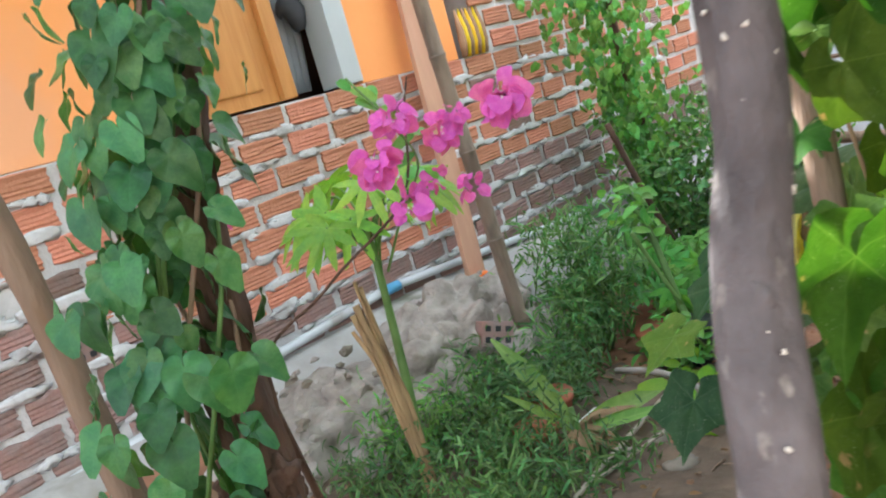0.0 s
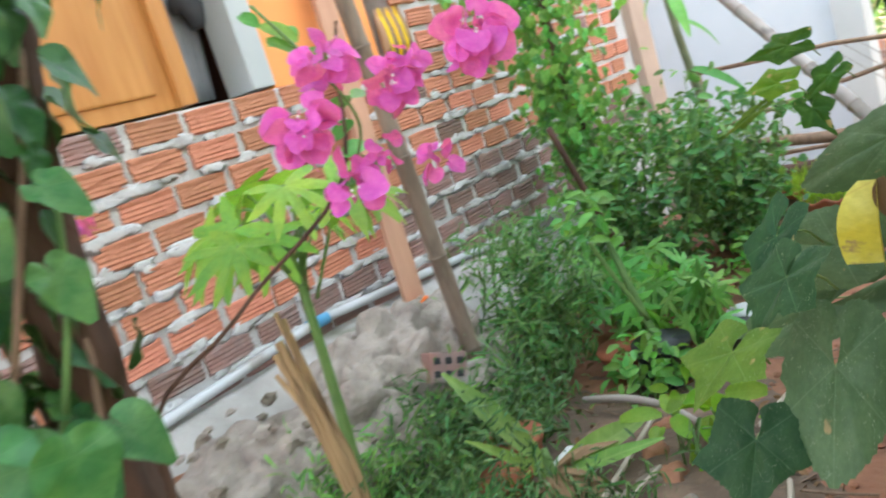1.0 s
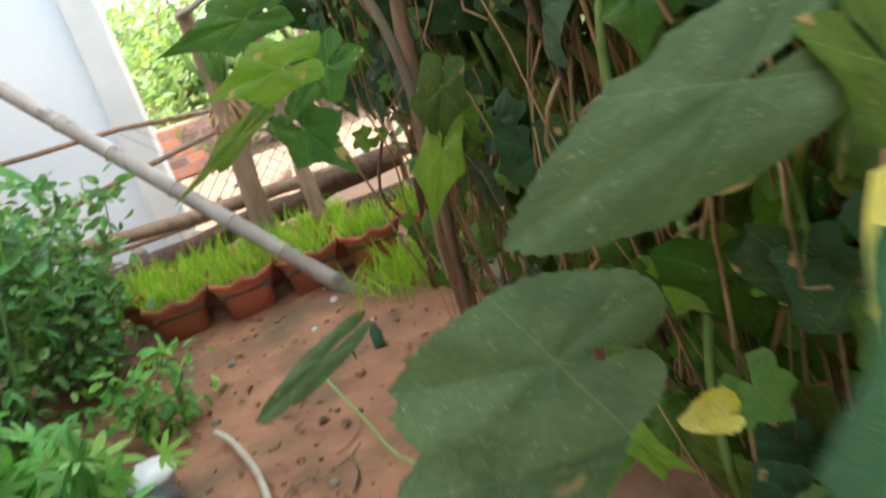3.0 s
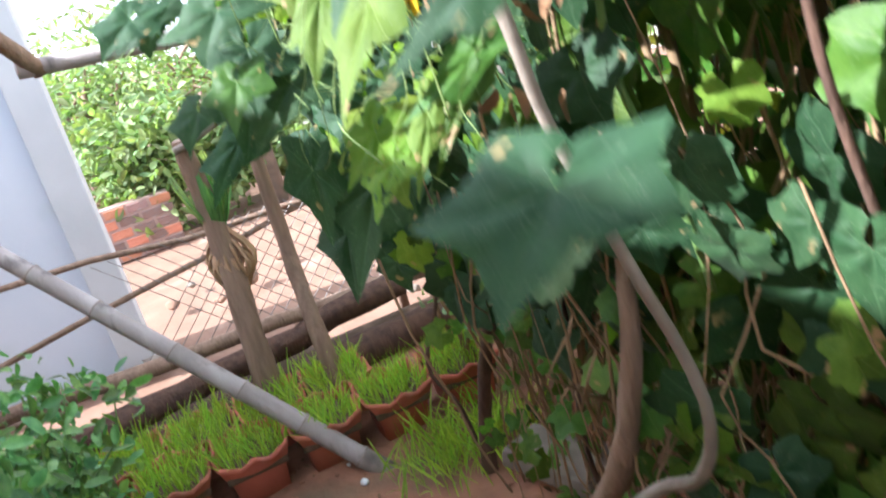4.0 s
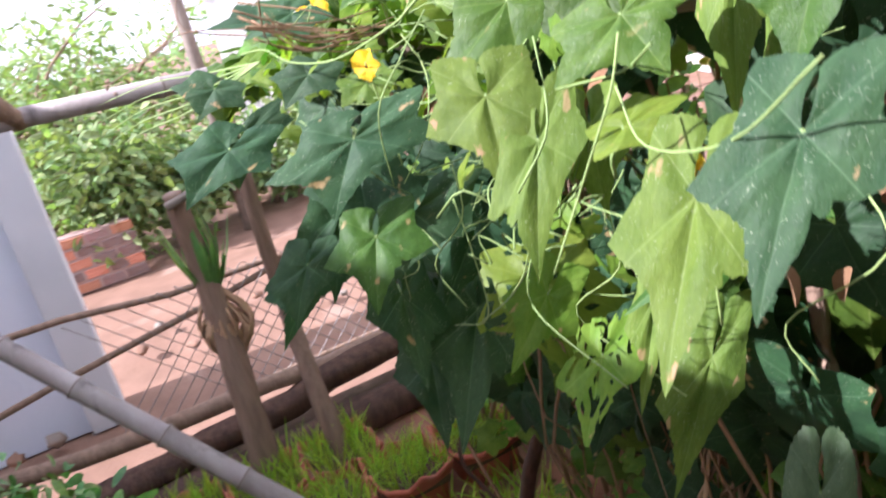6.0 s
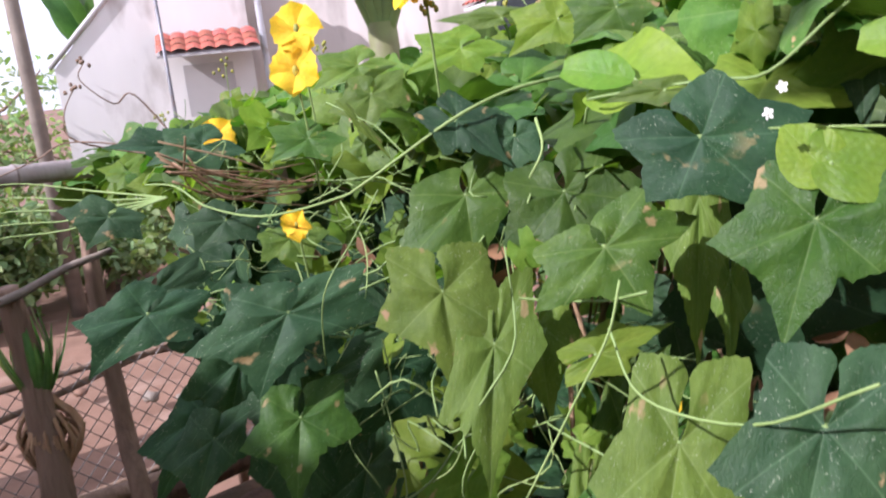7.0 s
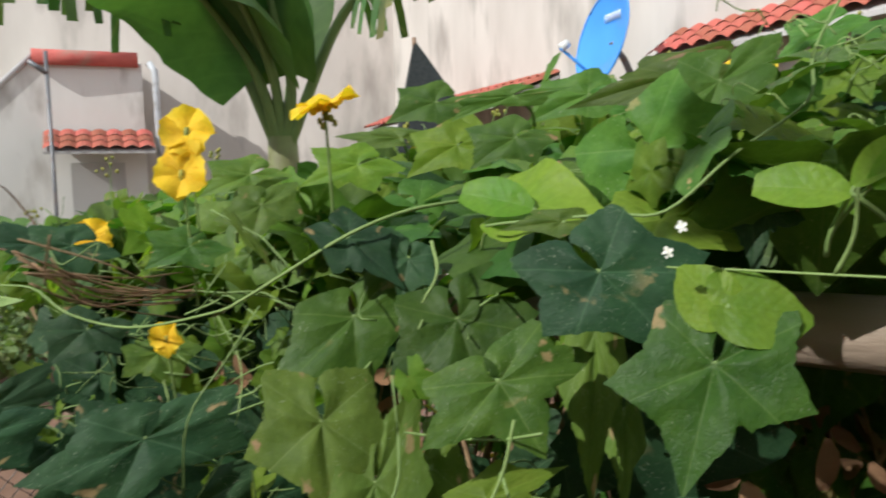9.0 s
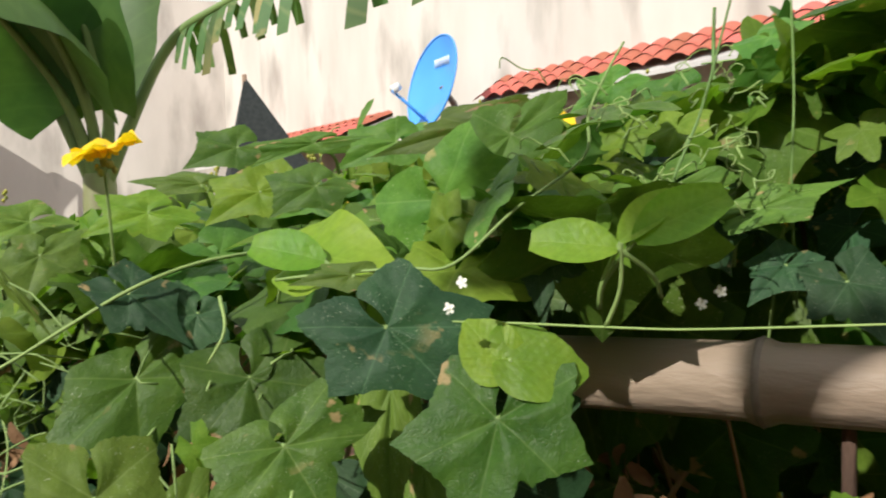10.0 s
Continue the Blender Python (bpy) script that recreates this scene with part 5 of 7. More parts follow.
broad_leaf(2.382, -1.736, 1.522, -0.039, -0.016, -0.005, -0.011, 0.014, -0.031, "bean")
broad_leaf(2.387, -1.744, 1.519, -0.030, -0.011, -0.004, -0.011, 0.011, -0.018, "bean")

vine_leaf(2.523, -1.749, 1.572, 0.044, 0.023, 0.014, -0.60, 0.80, "oval")
vine_leaf(2.330, -1.756, 1.580, 0.041, 0.017, 0.007, -0.34, 0.94, "oval")
vine_leaf(2.329, -1.757, 1.583, -0.022, -0.018, 0.027, -0.33, 0.94, "oval")
vine_leaf(2.322, -1.759, 1.584, -0.042, -0.012, 0.025, -0.32, 0.95, "oval")
vine_leaf(2.544, -1.758, 1.575, -0.082, 0.015, 0.002, -0.62, 0.78, "heart")

# vine shoots along the rail, tendrils
def shoot(pts, r0, r1, mat=VINE_STEM, parent=None, name="shoot"):
    p = smooth_path(pts, 5)
    return part(name, Shape().tube(p, list(np.linspace(r0, r1, len(p))), 7), mat, parent or vine)


shoot([(3.137, -1.594, 1.493), (3.066, -1.606, 1.493), (2.983, -1.61, 1.475), (2.877, -1.625, 1.471), (2.767, -1.645, 1.492), (2.732, -1.653, 1.505), (2.691, -1.673, 1.53), (2.652, -1.697, 1.555), (2.633, -1.736, 1.57), (2.623, -1.787, 1.576), (2.635, -1.827, 1.577)], 0.0009, 0.0016)
shoot([(2.547, -1.729, 1.561), (2.521, -1.727, 1.564), (2.458, -1.74, 1.569), (2.426, -1.749, 1.571), (2.402, -1.782, 1.602), (2.376, -1.822, 1.632), (2.379, -1.838, 1.66), (2.378, -1.863, 1.686), (2.371, -1.881, 1.711)], 0.0010, 0.0009)
shoot([(2.807, -1.672, 1.482), (2.776, -1.673, 1.447), (2.752, -1.657, 1.416), (2.741, -1.637, 1.387), (2.734, -1.608, 1.361)], 0.0007, 0.0005, name="tendril")
shoot([(2.50, -1.76, 1.50), (2.45, -1.725, 1.537), (2.41, -1.74, 1.54), (2.33, -1.75, 1.54), (2.29, -1.76, 1.54), (2.2, -1.78, 1.545)], 0.0007, 0.0006)
shoot([(2.335, -1.75, 1.54), (2.325, -1.745, 1.56), (2.322, -1.74, 1.583)], 0.0012, 0.0009)
shoot([(2.72, -1.66, 1.50), (2.70, -1.62, 1.47), (2.705, -1.59, 1.43), (2.74, -1.60, 1.36)], 0.0007, 0.0006, name="tendril")
shoot([(2.59, -1.72, 1.55), (2.575, -1.71, 1.53), (2.58, -1.70, 1.51)], 0.0012, 0.0008, name="tendril")
shoot([(2.46, -1.64, 1.44), (2.43, -1.63, 1.41), (2.36, -1.62, 1.42), (2.30, -1.61, 1.46)], 0.0008, 0.0007)
shoot([(2.45, -1.64, 1.47), (2.452, -1.63, 1.44), (2.47, -1.62, 1.40), (2.50, -1.60, 1.33)], 0.0009, 0.0007, name="tendril")
for k, (x, y) in enumerate(((3.0, -2.1), (2.6, -2.2), (3.9, -2.12), (1.9, -2.05), (2.2, -2.2), (3.5, -2.3))):
    shoot(wander((x, y, -0.13), (x - 0.1 + 0.2 * kr.random(), -1.97, 1.45), 7, 0.03, kr), 0.007, 0.005, STEM if k % 2 else BARK, name="main_stem")

# fine curling tendrils and leafless shoots over the rail's far side
tr = random.Random(23)
for k in range(34):
    x = tr.uniform(2.27, 2.41)
    y, z = -1.92 + 0.55 * (x - 2.27) + tr.uniform(-0.03, 0.03), tr.uniform(1.59, 1.69)
    a, h = tr.uniform(0, 6.3), tr.uniform(0.015, 0.045)
    pts = [(x, y, z)]
    for i in range(1, 7):
        q = i / 6
        pts.append((x + h * q * math.cos(a) + 0.004 * math.cos(9 * q + a), y + h * q * math.sin(a) + 0.004 * math.sin(9 * q + a), z + h * (1.2 * q - 0.8 * q * q) + 0.003 * math.sin(11 * q)))
    shoot(pts, 0.0006, 0.0004, name="tendril")
shoot([(2.29, -2.03, 1.52), (2.29, -2.01, 1.61), (2.288, -2.012, 1.687), (2.291, -2.014, 1.79)], 0.0011, 0.0008, STEM)
shoot([(2.358, -1.877, 1.549), (2.335, -1.866, 1.616), (2.319, -1.878, 1.664), (2.299, -1.892, 1.751)], 0.0011, 0.0008, STEM)

FLOWER_MESH = [data_mesh("petal", fan_leaf("petal", kr, 28, 5, 0.05, kr.uniform(-0.1, 0.5), 0.17, 0.03), PETAL) for _ in range(4)]
BUD_MESH = data_mesh("bud", (*lump((0, 0, 0), 1, 3, (0.8, 0.8, 1.2), 1, 0.2), None), CORE)


def gourd_flower(x, y, z, size, face, stalk=True):
    f = part("flower", Shape().tube([(x, y, z - 0.3 * size), (x, y, z), (x, y, z + 0.12 * size)], [0.06 * size, 0.09 * size, 0.05 * size], 8), CORE, vine, "bright yellow gourd flower")
    w = Vector(face).normalized()
    a, b = w.orthogonal().normalized(), w.cross(w.orthogonal().normalized())
    for k in range(5):
        q = k * 2 * math.pi / 5 + x * 9
        d = a * math.cos(q) + b * math.sin(q)
        o = new("petal", FLOWER_MESH[k % 4])
        o.parent = f
        o.matrix_basis = Matrix.Translation(-home(f)) @ frame_of(Vector((x, y, z)) + d * 0.05 * size, d * 0.9 + w * (0.25 + 0.12 * (k % 2)), w + d * 0.2 * (k % 3 - 1), size * 0.68)
    for k in range(6):
        q = k * 1.05
        o = new("bud", BUD_MESH)
        o.parent = f
        o.matrix_basis = Matrix.Translation(Vector((x, y, z)) - w * 0.16 * size + (a * math.cos(q) + b * math.sin(q)) * 0.16 * size - UP * 0.12 * size * (1 + k % 2) - home(f)) @ Matrix.Scale(size * 0.075, 4)
    if stalk:
        shoot([(x, y, z - 0.25 * size), (x + 0.01, y - 0.01, z - 0.06), (x + 0.02, y - 0.02, z - 0.13)], 0.0011, 0.0011, name="flower_stalk")


for x, y, z, sz, fx, fy, fz in ((2.90, -1.70, 1.645, 0.036, -0.6, 0.6, 0.4), (2.895, -1.69, 1.605, 0.036, -0.7, 0.5, 0.2), (2.68, -1.70, 1.65, 0.036, 0.1, 0.2, 0.95), (3.31, -1.76, 1.53, 0.036, -0.7, 0.6, 0.3), (2.63, -2.11, 1.62, 0.028, -0.2, 0.6, 0.6),
                                (2.58, -2.22, 1.70, 0.036, -0.1, 0.5, 0.8), (2.293, -2.0, 1.592, 0.017, 0.1, 0.6, 0.8), (2.86, -1.65, 1.46, 0.022, -0.5, 0.8, 0.1), (3.75, -2.0, 1.50, 0.045, -0.6, 0.5, 0.4), (2.49, -1.72, 1.36, 0.022, -0.3, 0.7, -0.5),
                                (2.692, -2.212, 1.645, 0.030, -0.2, 0.6, 0.6), (2.744, -2.514, 1.75, 0.040, 0.1, 0.3, 0.9)):
    gourd_flower(x, y, z, sz, (fx, fy, fz))
for x, y, z in ((2.395, -1.71, 1.565), (2.40, -1.705, 1.552), (2.29, -1.80, 1.555), (2.30, -1.80, 1.548)):
    b = Shape()
    for k in range(5):
        b.leaf(blade_leaf(kr, 0.8, 4, 0.2, 0.4, 0, 0.6), frame_of((x, y, z), (math.cos(k * 1.26), 0.7, math.sin(k * 1.26)), (kr.gauss(0, 0.4), 0.8, 0.2), 0.0032))
    part("blossom", b, WHITE_PETAL, vine, "small white blossom")
# wilted yellow leaf and bud hanging inside the vine
part("wilted_leaf", Shape().leaf(blade_leaf(kr, 0.60, 8, 0.7, 0.1, 0, 1.0), frame_of((1.440, -1.872, 0.792), (-0.22, 0.10, -1), (-0.85, 0.45, 0.25), 0.105)), WILTED, vine, "wilted yellow leaf hanging folded")
part("wilted_leaf", Shape().leaf(blade_leaf(kr, 0.5, 6, 0.9, 0.3, 0, 0.6), frame_of((1.443, -1.880, 0.794), (-0.30, -0.30, -0.85), (-0.8, 0.4, 0.5), 0.062)), DEADLEAF, vine, "brown dead leaf")
STALKS.tube(smooth_path([(2.178, -1.598, 0.48), (2.008, -1.629, 0.475), (1.847, -1.657, 0.49), (1.75, -1.75, 0.52)], 4), 0.002, 6)
part("wilted_leaf", Shape().leaf(fan_leaf("heart", kr, 30, 3, 0.9, 0.2, 0.05), frame_of((1.699, -1.917, 0.499), (0.038, 0.078, 0.0), (-0.6, 0.3, 0.75), 0.045)), WILTED, vine, "wilted yellow leaf")
part("wilted_leaf", Shape().leaf(fan_leaf("heart", kr, 30, 3, 0.7, 0.2, 0.05), frame_of((3.2, -2.2, 1.0), (0.02, 0.01, -1), (-0.7, 0.7, 0.1), 0.12)), WILTED, vine, "wilted yellow leaf")


def clear_of_path(p, room):
    return all((Vector(e) - Vector(p)).length > room for _, e, _, _ in PATH)


def top_of_vine(x, y):
    """Upper face of the canopy: it climbs away from the path and towards the low end of x."""
    return 1.525 - 0.085 * (max(x, 2.0) - 2.19) + 0.20 * min(1.0, max(0.0, -1.5 - y)) + 0.07 * min(1.0, max(0.0, (2.55 - x) / 0.3)) + 0.04 * noise.noise(Vector((x * 3, y * 3, 0)))


def canopy_spot():
    x, y = kr.uniform(0.3, 4.7), -1.80 - abs(kr.gauss(0, 0.95))
    p = (x, y, top_of_vine(x, y) + kr.gauss(0, 0.025))
    return p if clear_of_path(p, 0.4) and not (x < 2.35 and y > -2.05) else None


def curtain_spot():
    x = kr.uniform(1.25, 4.1)
    z = kr.uniform(0.25 if x < 2.6 else 0.65, 1.5)
    if x < 2.7 and kr.random() < 0.7:
        return None
    p = (x, -1.90 - abs(kr.gauss(0, 0.10)) - (0.1 if z < 1.0 else 0), z)
    return p if clear_of_path(p, 0.45) and not (x < 2.4 and 1.2 < z) else None


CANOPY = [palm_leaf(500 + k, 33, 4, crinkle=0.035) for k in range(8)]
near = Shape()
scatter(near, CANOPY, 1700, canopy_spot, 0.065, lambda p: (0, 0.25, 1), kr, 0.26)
part("canopy_leaves", near, GOURD_LIT, vine, kind="stuff")
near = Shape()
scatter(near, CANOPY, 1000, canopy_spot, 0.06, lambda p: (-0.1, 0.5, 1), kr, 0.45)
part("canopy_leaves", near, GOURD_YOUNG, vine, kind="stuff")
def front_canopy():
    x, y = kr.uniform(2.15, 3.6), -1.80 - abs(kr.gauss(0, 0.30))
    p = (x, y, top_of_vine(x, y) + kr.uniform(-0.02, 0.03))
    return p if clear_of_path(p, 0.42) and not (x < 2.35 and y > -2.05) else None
for mat, count, size in ((GOURD_LIT, 420, 0.038), (GOURD_YOUNG, 330, 0.030)):
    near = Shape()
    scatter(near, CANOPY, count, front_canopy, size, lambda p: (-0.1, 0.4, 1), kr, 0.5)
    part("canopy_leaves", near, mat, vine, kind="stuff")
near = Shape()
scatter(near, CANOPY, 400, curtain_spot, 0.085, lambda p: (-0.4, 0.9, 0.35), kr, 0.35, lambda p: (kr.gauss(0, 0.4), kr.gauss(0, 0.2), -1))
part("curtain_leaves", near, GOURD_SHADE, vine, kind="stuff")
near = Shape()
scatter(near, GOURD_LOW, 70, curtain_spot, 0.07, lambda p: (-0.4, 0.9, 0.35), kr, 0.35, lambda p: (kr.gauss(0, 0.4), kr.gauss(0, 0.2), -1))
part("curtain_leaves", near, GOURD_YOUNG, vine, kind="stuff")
part("leaf_stalk_tangle", STALKS, VINE_STEM, vine, kind="stuff")

# leaves behind and above the thick rail
for k in range(110):
    x, y = kr.uniform(1.75, 2.62), kr.uniform(-2.75, -2.06)
    z = kr.uniform(1.53, max(1.56, top_of_vine(x, y) - 0.02))
    L = kr.uniform(0.04, 0.075)
    a = kr.uniform(0, 6.3)
    p = (x, y, z)
    if clear_of_path(p, 0.5):
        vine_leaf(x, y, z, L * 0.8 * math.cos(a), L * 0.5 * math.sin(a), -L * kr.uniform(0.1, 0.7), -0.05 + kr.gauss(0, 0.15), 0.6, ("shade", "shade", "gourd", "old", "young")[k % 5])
near = Shape()
def behind_spot():
    x = kr.uniform(0.7, 2.9)
    p = (x, -2.02 - abs(kr.gauss(0, 0.28)), kr.uniform(0.1, 1.60))
    return p if clear_of_path(p, 0.45) else None
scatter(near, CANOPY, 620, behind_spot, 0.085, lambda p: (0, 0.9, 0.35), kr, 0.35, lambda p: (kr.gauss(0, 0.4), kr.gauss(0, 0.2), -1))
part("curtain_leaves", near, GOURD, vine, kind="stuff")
near = Shape()
scatter(near, SMALL_DATA, 60, lambda: (kr.uniform(1.9, 3.2), kr.uniform(-2.3, -2.12), kr.uniform(1.0, 1.38)), 0.05, lambda p: (0, 0.9, 0.35), kr, 0.7, lambda p: (kr.gauss(0, 0.5), kr.gauss(0, 0.3), -1))
part("dead_leaves", near, DEADLEAF, vine, "curled brown dead leaves", kind="stuff")
near = Shape()
LITTER = [(2.426, -2.055, 1.365), (2.772, -1.857, 1.373), (2.925, -1.741, 1.401), (2.551, -1.855, 1.246), (2.441, -1.816, 1.351)]
scatter(near, SMALL_DATA, 40, lambda: tuple(Vector(kr.choice(LITTER)) + Vector((kr.gauss(0, 0.03), kr.gauss(0, 0.02), kr.gauss(0, 0.018)))), 0.035, lambda p: (0, 0.9, 0.35), kr, 0.7, lambda p: (kr.gauss(0, 0.6), kr.gauss(0, 0.3), -0.6))
part("dead_leaves", near, DEADLEAF, vine, "curled brown dead leaves", kind="stuff")
# upright stems and long runners over the canopy
for x, y, z0, z1 in ((2.32, -2.24, 1.5, 1.80), (2.38, -2.17, 1.62, 1.80), (2.2, -2.3, 1.5, 1.82)):
    shoot(wander((x, y, z0), (x + 0.01, y - 0.02, z1), 5, 0.008, kr), 0.0028, 0.0018, STEM if x > 2.35 else BARK, name="upright_stem")
for k in range(34):
    x, y = kr.uniform(2.0, 2.7), kr.uniform(-2.5, -1.98)
    z = top_of_vine(x, y) + kr.uniform(-0.05, 0.03)
    a = kr.uniform(0, 6.3)
    u = Vector((math.cos(a), math.sin(a), 0)) * kr.uniform(0.05, 0.12)
    v = UP * kr.uniform(0.0, 0.06)
    p = Vector((x, y, z))
    shoot([p, p + u * 0.6 + v, p + u * 1.3 + v * 0.4, p + u * 1.7 - v * 0.5, p + u * 1.5 - v, p + u * 1.35 - v * 0.6], 0.0006, 0.0004, name="tendril")
# twist of straw and pale shoots by the end of the rail
for k in range(13):
    a, b, c = (Vector((kr.gauss(0, 0.014), kr.gauss(0, 0.010), kr.gauss(0, 0.010))) for _ in range(3))
    shoot([Vector((2.96, -1.575, 1.525)) + a, Vector((2.95, -1.62, 1.503)) + b, Vector((2.94, -1.665, 1.489)) + (b + c) / 2, Vector((2.93, -1.71, 1.484)) + c], 0.0012, 0.0007, DRY, name="straw")
for k in range(5):
    o = Vector((0, 0.01 * k, -0.012 * k))
    shoot([Vector((3.08, -1.60, 1.48)), Vector((3.35, -1.58, 1.475)) + o, Vector((3.75, -1.54, 1.47)) + o * 2, Vector((4.15, -1.46, 1.44)) + o * 4], 0.0014, 0.0007, name="pale_shoot")
for k in range(12):
    p = Vector((kr.uniform(2.4, 3.0), kr.uniform(-1.85, -1.66), kr.uniform(1.2, 1.5)))
    shoot([p, p + Vector((kr.gauss(0, 0.03), 0.01, -0.05)), p + Vector((kr.gauss(0, 0.05), 0.02, -0.11)), p + Vector((kr.gauss(0, 0.06), 0.015, -0.15))], 0.0009, 0.0006, name="tendril")

near = Shape()
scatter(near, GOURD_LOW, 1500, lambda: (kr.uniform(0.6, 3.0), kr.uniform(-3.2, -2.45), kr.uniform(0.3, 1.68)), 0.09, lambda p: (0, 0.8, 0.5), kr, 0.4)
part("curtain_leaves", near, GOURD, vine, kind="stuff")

# fine growth: small leaves, thin stems and withered bits over and between the broad leaves
near, twigs = Shape(), Shape()
def front_spot():
    x = kr.uniform(2.52, 3.4)
    y = -1.66 - abs(kr.gauss(0, 0.16)) - 0.06 * (x < 2.5)
    p = (x, y, kr.uniform(1.25, top_of_vine(x, y) + 0.02))
    return p if clear_of_path(p, 0.42) else None
scatter(near, GOURD_LOW, 80, front_spot, 0.022, lambda p: (-0.5, 0.7, 0.6), kr, 0.6)
part("small_leaves", near, GOURD_YOUNG, vine, kind="stuff")
for k in range(330):
    p = front_spot() if k % 2 else canopy_spot()
    if p is None or (p[1] > -2.05 and p[0] < 2.35):
        continue
    p = Vector(p) + UP * (0.0 if k % 2 else 0.02)
    u = Vector((kr.gauss(0, 1), kr.gauss(0, 0.6), kr.gauss(0.1, 0.5))).normalized() * kr.uniform(0.05, 0.14)
    twigs.tube(smooth_path(wander(p, p + u, 3, 0.012, kr), 3), kr.uniform(0.0005, 0.0011), 4)
part("thin_stem_tangle", twigs, VINE_STEM, vine, kind="stuff")
# budding shoots that stand up over the canopy
for k, (x, y, h) in enumerate(((2.72, -2.35, 0.09), (2.95, -2.2, 0.08), (3.05, -2.1, 0.1), (2.6, -2.45, 0.1), (3.3, -1.95, 0.12), (3.45, -1.85, 0.14), (2.5, -2.4, 0.1), (2.35, -2.3, 0.07), (3.65, -1.8, 0.12))):
    z = top_of_vine(x, y)
    tip = Vector((x + kr.gauss(0, 0.03), y, z + h))
    shoot([(x, y, z - 0.05), (x + 0.01, y, z + h * 0.5), tip], 0.0012, 0.0007, name="budding_shoot")
    bud = Shape()
    for j in range(7):
        bud.add(*lump(tip + Vector((kr.gauss(0, 0.008), kr.gauss(0, 0.008), kr.gauss(-0.006, 0.008))), 0.0028, j, (1, 1, 1.3), 1, 0.2))
    part("bud_cluster", bud, CORE, vine, kind="stuff")
for pts in (((3.42, -1.75, 1.50), (3.44, -1.69, 1.60), (3.45, -1.66, 1.59), (3.46, -1.62, 1.63), (3.46, -1.63, 1.655)), ((3.40, -1.72, 1.50), (3.46, -1.60, 1.54), (3.47, -1.59, 1.58), (3.46, -1.61, 1.62)), ((3.3, -1.75, 1.5), (3.46, -1.6, 1.54), (3.48, -1.54, 1.52), (3.5, -1.45, 1.49))):
    shoot(pts, 0.0016, 0.0008, STICK, name="dry_twig")
    bud = Shape()
    for j in range(6):
        bud.add(*lump(Vector(pts[-1]) + Vector((kr.gauss(0, 0.009), kr.gauss(0, 0.009), kr.gauss(0, 0.006))), 0.003, j, (1, 1, 1.2), 1, 0.3))
    part("bud_cluster", bud, STICK, vine, kind="stuff")
# inner growth of the thicket, its sunlight put into the lighter leaf colour
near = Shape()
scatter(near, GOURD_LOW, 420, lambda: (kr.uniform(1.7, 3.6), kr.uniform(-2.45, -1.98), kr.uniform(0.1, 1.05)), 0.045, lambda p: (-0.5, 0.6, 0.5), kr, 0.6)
part("inner_leaves", near, GOURD_LIT, vine, kind="stuff")
twigs = Shape()
for k in range(320):
    x, y = kr.uniform(1.4, 3.4), kr.uniform(-2.4, -2.0)
    twigs.tube(smooth_path(wander((x, y, kr.uniform(-0.1, 0.7)), (x + kr.gauss(0, 0.15), y + kr.gauss(0, 0.08), kr.uniform(0.7, 1.5)), 5, 0.035, kr), 2), kr.uniform(0.0010, 0.0042), 5)
part("inner_stem_tangle", twigs, DRY, vine, kind="stuff")

# dry thicket under the trellis
th = Shape()
for _ in range(230):
    x, y = kr.uniform(1.4, 4.6), -2.25 - abs(kr.gauss(0, 0.6))
    th.tube(wander((x, y, -0.13), (x + kr.gauss(0, 0.25), y + kr.gauss(0, 0.2), kr.uniform(0.6, 1.45)), 4, 0.03, kr), kr.uniform(0.003, 0.010), 5)
solid("dry_stems", th, DRY, (3.0, -2.6, -0.13), "thicket of dry brown stems under the trellis", "stems", kind="stuff")
th = Shape()
scatter(th, SMALL_DATA, 3800, lambda: (kr.uniform(0.8, 5.0), -2.35 - abs(kr.gauss(0, 0.8)), kr.uniform(-0.05, 1.42)), 0.085, lambda p: (-0.3, 0.8, 0.4), kr, 0.6)
solid("undergrowth", th, SHRUB, (3.0, -2.9, -0.13), "dark leafy undergrowth below the trellis", "undergrowth", kind="stuff")
th = Shape()
scatter(th, SMALL_DATA, 260, lambda: (kr.uniform(1.6, 4.4), -2.3 - abs(kr.gauss(0, 0.6)), kr.uniform(0.2, 1.4)), 0.06, lambda p: (-0.3, 0.8, 0.4), kr, 0.8)
solid("dead_foliage", th, WILTED, (3.0, -2.7, -0.13), "yellowed dead leaves caught in the thicket", "leaves", kind="stuff")

# ---- creeper on the fat trunk ----
trunk = solid("tree", Shape().tube(smooth_path([(0.70, -1.24, 0.0), (0.705, -1.24, 0.4), (0.71, -1.24, 0.62), (0.71, -1.245, 0.74), (0.73, -1.245, 0.85), (0.76, -1.25, 1.1), (0.80, -1.28, 1.4), (0.85, -1.3, 2.0)], 4), list(np.interp(np.linspace(0, 1, 29), [0, 0.35, 0.45, 0.55, 0.65, 1], [0.052, 0.05, 0.058, 0.042, 0.034, 0.03])), 14, True, 0.5), BARK, (0.70, -1.24, 0.0), "rough dark brown tree trunk wrapped in a creeper", "tree")
# crown and its branches above the view, added to keep sun off the grey trunk
crown = Shape()
cw = random.Random(6)
scatter(crown, HEART_DATA, 700, lambda: (cw.gauss(0.7, 0.7), cw.gauss(-1.2, 0.45), cw.uniform(2.15, 2.9)), 0.12, lambda p: (0, 0, 1), cw, 0.5)
part("crown", crown, HEART, trunk, kind="stuff")
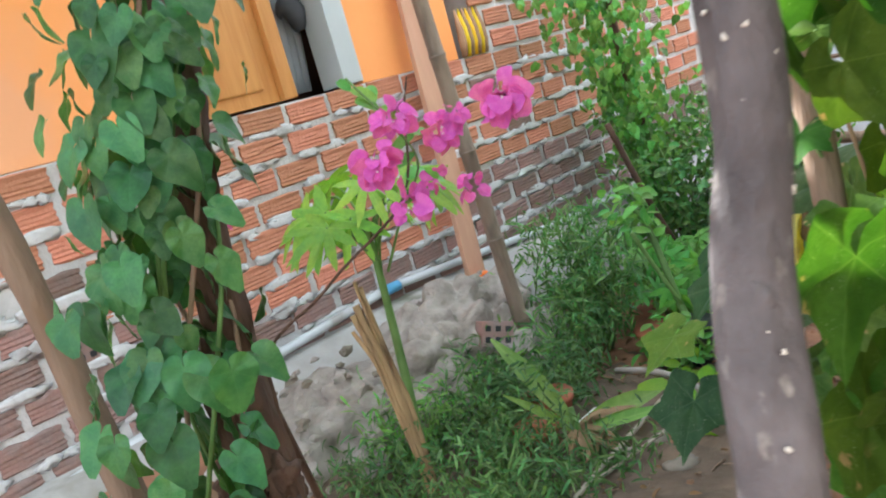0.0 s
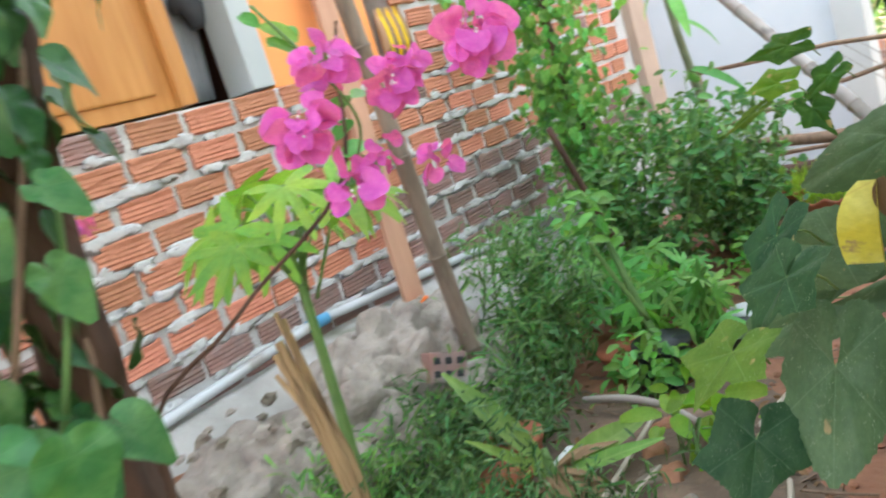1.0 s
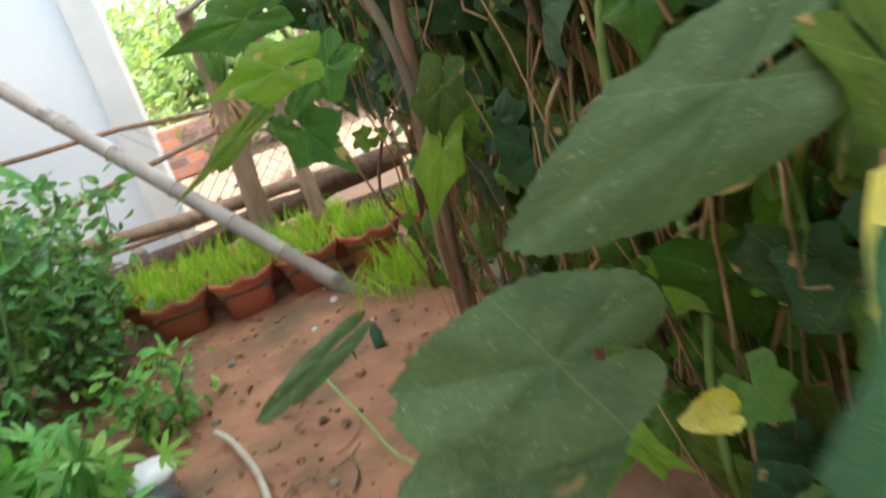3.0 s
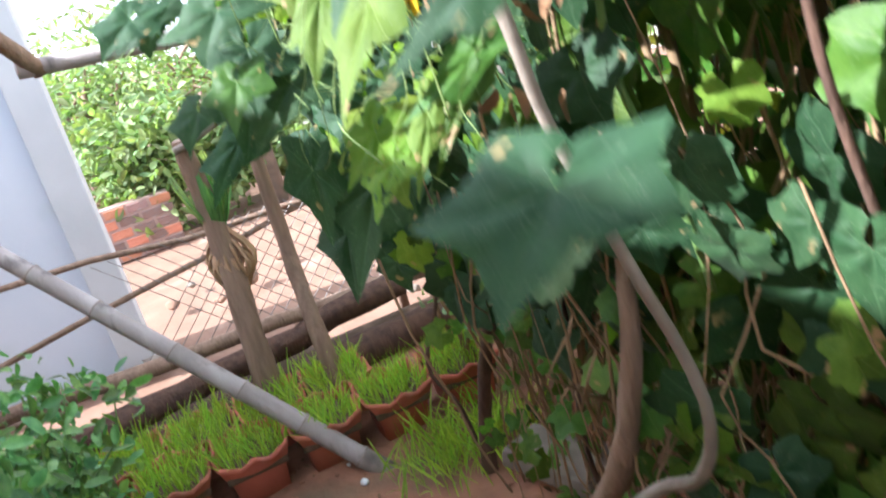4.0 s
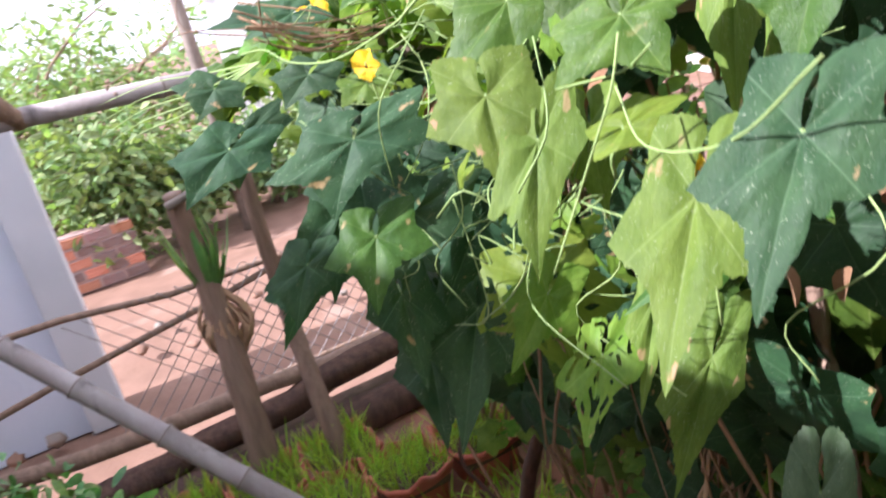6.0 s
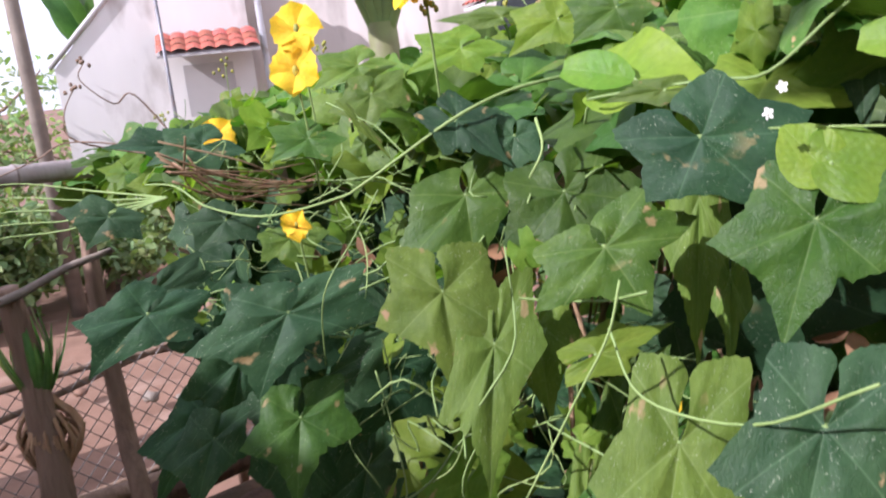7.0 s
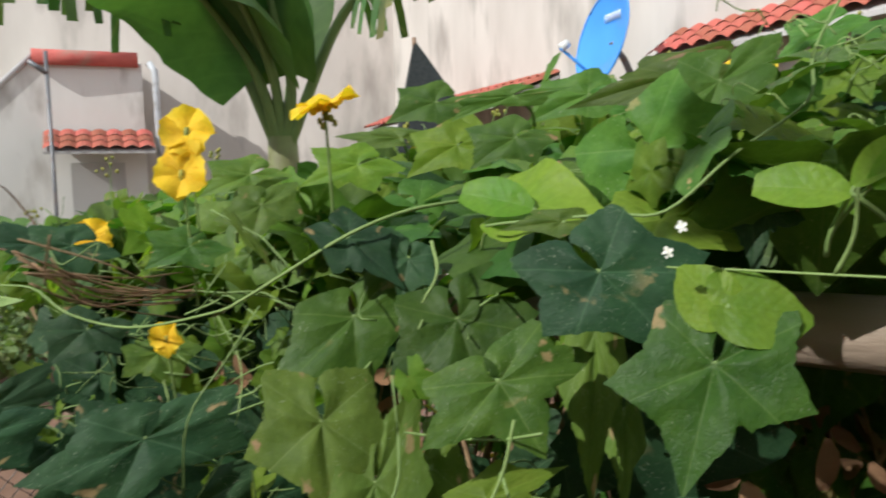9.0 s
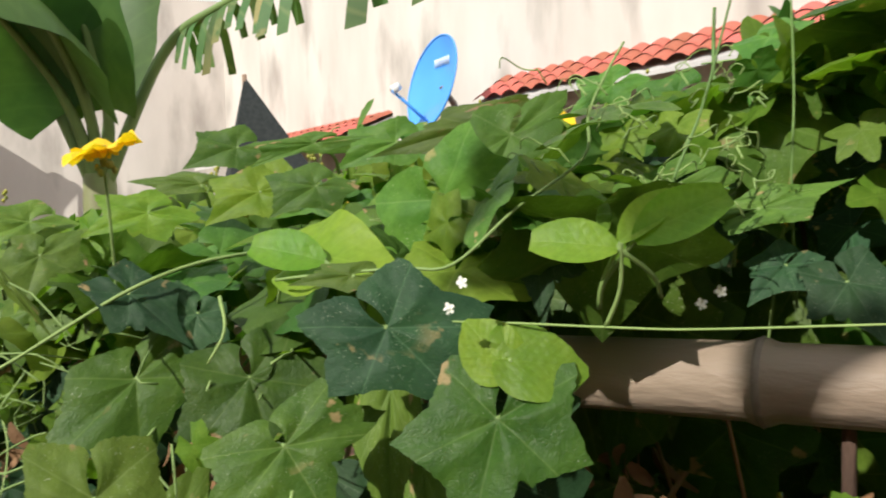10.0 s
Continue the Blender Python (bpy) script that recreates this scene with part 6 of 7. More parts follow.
for k in range(8):
    a = k * 0.8
    part("limb", Shape().tube(wander((0.85, -1.3, 1.98), (0.8 + 0.9 * math.cos(a), -1.25 + 0.5 * math.sin(a), 2.5), 4, 0.05, cw), [0.03, 0.025, 0.02, 0.015, 0.01], 6), BARK, trunk)
for k in range(9):
    a = k * 2.2
    part("burl", Shape().add(*lump((0.705 + 0.045 * math.cos(a), -1.24 + 0.045 * math.sin(a), 0.60 + 0.035 * math.sin(k * 1.7)), 0.026, k * 3.7, (1, 1, 1.2), 3, 0.9)), BARK, trunk)
creeper = thing("creeper", (0.62, -1.2, 0.5), "climbing creeper with glossy heart-shaped leaves on the trunk", "creeper")
heart_meshes = [data_mesh("leaf", d, HEART) for d in HEART_DATA]
cr = random.Random(5)
for k in range(380):
    z = cr.uniform(0.42, 1.75)
    a = cr.uniform(0, 6.3)
    r = 0.045 + abs(cr.gauss(0, 0.055))
    cx = 0.66 + 0.22 * (z - 1.07)
    p = Vector((cx + r * math.cos(a), -1.28 + r * math.sin(a), z))
    out = Vector((math.cos(a), math.sin(a), 0.0))
    piece("leaf", cr.choice(heart_meshes), frame_of(p, out * 0.45 + Vector((cr.gauss(0, 0.3), cr.gauss(0, 0.3), -1)), out + Vector((-0.25, -0.55, 0.5)), cr.uniform(0.035, 0.072)), creeper)
for k in range(7):
    pts = [(0.60 + 0.035 * q + 0.05 * math.cos(q * 1.1 + k), -1.26 + 0.05 * math.sin(q * 1.1 + k), 0.4 + q * 0.2) for q in range(8)]
    part("runner", Shape().tube(smooth_path(pts, 4), 0.004, 6), STICK if k % 2 else STEM, creeper)
pole("leaning_post", [(0.58, -1.12, 0.05), (0.565, -1.07, 0.60), (0.56, -1.0, 1.0), (0.55, -0.92, 1.35)], [0.028, 0.028, 0.027, 0.026], TANWOOD, "tan peeled wooden post leaning by the wall")
ytr = thing("young_tree", (0.45, -2.18, -0.12), "smooth grey young tree trunk with pale lichen spots", "young tree")
trunk_line = smooth_path([(0.45, -2.18, -0.12), (0.52, -2.17, 0.5), (0.555, -2.17, 0.87), (0.60, -2.16, 1.01), (0.62, -2.17, 1.16), (0.66, -2.17, 1.6)], 10)
part("trunk", Shape().tube(trunk_line, list(np.interp(np.linspace(0, 1, 51), (0, 0.3, 0.7, 1), (0.028, 0.025, 0.0225, 0.021))), 20, True, 0.22), GREYBARK, ytr)
LICHEN = material("pale_lichen", (0.62, 0.56, 0.48), (0.48, 0.42, 0.36), 30, 0.9, 0.5, 90)
tq = random.Random(77)
for k in range(46):
    c = trunk_line[tq.randint(18, 48)] + Vector((0, 0, tq.uniform(-0.02, 0.02)))
    a = tq.gauss(-2.45, 0.75) if k % 3 else tq.gauss(-1.9, 0.35)
    o = Vector((math.cos(a), math.sin(a), 0))
    part("lichen_patch", Shape().add(*lump(c + o * 0.0222, tq.uniform(0.0006, 0.002), k * 1.9, (1, 1, tq.uniform(0.8, 1.8)), 2, 0.6)), LICHEN, ytr)
for z in (0.62, 0.98, 1.24):
    c = min(trunk_line, key=lambda p: abs(p.z - z))
    part("knot", Shape().add(*lump(c + Vector((-0.017, -0.008, 0)), 0.009, z * 9, (1, 1, 1.3), 3, 0.4)), GREYBARK, ytr)
gbr = thing("grey_branch", (1.05, -2.06, -0.12), "brown branch wound by a vine behind the grey trunk", "branch")
part("stem", Shape().tube(smooth_path([(1.05, -2.06, -0.12), (1.06, -2.05, 0.5), (1.08, -2.04, 0.94), (1.1, -2.03, 1.14), (1.12, -2.0, 1.5)], 6), list(np.linspace(0.02, 0.014, 25)), 12, True, 0.4), STICK, gbr)
for k in range(9):
    z = 0.55 + 0.1 * k
    a = tq.uniform(2.4, 4.4)
    p = Vector((1.06 + 0.04 * (z - 0.5), -2.045, z))
    e = p + Vector((math.cos(a) * 0.07, math.sin(a) * 0.07, 0.05))
    part("twig", Shape().tube(smooth_path([p, (p + e) / 2 + Vector((0, 0, 0.01)), e], 3), 0.0022, 5), STEM, gbr)
    piece("leaf", tq.choice(LEAF_MESHES["gourd"]), frame_of(e, (math.cos(a), math.sin(a), -0.7), (-0.6, -0.3, 0.7), tq.uniform(0.035, 0.06)), gbr)
for pts, r in (([(0.78, -1.17, 0.5), (0.84, -1.12, 0.75), (0.78, -1.15, 1.0), (0.74, -1.16, 1.2)], 0.007), ([(1.0, -1.0, -0.13), (0.92, -1.05, 0.3), (0.83, -1.12, 0.7), (0.80, -1.15, 0.85)], 0.008)):
    solid("liana", Shape().tube(smooth_path(pts, 5), r, 7), BARK, pts[0], "thin dark woody liana beside the trunk", "liana", "lianas on the trunk")

# ---- bougainvillea ----
boug = thing("bougainvillea", (1.25, -1.05, -0.12), "bougainvillea branch with magenta bracts", "bougainvillea")
bm_meshes = [data_mesh("bract", d, BRACT) for d in BRACT_DATA]
small_meshes = [data_mesh("leaf", d, SHRUB_LIGHT) for d in OVATE_DATA]
br = random.Random(3)
part("branch", Shape().tube(smooth_path([(0.80, -1.15, 0.08), (0.82, -1.12, 0.7), (0.95, -1.22, 0.86), (1.06, -1.36, 0.98), (1.12, -1.36, 1.12), (1.17, -1.34, 1.18)], 5), list(np.linspace(0.0035, 0.002, 26)), 7), BARK, boug)
part("branch", Shape().tube(smooth_path([(1.04, -1.35, 0.95), (1.06, -1.42, 1.03), (1.03, -1.43, 1.10), (0.98, -1.40, 1.2)], 5), 0.002, 6), STEM, boug)
BLOOMS = ((0.97, -1.43, 1.06, 0.042, 14), (1.02, -1.44, 1.12, 0.034, 9), (1.17, -1.54, 1.11, 0.045, 15), (1.09, -1.47, 1.08, 0.036, 9), (1.00, -1.44, 0.98, 0.040, 8), (1.06, -1.45, 1.01, 0.028, 5), (1.10, -1.49, 0.98, 0.028, 5), (1.11, -1.48, 1.10, 0.030, 6), (0.97, -1.48, 1.12, 0.028, 5), (0.83, -1.19, 1.02, 0.022, 3))
for x, y, z, r, k in BLOOMS:
    for i in range(k * 2):
        d = Vector((br.gauss(0, 1), br.gauss(0, 1), br.gauss(0, 0.8))).normalized()
        p = Vector((x, y, z)) + d * r * 0.55
        piece("bract", br.choice(bm_meshes), frame_of(p, d + Vector((0, 0, -0.5)), Vector((br.gauss(-0.6, 0.6), br.gauss(-0.6, 0.6), br.gauss(0.2, 0.6))), r * br.uniform(0.45, 0.8)), boug)
    for i in range(3 if k > 7 else 0):
        c = Vector((x, y, z)) + Vector((-0.6 * r + 0.006 * i, -0.5 * r + 0.005 * (i % 2), br.uniform(-0.3, 0.3) * r))
        part("floret", Shape().add(*lump(c, 0.0018, i, (1, 1, 1), 1, 0.2)), WHITE_PETAL, boug, "tiny white floret")
for x, y, z in ((1.10, -1.38, 1.05), (1.13, -1.36, 1.08), (1.12, -1.37, 1.02), (1.07, -1.40, 1.0), (1.16, -1.33, 1.0), (1.03, -1.40, 1.14), (1.05, -1.38, 1.16), (1.0, -1.38, 1.18), (1.09, -1.37, 0.98)):
    for i in range(2):
        piece("leaf", br.choice(small_meshes), frame_of((x, y, z), (br.gauss(0, 1), br.gauss(0, 1), br.gauss(-0.2, 0.5)), (-0.5, -0.6, 0.6), br.uniform(0.03, 0.05)), boug)

# ---- papaya sapling and broken stump ----
pap = thing("papaya_sapling", (1.72, -0.75, -0.12), "young papaya with bright yellow-green lobed leaves", "papaya")
part("stem", Shape().tube(smooth_path([(1.40, -0.76, 0.08), (1.42, -0.755, 0.25), (1.45, -0.74, 0.45), (1.49, -0.71, 0.72), (1.50, -0.70, 0.84)], 5), list(np.linspace(0.018, 0.008, 21)), 9), STEM, pap)
pmesh = [data_mesh("leaf", d, PAPAYA) for d in PAPAYA_DATA]
for k in range(13):
    a = k * 2.4
    r, z = 0.10 + 0.05 * (k % 3), 0.86 + 0.03 * (k % 4)
    e = Vector((1.5 + r * math.cos(a), -0.70 + r * math.sin(a), z + 0.02))
    part("leaf_stalk", Shape().tube(smooth_path([(1.505, -0.70, 0.70 + 0.012 * k), (1.5 + 0.5 * r * math.cos(a), -0.70 + 0.5 * r * math.sin(a), z), tuple(e)], 3), 0.0035, 5), STEM, pap)
    piece("leaf", br.choice(pmesh), frame_of(e, (math.cos(a), math.sin(a), -0.5), (-0.3, -0.4, 0.9), br.uniform(0.13, 0.18)), pap)
for a, b in (((1.50, -0.70, 0.74), (1.32, -0.88, 0.84)), ((1.51, -0.70, 0.76), (1.62, -0.62, 0.90)), ((1.52, -0.71, 0.70), (1.66, -0.70, 0.86))):
    part("leaf_stalk", Shape().tube([a, b], 0.004, 6), STEM, pap)
SPLIT = material("split_tan_wood", (0.42, 0.28, 0.14), (0.24, 0.15, 0.08), 9, 0.85, 0.7, 40, stains=(0.14, 0.09, 0.05), stain_scale=8, stretch=(3, 3, 0.4))
stump = thing("broken_stump", (1.36, -0.82, 0.08), "split tan broken stump leaning in the weeds", "stump")
for dx, top, r in ((0.0, 0.66, 0.013), (0.022, 0.70, 0.010), (-0.014, 0.64, 0.010), (0.012, 0.72, 0.007), (-0.026, 0.60, 0.006)):
    part("splinter", Shape().tube(smooth_path([(1.36 + dx * 0.2, -0.82, 0.08), (1.37 + dx * 0.6, -0.80 - dx * 0.3, 0.28), (1.37 + dx, -0.765, 0.5), (1.37 + dx * 1.3, -0.725, top)], 4), list(np.linspace(r, r * 0.8, 13)), 8, True, 0.9), SPLIT, stump)

# stake, plank and pipe beside it
bamboo("bamboo_stake", (2.21, -0.54, 0.02), (2.11, -0.50, 2.2), 0.029, 0.32, STAKE, "brown weathered bamboo stake standing in the bed", first=0.8)
solid("wooden_plank", Shape().box(-0.05, -0.012, 0, 0.05, 0.012, 1.75, 0.003, Matrix.Translation((2.42, -0.16, 0.36)) @ Euler((radians(-5), radians(7), 0)).to_matrix().to_4x4()), PLANK, (2.42, -0.16, 0.36), "pinkish brown plank leaning on the brick wall", "plank", smooth=False)
solid("plastic_tip", Shape().box(2.375, -0.22, 0.362, 2.435, -0.18, 0.385, 0.006), ORANGE_PLASTIC, (2.405, -0.2, 0.36), "bright orange plastic scrap at the plank foot", "scrap")


# ---- shrubs of the bed ----
def shrub(name, c, r, h, n, size, data, mat, label, category, stems=10, seed=1, lean=(0, 0), low=0.15, stem_mat=STEM):
    q = random.Random(seed)
    x, y = c
    z0 = ground_height(x, y)
    t = thing(name, (x, y, z0), label, category)
    tips = []
    for i in range(stems):
        a, k = q.uniform(0, 6.3), q.uniform(0.3, 1)
        e = (x + lean[0] + r * k * math.cos(a), y + lean[1] + r * k * math.sin(a), z0 + h * q.uniform(0.65, 1.0))
        pts = wander((x + 0.04 * math.cos(a), y + 0.04 * math.sin(a), z0 - 0.01), e, 6, 0.03, q)
        part("stem", Shape().tube(pts, list(np.linspace(0.006, 0.0025, 7)), 5), stem_mat, t)
        tips += [p for p in pts if p.z > z0 + h * low]
    lf = Shape()
    def spot():
        p = q.choice(tips) + Vector((q.gauss(0, 0.05), q.gauss(0, 0.05), q.gauss(0, 0.045)))
        return tuple(p) if p.z > z0 + 0.02 else None
    scatter(lf, data, int(n * 1.15), spot, size, lambda p: (p[0] - x - 0.15, p[1] - y - 0.2, 0.5), q, 0.5)
    part("foliage", lf, mat, t, kind="stuff")
    return t


shrub("rose_bush", (3.55, -0.62), 0.36, 0.95, 1300, 0.05, SMALL_DATA, SHRUB, "bushy dark green rose shrub in the bed", "shrub", 22, 1)
shrub("rose_bush", (4.05, -0.85), 0.36, 0.80, 1300, 0.05, SMALL_DATA, SHRUB, "dense dark green shrub before the white wall", "shrub", 22, 2)
shrub("rose_bush", (3.70, -0.35), 0.30, 1.0, 700, 0.045, SMALL_DATA, SHRUB_LIGHT, "light green shrub by the brick wall", "shrub", 16, 3)
shrub("cassava_plant", (3.05, -0.72), 0.26, 0.36, 90, 0.11, PAPAYA_DATA, SHRUB_LIGHT, "low plant with bright green divided leaves", "plant", 12, 4, low=0.5)
shrub("cassava_plant", (2.86, -0.95), 0.2, 0.30, 60, 0.09, PAPAYA_DATA, SHRUB_LIGHT, "low plant with bright green divided leaves", "plant", 10, 5, low=0.5)
shrub("marigold_bush", (2.62, -0.55), 0.26, 0.62, 1900, 0.05, LANCE_DATA, SHRUB, "feathery dark green marigold bush", "bush", 22, 6)
shrub("marigold_bush", (2.34, -0.66), 0.16, 0.34, 600, 0.045, LANCE_DATA, SHRUB, "feathery dark green marigold bush", "bush", 14, 7)
shrub("marigold_bush", (1.72, -0.70), 0.24, 0.24, 900, 0.045, LANCE_DATA, WEED, "low feathery green weeds", "bush", 14, 8)
shrub("marigold_bush", (1.52, -0.62), 0.2, 0.22, 600, 0.04, LANCE_DATA, SHRUB_LIGHT, "low feathery green weeds by the footing", "bush", 12, 9)
shrub("weed", (2.02, -1.30), 0.10, 0.14, 22, 0.075, OVATE_DATA, BEAN, "broad-leaved light green weed", "weed", 6, 10, low=0.6)
shrub("marigold_bush", (2.10, -0.72), 0.16, 0.2, 500, 0.042, LANCE_DATA, WEED, "low feathery green weeds", "bush", 12, 31)
shrub("marigold_bush", (2.05, -0.55), 0.16, 0.2, 400, 0.04, LANCE_DATA, SHRUB_LIGHT, "low feathery green weeds by the heap", "bush", 10, 32)
shrub("weed", (1.35, -1.05), 0.16, 0.22, 300, 0.04, LANCE_DATA, SHRUB, "dark green weed under the sapling", "weed", 8, 12)
shrub("weed", (3.55, -1.1), 0.16, 0.25, 200, 0.05, SMALL_DATA, SHRUB_LIGHT, "green weed at the edge of bare soil", "weed", 8, 13)
shrub("garden_shrub", (4.35, -0.75), 0.3, 0.48, 420, 0.075, OVATE_DATA, SHRUB, "leafy green shrub beside the leaning bamboo", "shrub", 16, 14)

for k, (x, y, r, h, n, mat) in enumerate(((1.55, -0.95, 0.2, 0.2, 700, WEED), (1.95, -0.72, 0.2, 0.22, 700, WEED), (1.25, -0.75, 0.2, 0.2, 600, WEED), (1.45, -1.1, 0.18, 0.16, 400, WEED), (1.65, -1.15, 0.16, 0.12, 300, WEED), (1.1, -1.0, 0.2, 0.15, 400, WEED))):
    shrub("low_weed", (x, y), r, h, int(n * 0.8), 0.036, LANCE_DATA, mat, "low dark green weeds covering the bed", "weed", 12, 60 + k)

shrub("low_weed", (2.48, -0.96), 0.1, 0.13, 200, 0.045, SMALL_DATA, SHRUB_LIGHT, "green weed leaves around the pots", "weed", 8, 90)

# creeper-covered pole
vp = thing("creeper_pole", (3.62, -0.42, -0.1), "leaning pole covered in a thick green creeper", "creeper")
part("pole", Shape().tube(smooth_path([(3.74, -0.42, -0.12), (3.64, -0.41, 0.4), (3.53, -0.40, 0.9), (3.48, -0.40, 1.5)], 4), 0.022, 8), BARK, vp)
lf = Shape()
q9 = random.Random(21)
def vp_spot():
    z = q9.uniform(0.2, 1.65)
    w = (0.06 + 0.16 * max(0.0, min(1.0, (z - 0.5) / 0.7)))
    return (3.62 - 0.1 * z + q9.gauss(0, w * 0.6) - 0.06 * z, -0.41 + q9.gauss(0, w * 0.6), z)
scatter(lf, HEART_DATA, 900, vp_spot, 0.042, lambda p: (-0.6, -0.7, 0.5), q9, 0.45, lambda p: (q9.gauss(0, 0.4), q9.gauss(0, 0.4), -1))
part("foliage", lf, SHRUB_LIGHT, vp, kind="stuff")
lf = Shape()
scatter(lf, HEART_DATA, 300, vp_spot, 0.038, lambda p: (-0.6, -0.7, 0.5), q9, 0.5, lambda p: (q9.gauss(0, 0.4), q9.gauss(0, 0.4), -1))
part("foliage", lf, SHRUB, vp, kind="stuff")
solid("pole_in_bed", Shape().tube(smooth_path([(3.45, -0.62, -0.12), (3.25, -0.55, 0.35), (3.1, -0.5, 0.8)], 5), 0.014, 7), BARK, (3.45, -0.62, -0.12), "dark leaning stick among the shrubs", "stick")

# yellow-stemmed young tree in its pot
yt = thing("young_tree", (2.60, -0.96, -0.1), "young tree with a yellow-green forked stem", "young tree")
part("stem", Shape().tube(smooth_path([(2.62, -0.97, 0.0), (2.66, -0.9, 0.2), (2.72, -0.82, 0.4), (2.70, -0.78, 0.52)], 5), list(np.linspace(0.016, 0.010, 16)), 8), STEM, yt)
part("branch", Shape().tube(smooth_path([(2.64, -0.93, 0.15), (2.60, -0.86, 0.35), (2.56, -0.84, 0.46)], 5), 0.008, 7), STEM, yt)
lf = Shape()
scatter(lf, SMALL_DATA, 60, lambda: (2.68 + q9.gauss(0, 0.06), -0.80 + q9.gauss(0, 0.06), q9.uniform(0.4, 0.62)), 0.06, lambda p: (-0.5, -0.6, 0.6), q9, 0.5)
part("foliage", lf, SHRUB_LIGHT, yt, kind="stuff")
# strap-leaved plant
gz = ground_height(1.78, -1.0)
sp = thing("strap_plant", (1.78, -1.0, gz), "plant with long pale ribbed strap leaves", "plant")
for a, b, wdt in (((1.80, -0.99, gz + 0.06), (1.86, -0.70, 0.37), 0.16), ((1.80, -1.0, gz + 0.05), (2.05, -1.16, 0.14), 0.22), ((1.79, -1.0, gz + 0.04), (1.62, -0.95, 0.30), 0.12), ((1.80, -1.01, gz + 0.04), (1.9, -1.25, 0.16), 0.14)):
    v = Vector(b) - Vector(a)
    part("leaf", Shape().leaf(blade_leaf(q9, wdt, 9, 0.2, 0.12), frame_of(a, v, (-0.4, -0.5, 0.8), v.length)), STRAP, sp)
part("stem", Shape().tube([(1.77, -1.0, gz - 0.01), (1.79, -1.0, gz + 0.05), (1.80, -0.99, gz + 0.12)], [0.02, 0.016, 0.008], 8), STEM, sp)
dr = Shape()
scatter(dr, LANCE_DATA, 26, lambda: (1.79, -1.0, gz + 0.06), 0.16, lambda p: (0, 0, 1), q9, 0.4)
part("dry_leaves", dr, DRY, sp, "brown dry leaves", kind="stuff")
# small pale tree by the white wall
gt = thing("young_tree", (4.55, -0.62, -0.12), "slim young tree with a pale green trunk by the white wall", "young tree")
part("stem", Shape().tube(smooth_path([(4.62, -0.64, -0.13), (4.55, -0.62, 0.5), (4.45, -0.6, 1.0), (4.42, -0.58, 1.6), (4.45, -0.55, 2.2)], 5), list(np.linspace(0.028, 0.014, 21)), 9), material("green_grey_bark", (0.24, 0.26, 0.16), (0.17, 0.18, 0.11), 12, 0.8, 0.3, 50), gt)
for e in ((4.7, -0.8, 1.05), (4.3, -0.7, 1.2), (4.55, -0.35, 1.3), (4.5, -0.9, 0.8)):
    part("leaf", Shape().leaf(blade_leaf(q9, 0.22, 8, 0.2, 0.35), frame_of((4.47, -0.6, e[2]), Vector(e) - Vector((4.47, -0.6, e[2] + 0.12)), (-0.5, -0.2, 0.8), 0.3)), SHRUB_LIGHT, gt)

# ---- houses behind the trellis ----
def facade(name, a, b, z0, z1, depth, mat, label):
    a, b = Vector((*a, 0)), Vector((*b, 0))
    d = (b - a).normalized()
    nrm = Vector((d.y, -d.x, 0))
    s = Shape()
    vs = [a, b, b + nrm * depth, a + nrm * depth]
    vs = [Vector((v.x, v.y, z)) for z in (z0, z1) for v in vs]
    s.add(vs, [(3, 2, 1, 0), (4, 5, 6, 7), (0, 1, 5, 4), (1, 2, 6, 5), (2, 3, 7, 6), (3, 0, 4, 7)])
    return solid(name, s, mat, tuple((a + b) / 2 + Vector((0, 0, z0))), label, "wall", kind="structure", smooth=False)


facade("wall_house_long", (10.6, -8.78), (-2.0, -4.32), -0.2, 5.2, -0.3, PLASTER, "tall stained cream plaster wall of the house behind")
facade("wall_house_far", (14.2, -4.5), (10.6, -8.78), -0.2, 4.6, -0.3, PLASTER, "cream plaster wall at the back of the yard")


def tile_roof(name, a, b, z, out, drop, rows, label):
    """A tiled awning: board below, then rows of overlapping rounded tiles."""
    a, b = Vector((*a, z)), Vector((*b, z))
    d = (b - a).normalized()
    nrm = Vector((-d.y, d.x, 0))
    if nrm.dot(Vector((2.2, -1.3, 0)) - a) < 0:
        nrm = -nrm
    fall = nrm * out - Vector((0, 0, drop))
    t = thing(name, tuple(a), label, "awning")
    s = Shape()
    up = Vector((0, 0, 0.03))
    vs = [a - up * 2, b - up * 2, b + fall - up * 2, a + fall - up * 2, a - up, b - up, b + fall - up, a + fall - up]
    s.add(vs, [(3, 2, 1, 0), (4, 5, 6, 7), (0, 1, 5, 4), (1, 2, 6, 5), (2, 3, 7, 6), (3, 0, 4, 7)])
    part("board", s, GREYWALL, t, smooth=False)
    n = max(2, int((b - a).length / 0.16))
    w = (b - a).length / n
    base = Shape()
    for i in range(7):
        q = i / 6
        x, z0 = (q - 0.5) * w * 1.06, 0.035 * math.sin(math.pi * q)
        for k, y in ((0, 0.0), (1, 1.0)):
            base.v.append(d * x + fall * (y / rows * 1.12) + Vector((0, 0, z0 + 0.012 * k)))
            base.uv.append((q, y))
    base.f = [(i * 2, i * 2 + 1, i * 2 + 3, i * 2 + 2) for i in range(6)]
    me = base.mesh("tile")
    me.materials.append(TILE)
    for r in range(rows):
        for i in range(n):
            o = new("tile", me)
            o.parent = t
            o.location = d * (w * (i + 0.5)) + fall * (r / rows)
    return t


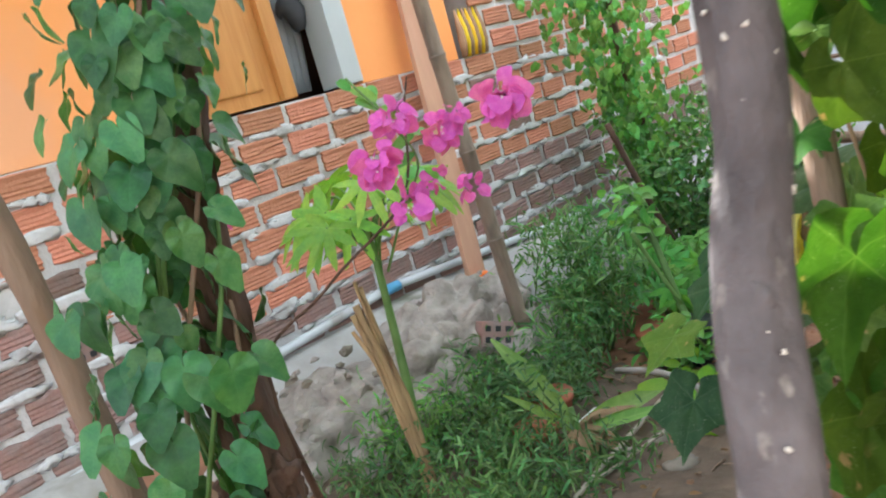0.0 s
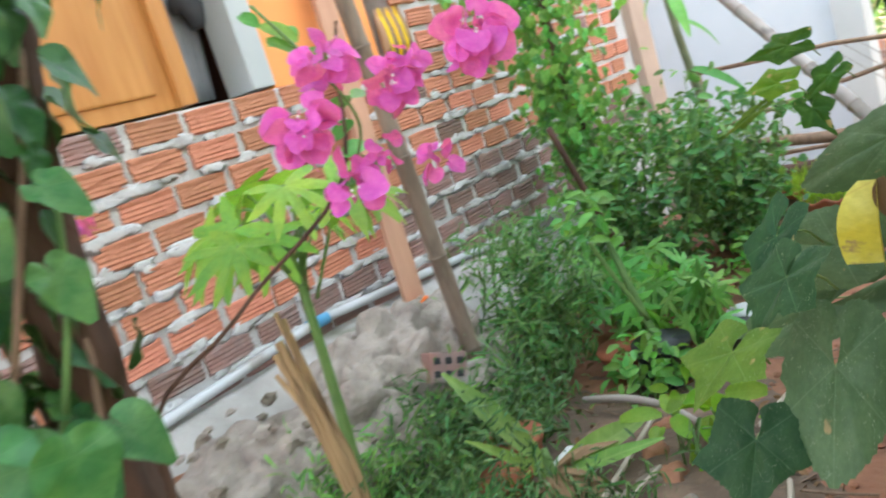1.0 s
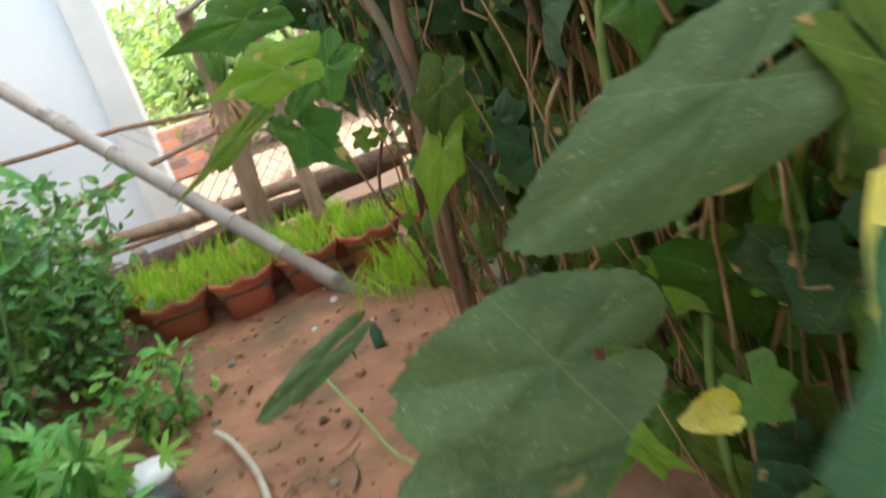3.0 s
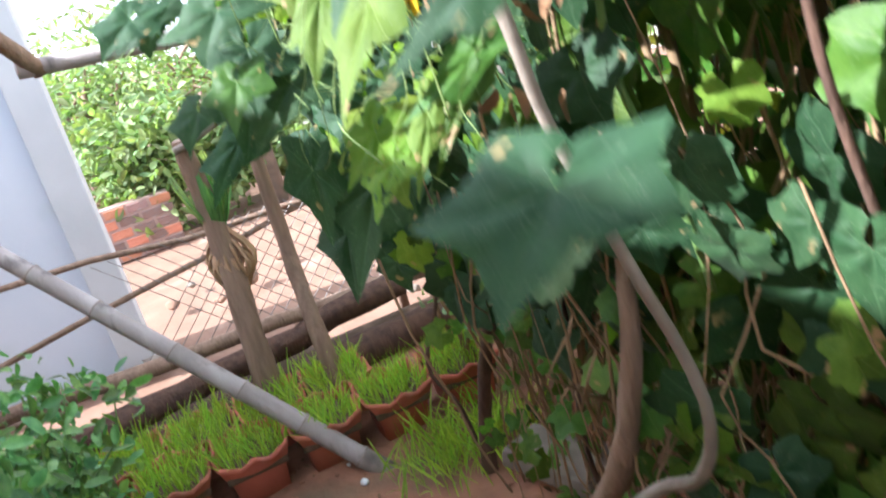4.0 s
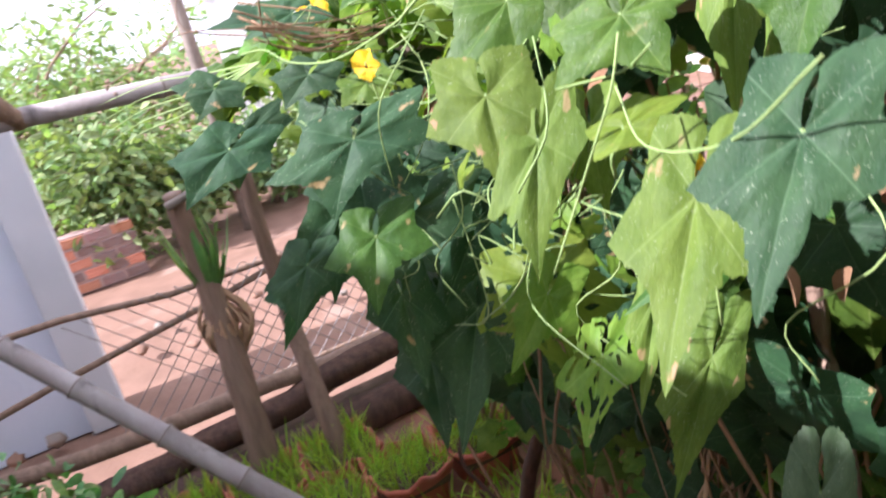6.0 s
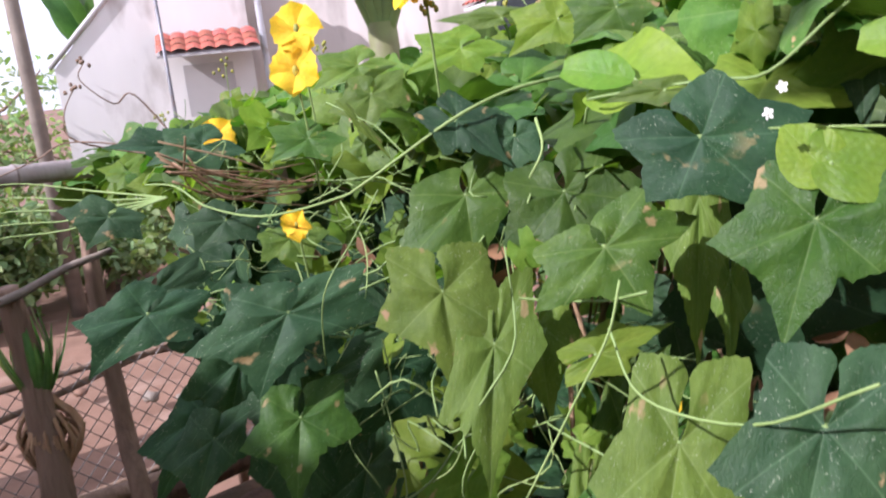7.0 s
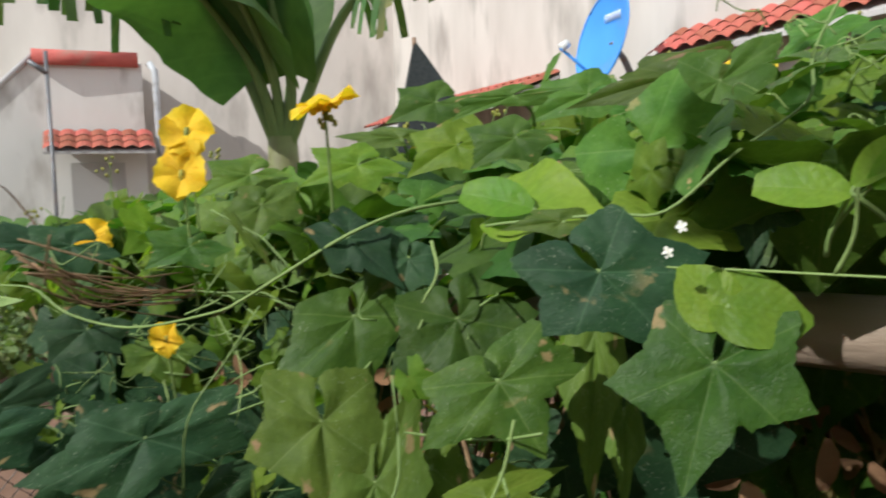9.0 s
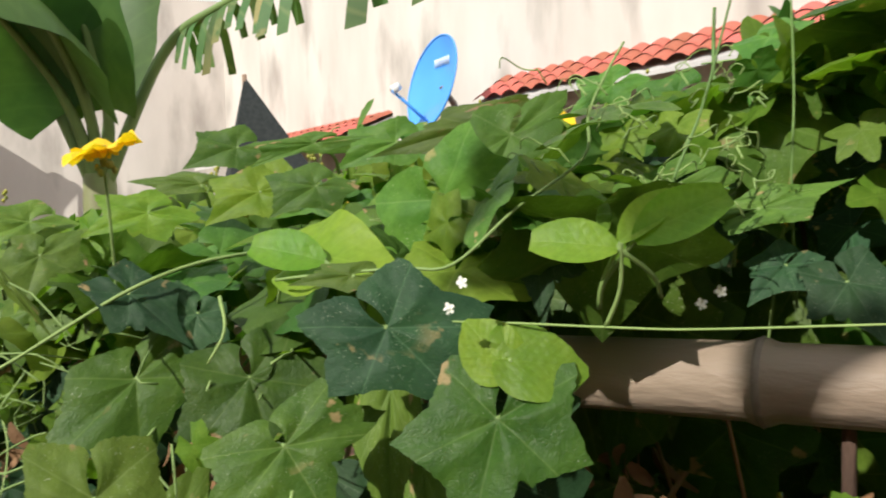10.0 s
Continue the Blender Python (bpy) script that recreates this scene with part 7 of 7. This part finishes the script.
tile_roof("tiled_awning", (9.9, -8.55), (6.7, -7.42), 2.60, 0.75, 0.30, 4, "red clay tile awning along the plaster wall")
tile_roof("tiled_awning", (5.23, -6.90), (0.0, -5.05), 2.67, 0.30, 0.20, 3, "red clay tile awning along the plaster wall")
nh = thing("small_house", (11.0, -4.6, -0.15), "small cream house with red tile ridge and awning", "house")
def quad_block(pts, back, z0, z1):
    s = Shape()
    a, b = Vector((*pts[0], 0)), Vector((*pts[1], 0))
    k = Vector((*back, 0))
    vs = [Vector((v.x, v.y, z)) for z in (z0, z1) for v in (a, b, b + k, a + k)]
    return s.add(vs, [(3, 2, 1, 0), (4, 5, 6, 7), (0, 1, 5, 4), (1, 2, 6, 5), (2, 3, 7, 6), (3, 0, 4, 7)])
part("wall", quad_block(((12.55, -4.66), (12.1, -5.8)), (3, -1), -0.2, 3.2), HAZED_PLASTER, nh, smooth=False)
g = Shape()
a, b = Vector((12.95, -3.55, 0)), Vector((12.55, -4.66, 0))
k = Vector((3, -1.0, 0))
g.add([a + UP * -0.2, b + UP * -0.2, b + UP * 3.25, a + UP * 2.05, a + k + UP * -0.2, b + k + UP * -0.2, b + k + UP * 3.25, a + k + UP * 2.05], [(0, 1, 2, 3), (7, 6, 5, 4), (3, 2, 6, 7), (0, 3, 7, 4), (1, 5, 6, 2)])
part("gable_wall", g, HAZED_PLASTER, nh, smooth=False)
part("gable_roof", Shape().tube([(12.96, -3.5, 2.07), (12.53, -4.68, 3.3)], 0.035, 6), GREYWALL, nh)
part("ridge", Shape().tube([(12.5, -4.62, 3.24), (12.1, -5.75, 3.24)], 0.1, 8), TILE, nh, "red tile ridge")
tile_roof("tiled_awning", (12.48, -4.7), (12.05, -5.85), 2.34, 0.55, 0.24, 3, "red clay tile awning of the small house")
part("window", quad_block(((12.38, -4.95), (12.2, -5.55)), (-0.03, 0.01), 1.3, 1.95), GREYWALL, nh, "shaded grey window", smooth=False)
part("drainpipe", Shape().tube([(12.02, -5.86, 3.2), (11.95, -5.9, 3.1), (11.95, -5.95, -0.2)], 0.045, 8), PVC, nh)
mast = thing("antenna_mast", (10.6, -4.15, -0.15), "dark metal mast with a small arm", "mast")
part("tube", Shape().tube([(10.6, -4.15, -0.2), (10.6, -4.15, 3.0)], 0.02, 8), METAL, mast)
part("arm", Shape().tube([(10.6, -4.15, 2.78), (10.66, -4.0, 2.9)], 0.025, 6), METAL, mast)
solid("utility_pole", Shape().tube([(9.5, -2.63, -0.2), (9.45, -2.62, 1.5), (9.4, -2.6, 3.8)], [0.07, 0.06, 0.05], 10), STONE, (9.5, -2.63, -0.15), "slender grey wooden utility pole", "pole")

# blue satellite dish
dish = thing("satellite_dish", (5.45, -6.55, 2.2), "blue satellite dish with a white printed mark", "satellite dish")
dc, face = Vector((5.43, -6.32, 2.57)), Vector((0.44, 0.82, 0.22)).normalized()
ax = face.orthogonal().normalized()
ay = face.cross(ax)
s, rings, n = Shape(), 7, 40
vs = [dc]
for k in range(1, rings + 1):
    for i in range(n):
        w = 2 * math.pi * i / n
        r = 0.36 * k / rings
        vs.append(dc + (ax * math.cos(w) + ay * math.sin(w)) * r + face * (0.09 * (k / rings) ** 2))
fs = [(0, 1 + i, 1 + (i + 1) % n) for i in range(n)] + [(1 + k * n + i, 1 + (k + 1) * n + i, 1 + (k + 1) * n + (i + 1) % n, 1 + k * n + (i + 1) % n) for k in range(rings - 1) for i in range(n)]
s.add(vs, fs)
part("reflector", s, DISH, dish)
part("rim", Shape().tube([dc + (ax * math.cos(2 * math.pi * i / 40) + ay * math.sin(2 * math.pi * i / 40)) * 0.362 + face * 0.09 for i in range(41)], 0.008, 6), DISH, dish)
part("feed_arm", Shape().tube([dc - UP * 0.345 + face * 0.05, dc - UP * 0.15 + face * 0.42], 0.012, 6), DISH, dish, "blue feed arm")
part("feed_horn", Shape().tube([dc - UP * 0.15 + face * 0.42, dc - UP * 0.10 + face * 0.36], [0.035, 0.03], 10), BOWL, dish, "white feed horn")
part("mount", Shape().tube([dc, dc - face * 0.1 - UP * 0.1, (5.5, -6.75, 2.3), (5.55, -7.0, 2.3)], 0.025, 8), METAL, dish)
side = UP.cross(face).normalized()
rise = face.cross(side)
for k in range(6):
    q0 = dc + face * 0.028 + rise * 0.15 - side * (0.10 - 0.040 * k)
    part("print_mark", Shape().tube([q0, q0 + rise * 0.055 + face * 0.014], 0.009, 4), WHITE_PRINT, dish, "white printed bar")

# black netting tent
tent = thing("shade_net", (7.0, -6.2, 0.0), "black shade netting draped to a point", "netting")
s = Shape()
tip = Vector((7.25, -6.05, 2.83))
ring = [Vector((7.62, -5.95, 1.4)), Vector((7.0, -5.5, 1.4)), Vector((6.35, -6.5, 1.4)), Vector((7.3, -6.7, 1.4))]
vs = [tip] + ring
s.add(vs, [(0, 1, 2), (0, 2, 3), (0, 3, 4), (0, 4, 1)])
part("net", s, NET, tent, smooth=False)
part("pole", Shape().tube([(7.25, -6.05, -0.2), (7.25, -6.05, 2.84)], 0.02, 6), STICK, tent)

# banana plant
ban = thing("banana_plant", (6.35, -4.15, -0.15), "banana plant with broad torn hanging leaves", "banana plant")
part("pseudostem", Shape().tube(smooth_path([(6.42, -4.15, -0.2), (6.40, -4.12, 0.8), (6.38, -4.10, 1.9)], 4), [0.13, 0.13, 0.12, 0.12, 0.12, 0.11, 0.11, 0.10, 0.09], 14), material("banana_stem", (0.20, 0.24, 0.09), (0.14, 0.13, 0.06), 6, 0.6, 0.2, 40), ban)
bq = random.Random(9)


def banana_leaf(pts, width, torn, start, side, sag=0.35, label=""):
    """Stalk from the crown, then a blade either side of the midrib, whole or torn into hanging strips."""
    mid = smooth_path(pts, 8)
    n = len(mid)
    lf = part("leaf", Shape().tube(mid, list(np.linspace(0.04, 0.007, n)), 8), BANANA_STALK, ban, label)
    s = Shape()
    for sd in (-1, 1):
        k = start
        while k < n - 1:
            e = min(n - 1, k + (1 if torn else n))
            idx, rows = list(range(k, e + 1)), []
            if torn and bq.random() < 0.22:
                k = e
                continue
            hang, reach = bq.uniform(0.7, 1.4), bq.uniform(0.6, 1.25)
            gap = bq.uniform(0.0, 0.35) if torn else 0.0
            for j in idx:
                q = (j - start) / (n - 1 - start)
                o = Vector(side).normalized() * sd
                w = width * math.sin(math.pi * min(1, 0.14 + 0.82 * q)) ** 0.5 * (reach if torn else 1 + 0.05 * noise.noise(Vector((j * 0.5, sd, width))))
                for i in range(6):
                    f = i / 5
                    base = mid[j].lerp(mid[k if j == e else e], gap * f * 0.5) if torn else mid[j]
                    if torn:
                        v = o * 0.35 * math.sqrt(f) - UP * hang * f
                    else:
                        v = o * f + UP * (0.16 * f - sag * f * f) + Vector((0.10, 0.05, 0)) * noise.noise(Vector((q * 5, f * 2, sd * 3 + width)))
                    rows.append((base + v * w, (sd * f * 0.3, q)))
            s.add([r[0] for r in rows], [(a * 6 + b, a * 6 + b + 1, (a + 1) * 6 + b + 1, (a + 1) * 6 + b) for a in range(len(idx) - 1) for b in range(5)], [r[1] for r in rows])
            k = e
    part("blade", s, BANANA_TORN if torn else BANANA, lf)


BANANA_STALK = material("banana_stalk", (0.16, 0.24, 0.07), (0.11, 0.17, 0.05), 6, 0.5, 0.1, 40)
BANANA_TORN = leaf_material("torn_banana_leaf", (0.065, 0.14, 0.045), (0.10, 0.17, 0.06), 0.5, 3, (0.30, 0.30, 0.14), single=True, vary=0.3, burn=1.3)
c0 = (6.38, -4.10, 1.75)
away = (0.83, 0.55, 0)
banana_leaf([c0, (6.25, -4.09, 2.2), (6.15, -3.92, 2.6), (6.08, -3.76, 3.1), (6.0, -3.6, 3.4)], 0.24, False, 9, away, 0.5)
banana_leaf([c0, (6.36, -3.95, 2.2), (6.36, -3.75, 2.5), (6.3, -3.4, 2.75), (6.3, -3.0, 2.7)], 0.42, False, 9, (0.75, 0.45, -0.55), 0.2)
banana_leaf([c0, (6.30, -4.0, 2.25), (6.15, -3.7, 2.65), (6.0, -3.4, 2.8), (5.9, -3.1, 2.7)], 0.34, False, 10, (0.7, 0.5, 0.5), 0.6)
banana_leaf([c0, (6.01, -4.28, 2.55), (5.62, -4.36, 2.78), (5.1, -4.5, 2.90), (4.3, -4.85, 2.93)], 0.30, True, 11, (0.4, 0.9, 0))
banana_leaf([c0, (6.5, -3.8, 2.5), (6.6, -3.4, 2.85), (6.65, -2.9, 2.85), (6.7, -2.3, 2.65)], 0.30, True, 12, (0.9, 0.1, 0))
banana_leaf([c0, (6.4, -4.2, 2.3), (6.45, -4.3, 2.9), (6.4, -4.5, 3.6)], 0.26, False, 9, away)


# trees beyond the yard
def tree(x, y, h, r, seed, n=2000):
    q = random.Random(seed)
    t = thing("tree", (x, y, -0.15), "leafy tree beyond the yard, its green paled for haze", "tree", "trees beyond the yard")
    s = Shape()
    s.tube(wander((x, y, -0.2), (x + 0.2, y, h * 0.6), 5, 0.05, q), [k * min(1.0, h / 3) for k in (0.12, 0.11, 0.1, 0.08, 0.07, 0.05)], 8)
    ends = []
    for i in range(14):
        a = q.uniform(0, 6.3)
        e = Vector((x + r * q.uniform(0.4, 1) * math.cos(a), y + r * q.uniform(0.4, 1) * math.sin(a), h * q.uniform(0.08, 1)))
        pts = wander((x + 0.1, y, h * q.uniform(0.2, 0.55)), e, 4, 0.08, q)
        s.tube(pts, [k * min(1.0, h / 3) for k in (0.05, 0.04, 0.03, 0.02, 0.012)], 5)
        ends += pts[2:]
    part("trunk", s, STICK, t)
    lf = Shape()
    scatter(lf, SMALL_DATA, n, lambda: tuple(q.choice(ends) + Vector((q.gauss(0, 0.3), q.gauss(0, 0.3), q.gauss(0, 0.28))) * min(1.0, h / 2)), 0.11, lambda p: (-0.5, 0.2, 0.8), q, 0.7)
    part("crown", lf, TREELEAF, t, kind="stuff")


for k, (x, y, h, r) in enumerate(((12.5, -1.2, 2.1, 1.3), (13.0, -0.9, 2.3, 1.6), (10.8, 0.3, 1.9, 1.2), (14.5, -2.6, 2.4, 1.5), (16.5, -0.5, 2.6, 2.0), (9.8, -2.1, 0.75, 0.5), (10.2, -3.1, 0.7, 0.6), (9.7, -1.5, 1.1, 0.5), (11.2, -4.0, 0.9, 0.7))):
    tree(x, y, h, r, 40 + k)

# second banana plant beyond the small house
far = thing("banana_plant", (15.6, -4.7, -0.15), "pale green banana plant behind the small house", "banana plant")
part("pseudostem", Shape().tube([(15.6, -4.7, -0.2), (15.6, -4.7, 2.4)], 0.14, 10), BANANA_STALK, far)
for k in range(7):
    a = k * 0.9
    v = Vector((math.cos(a) * 0.45, math.sin(a) * 0.45, 1.1))
    part("leaf", Shape().leaf(blade_leaf(bq, 0.36, 9, 0.2, 0.35), frame_of((15.6, -4.7, 2.35), v, (-math.sin(a) - 0.5, math.cos(a), 0.5), bq.uniform(1.2, 1.7))), BANANA, far)


# ---- bricks, last ----
def brick_mesh(seed, mat, h=0.077):
    """A hollow brick's face: combed grooves along its length and worn corners."""
    q = random.Random(seed)
    L, d = PITCH - 0.027, 0.013
    zs = [k * h / 0.083 for k in (0.0, 0.006, 0.016, 0.022, 0.030, 0.036, 0.046, 0.052, 0.062, 0.068, 0.077, 0.083)]
    s, cols = Shape(), 5
    vs = []
    for j, z in enumerate(zs):
        for i in range(cols):
            u = i / (cols - 1)
            x = (u - 0.5) * L
            y = -d if 0 < j < len(zs) - 1 else -d + 0.007
            if j in (2, 4, 6, 8):
                y += 0.0025
            if i in (0, cols - 1):
                y += 0.005
                x += q.gauss(0, 0.002)
            vs.append(Vector((x, y + q.gauss(0, 0.0012), z + (q.gauss(0, 0.002) if j in (0, len(zs) - 1) else 0))))
    n = len(vs)
    fs = [(j * cols + i, j * cols + i + 1, (j + 1) * cols + i + 1, (j + 1) * cols + i) for j in range(len(zs) - 1) for i in range(cols - 1)]
    edge = [i for i in range(cols)] + [j * cols + cols - 1 for j in range(1, len(zs))] + [(len(zs) - 1) * cols + i for i in range(cols - 2, -1, -1)] + [j * cols for j in range(len(zs) - 2, 0, -1)]
    back = [Vector((vs[e].x, 0.004, vs[e].z)) for e in edge]
    m = len(edge)
    fs += [(edge[k], n + k, n + (k + 1) % m, edge[(k + 1) % m]) for k in range(m)]
    s.add(vs + back, fs)
    me = s.mesh("brick", smooth=False)
    me.materials.append(mat)
    return me


CLEAN = [brick_mesh(k, BRICK) for k in range(6)]
DIRTY = [brick_mesh(20 + k, BRICK_DIRTY) for k in range(5)]
wq = random.Random(17)
OFFSET = (0.04, 0.02, -0.065, 0.02, -0.07, 0.03, -0.06, 0.025, -0.06, 0.03, -0.06, 0.02, -0.07)
for row in range(13):
    z = WALL_TOP - COURSE * (row + 1) + 0.009
    if z < -0.12:
        break
    x = -0.35 + OFFSET[row]
    while x < 5.15:
        if not (row > 8 and x > 2.6) and not (row > 9 and x > 1.2):
            dirty = row >= 7 or (row >= 3 and x < 0.9 and wq.random() < 0.85) or (row >= 5 and (x > 2.6 or x < 1.15)) or (row == 8) or wq.random() < 0.06
            if dirty and wq.random() < 0.10 and x < 1.1:
                hollow_brick("brick", Matrix.Translation((x, -0.012, z + 0.042)), wall_brick, BRICK_DIRTY)
            else:
                piece("brick", wq.choice(DIRTY if dirty else CLEAN), Matrix.Translation((x + wq.gauss(0, 0.004), wq.gauss(0, 0.002), z + wq.gauss(0, 0.0025))) @ Euler((wq.gauss(0, 0.012), wq.gauss(0, 0.008), wq.gauss(0, 0.008))).to_matrix().to_4x4(), wall_brick)
        x += PITCH
for row in range(10):
    z = WALL_TOP + COURSE * row + 0.004
    x = 3.15 + OFFSET[row]
    while x < 5.15:
        piece("brick", wq.choice(CLEAN), Matrix.Translation((x, wq.gauss(0, 0.002), z)), wall_upper)
        x += PITCH
for row in range(5):
    for k in range(5):
        piece("brick", wq.choice(DIRTY if wq.random() < 0.6 else CLEAN), Matrix.Translation((9.2, -0.72 - PITCH * k - (0.1 if row % 2 and k < 4 else 0.0), -0.19 + COURSE * row)) @ Euler((0, 0, radians(-90))).to_matrix().to_4x4(), wall_far)
# smeared mortar proud of the joints
ms = Shape()
for k in range(520):
    row = wq.randint(0, 8)
    x, z = wq.uniform(-0.3, 4.6), WALL_TOP - COURSE * (row + 1) + wq.gauss(0, 0.006)
    ms.add(*lump((x, -0.0115, z), wq.uniform(0.010, 0.022), k * 1.3, (wq.uniform(1.2, 4.5), 0.085, 0.95), 2, 0.9))
part("mortar_smears", ms, MORTAR, wall_brick, kind="stuff")
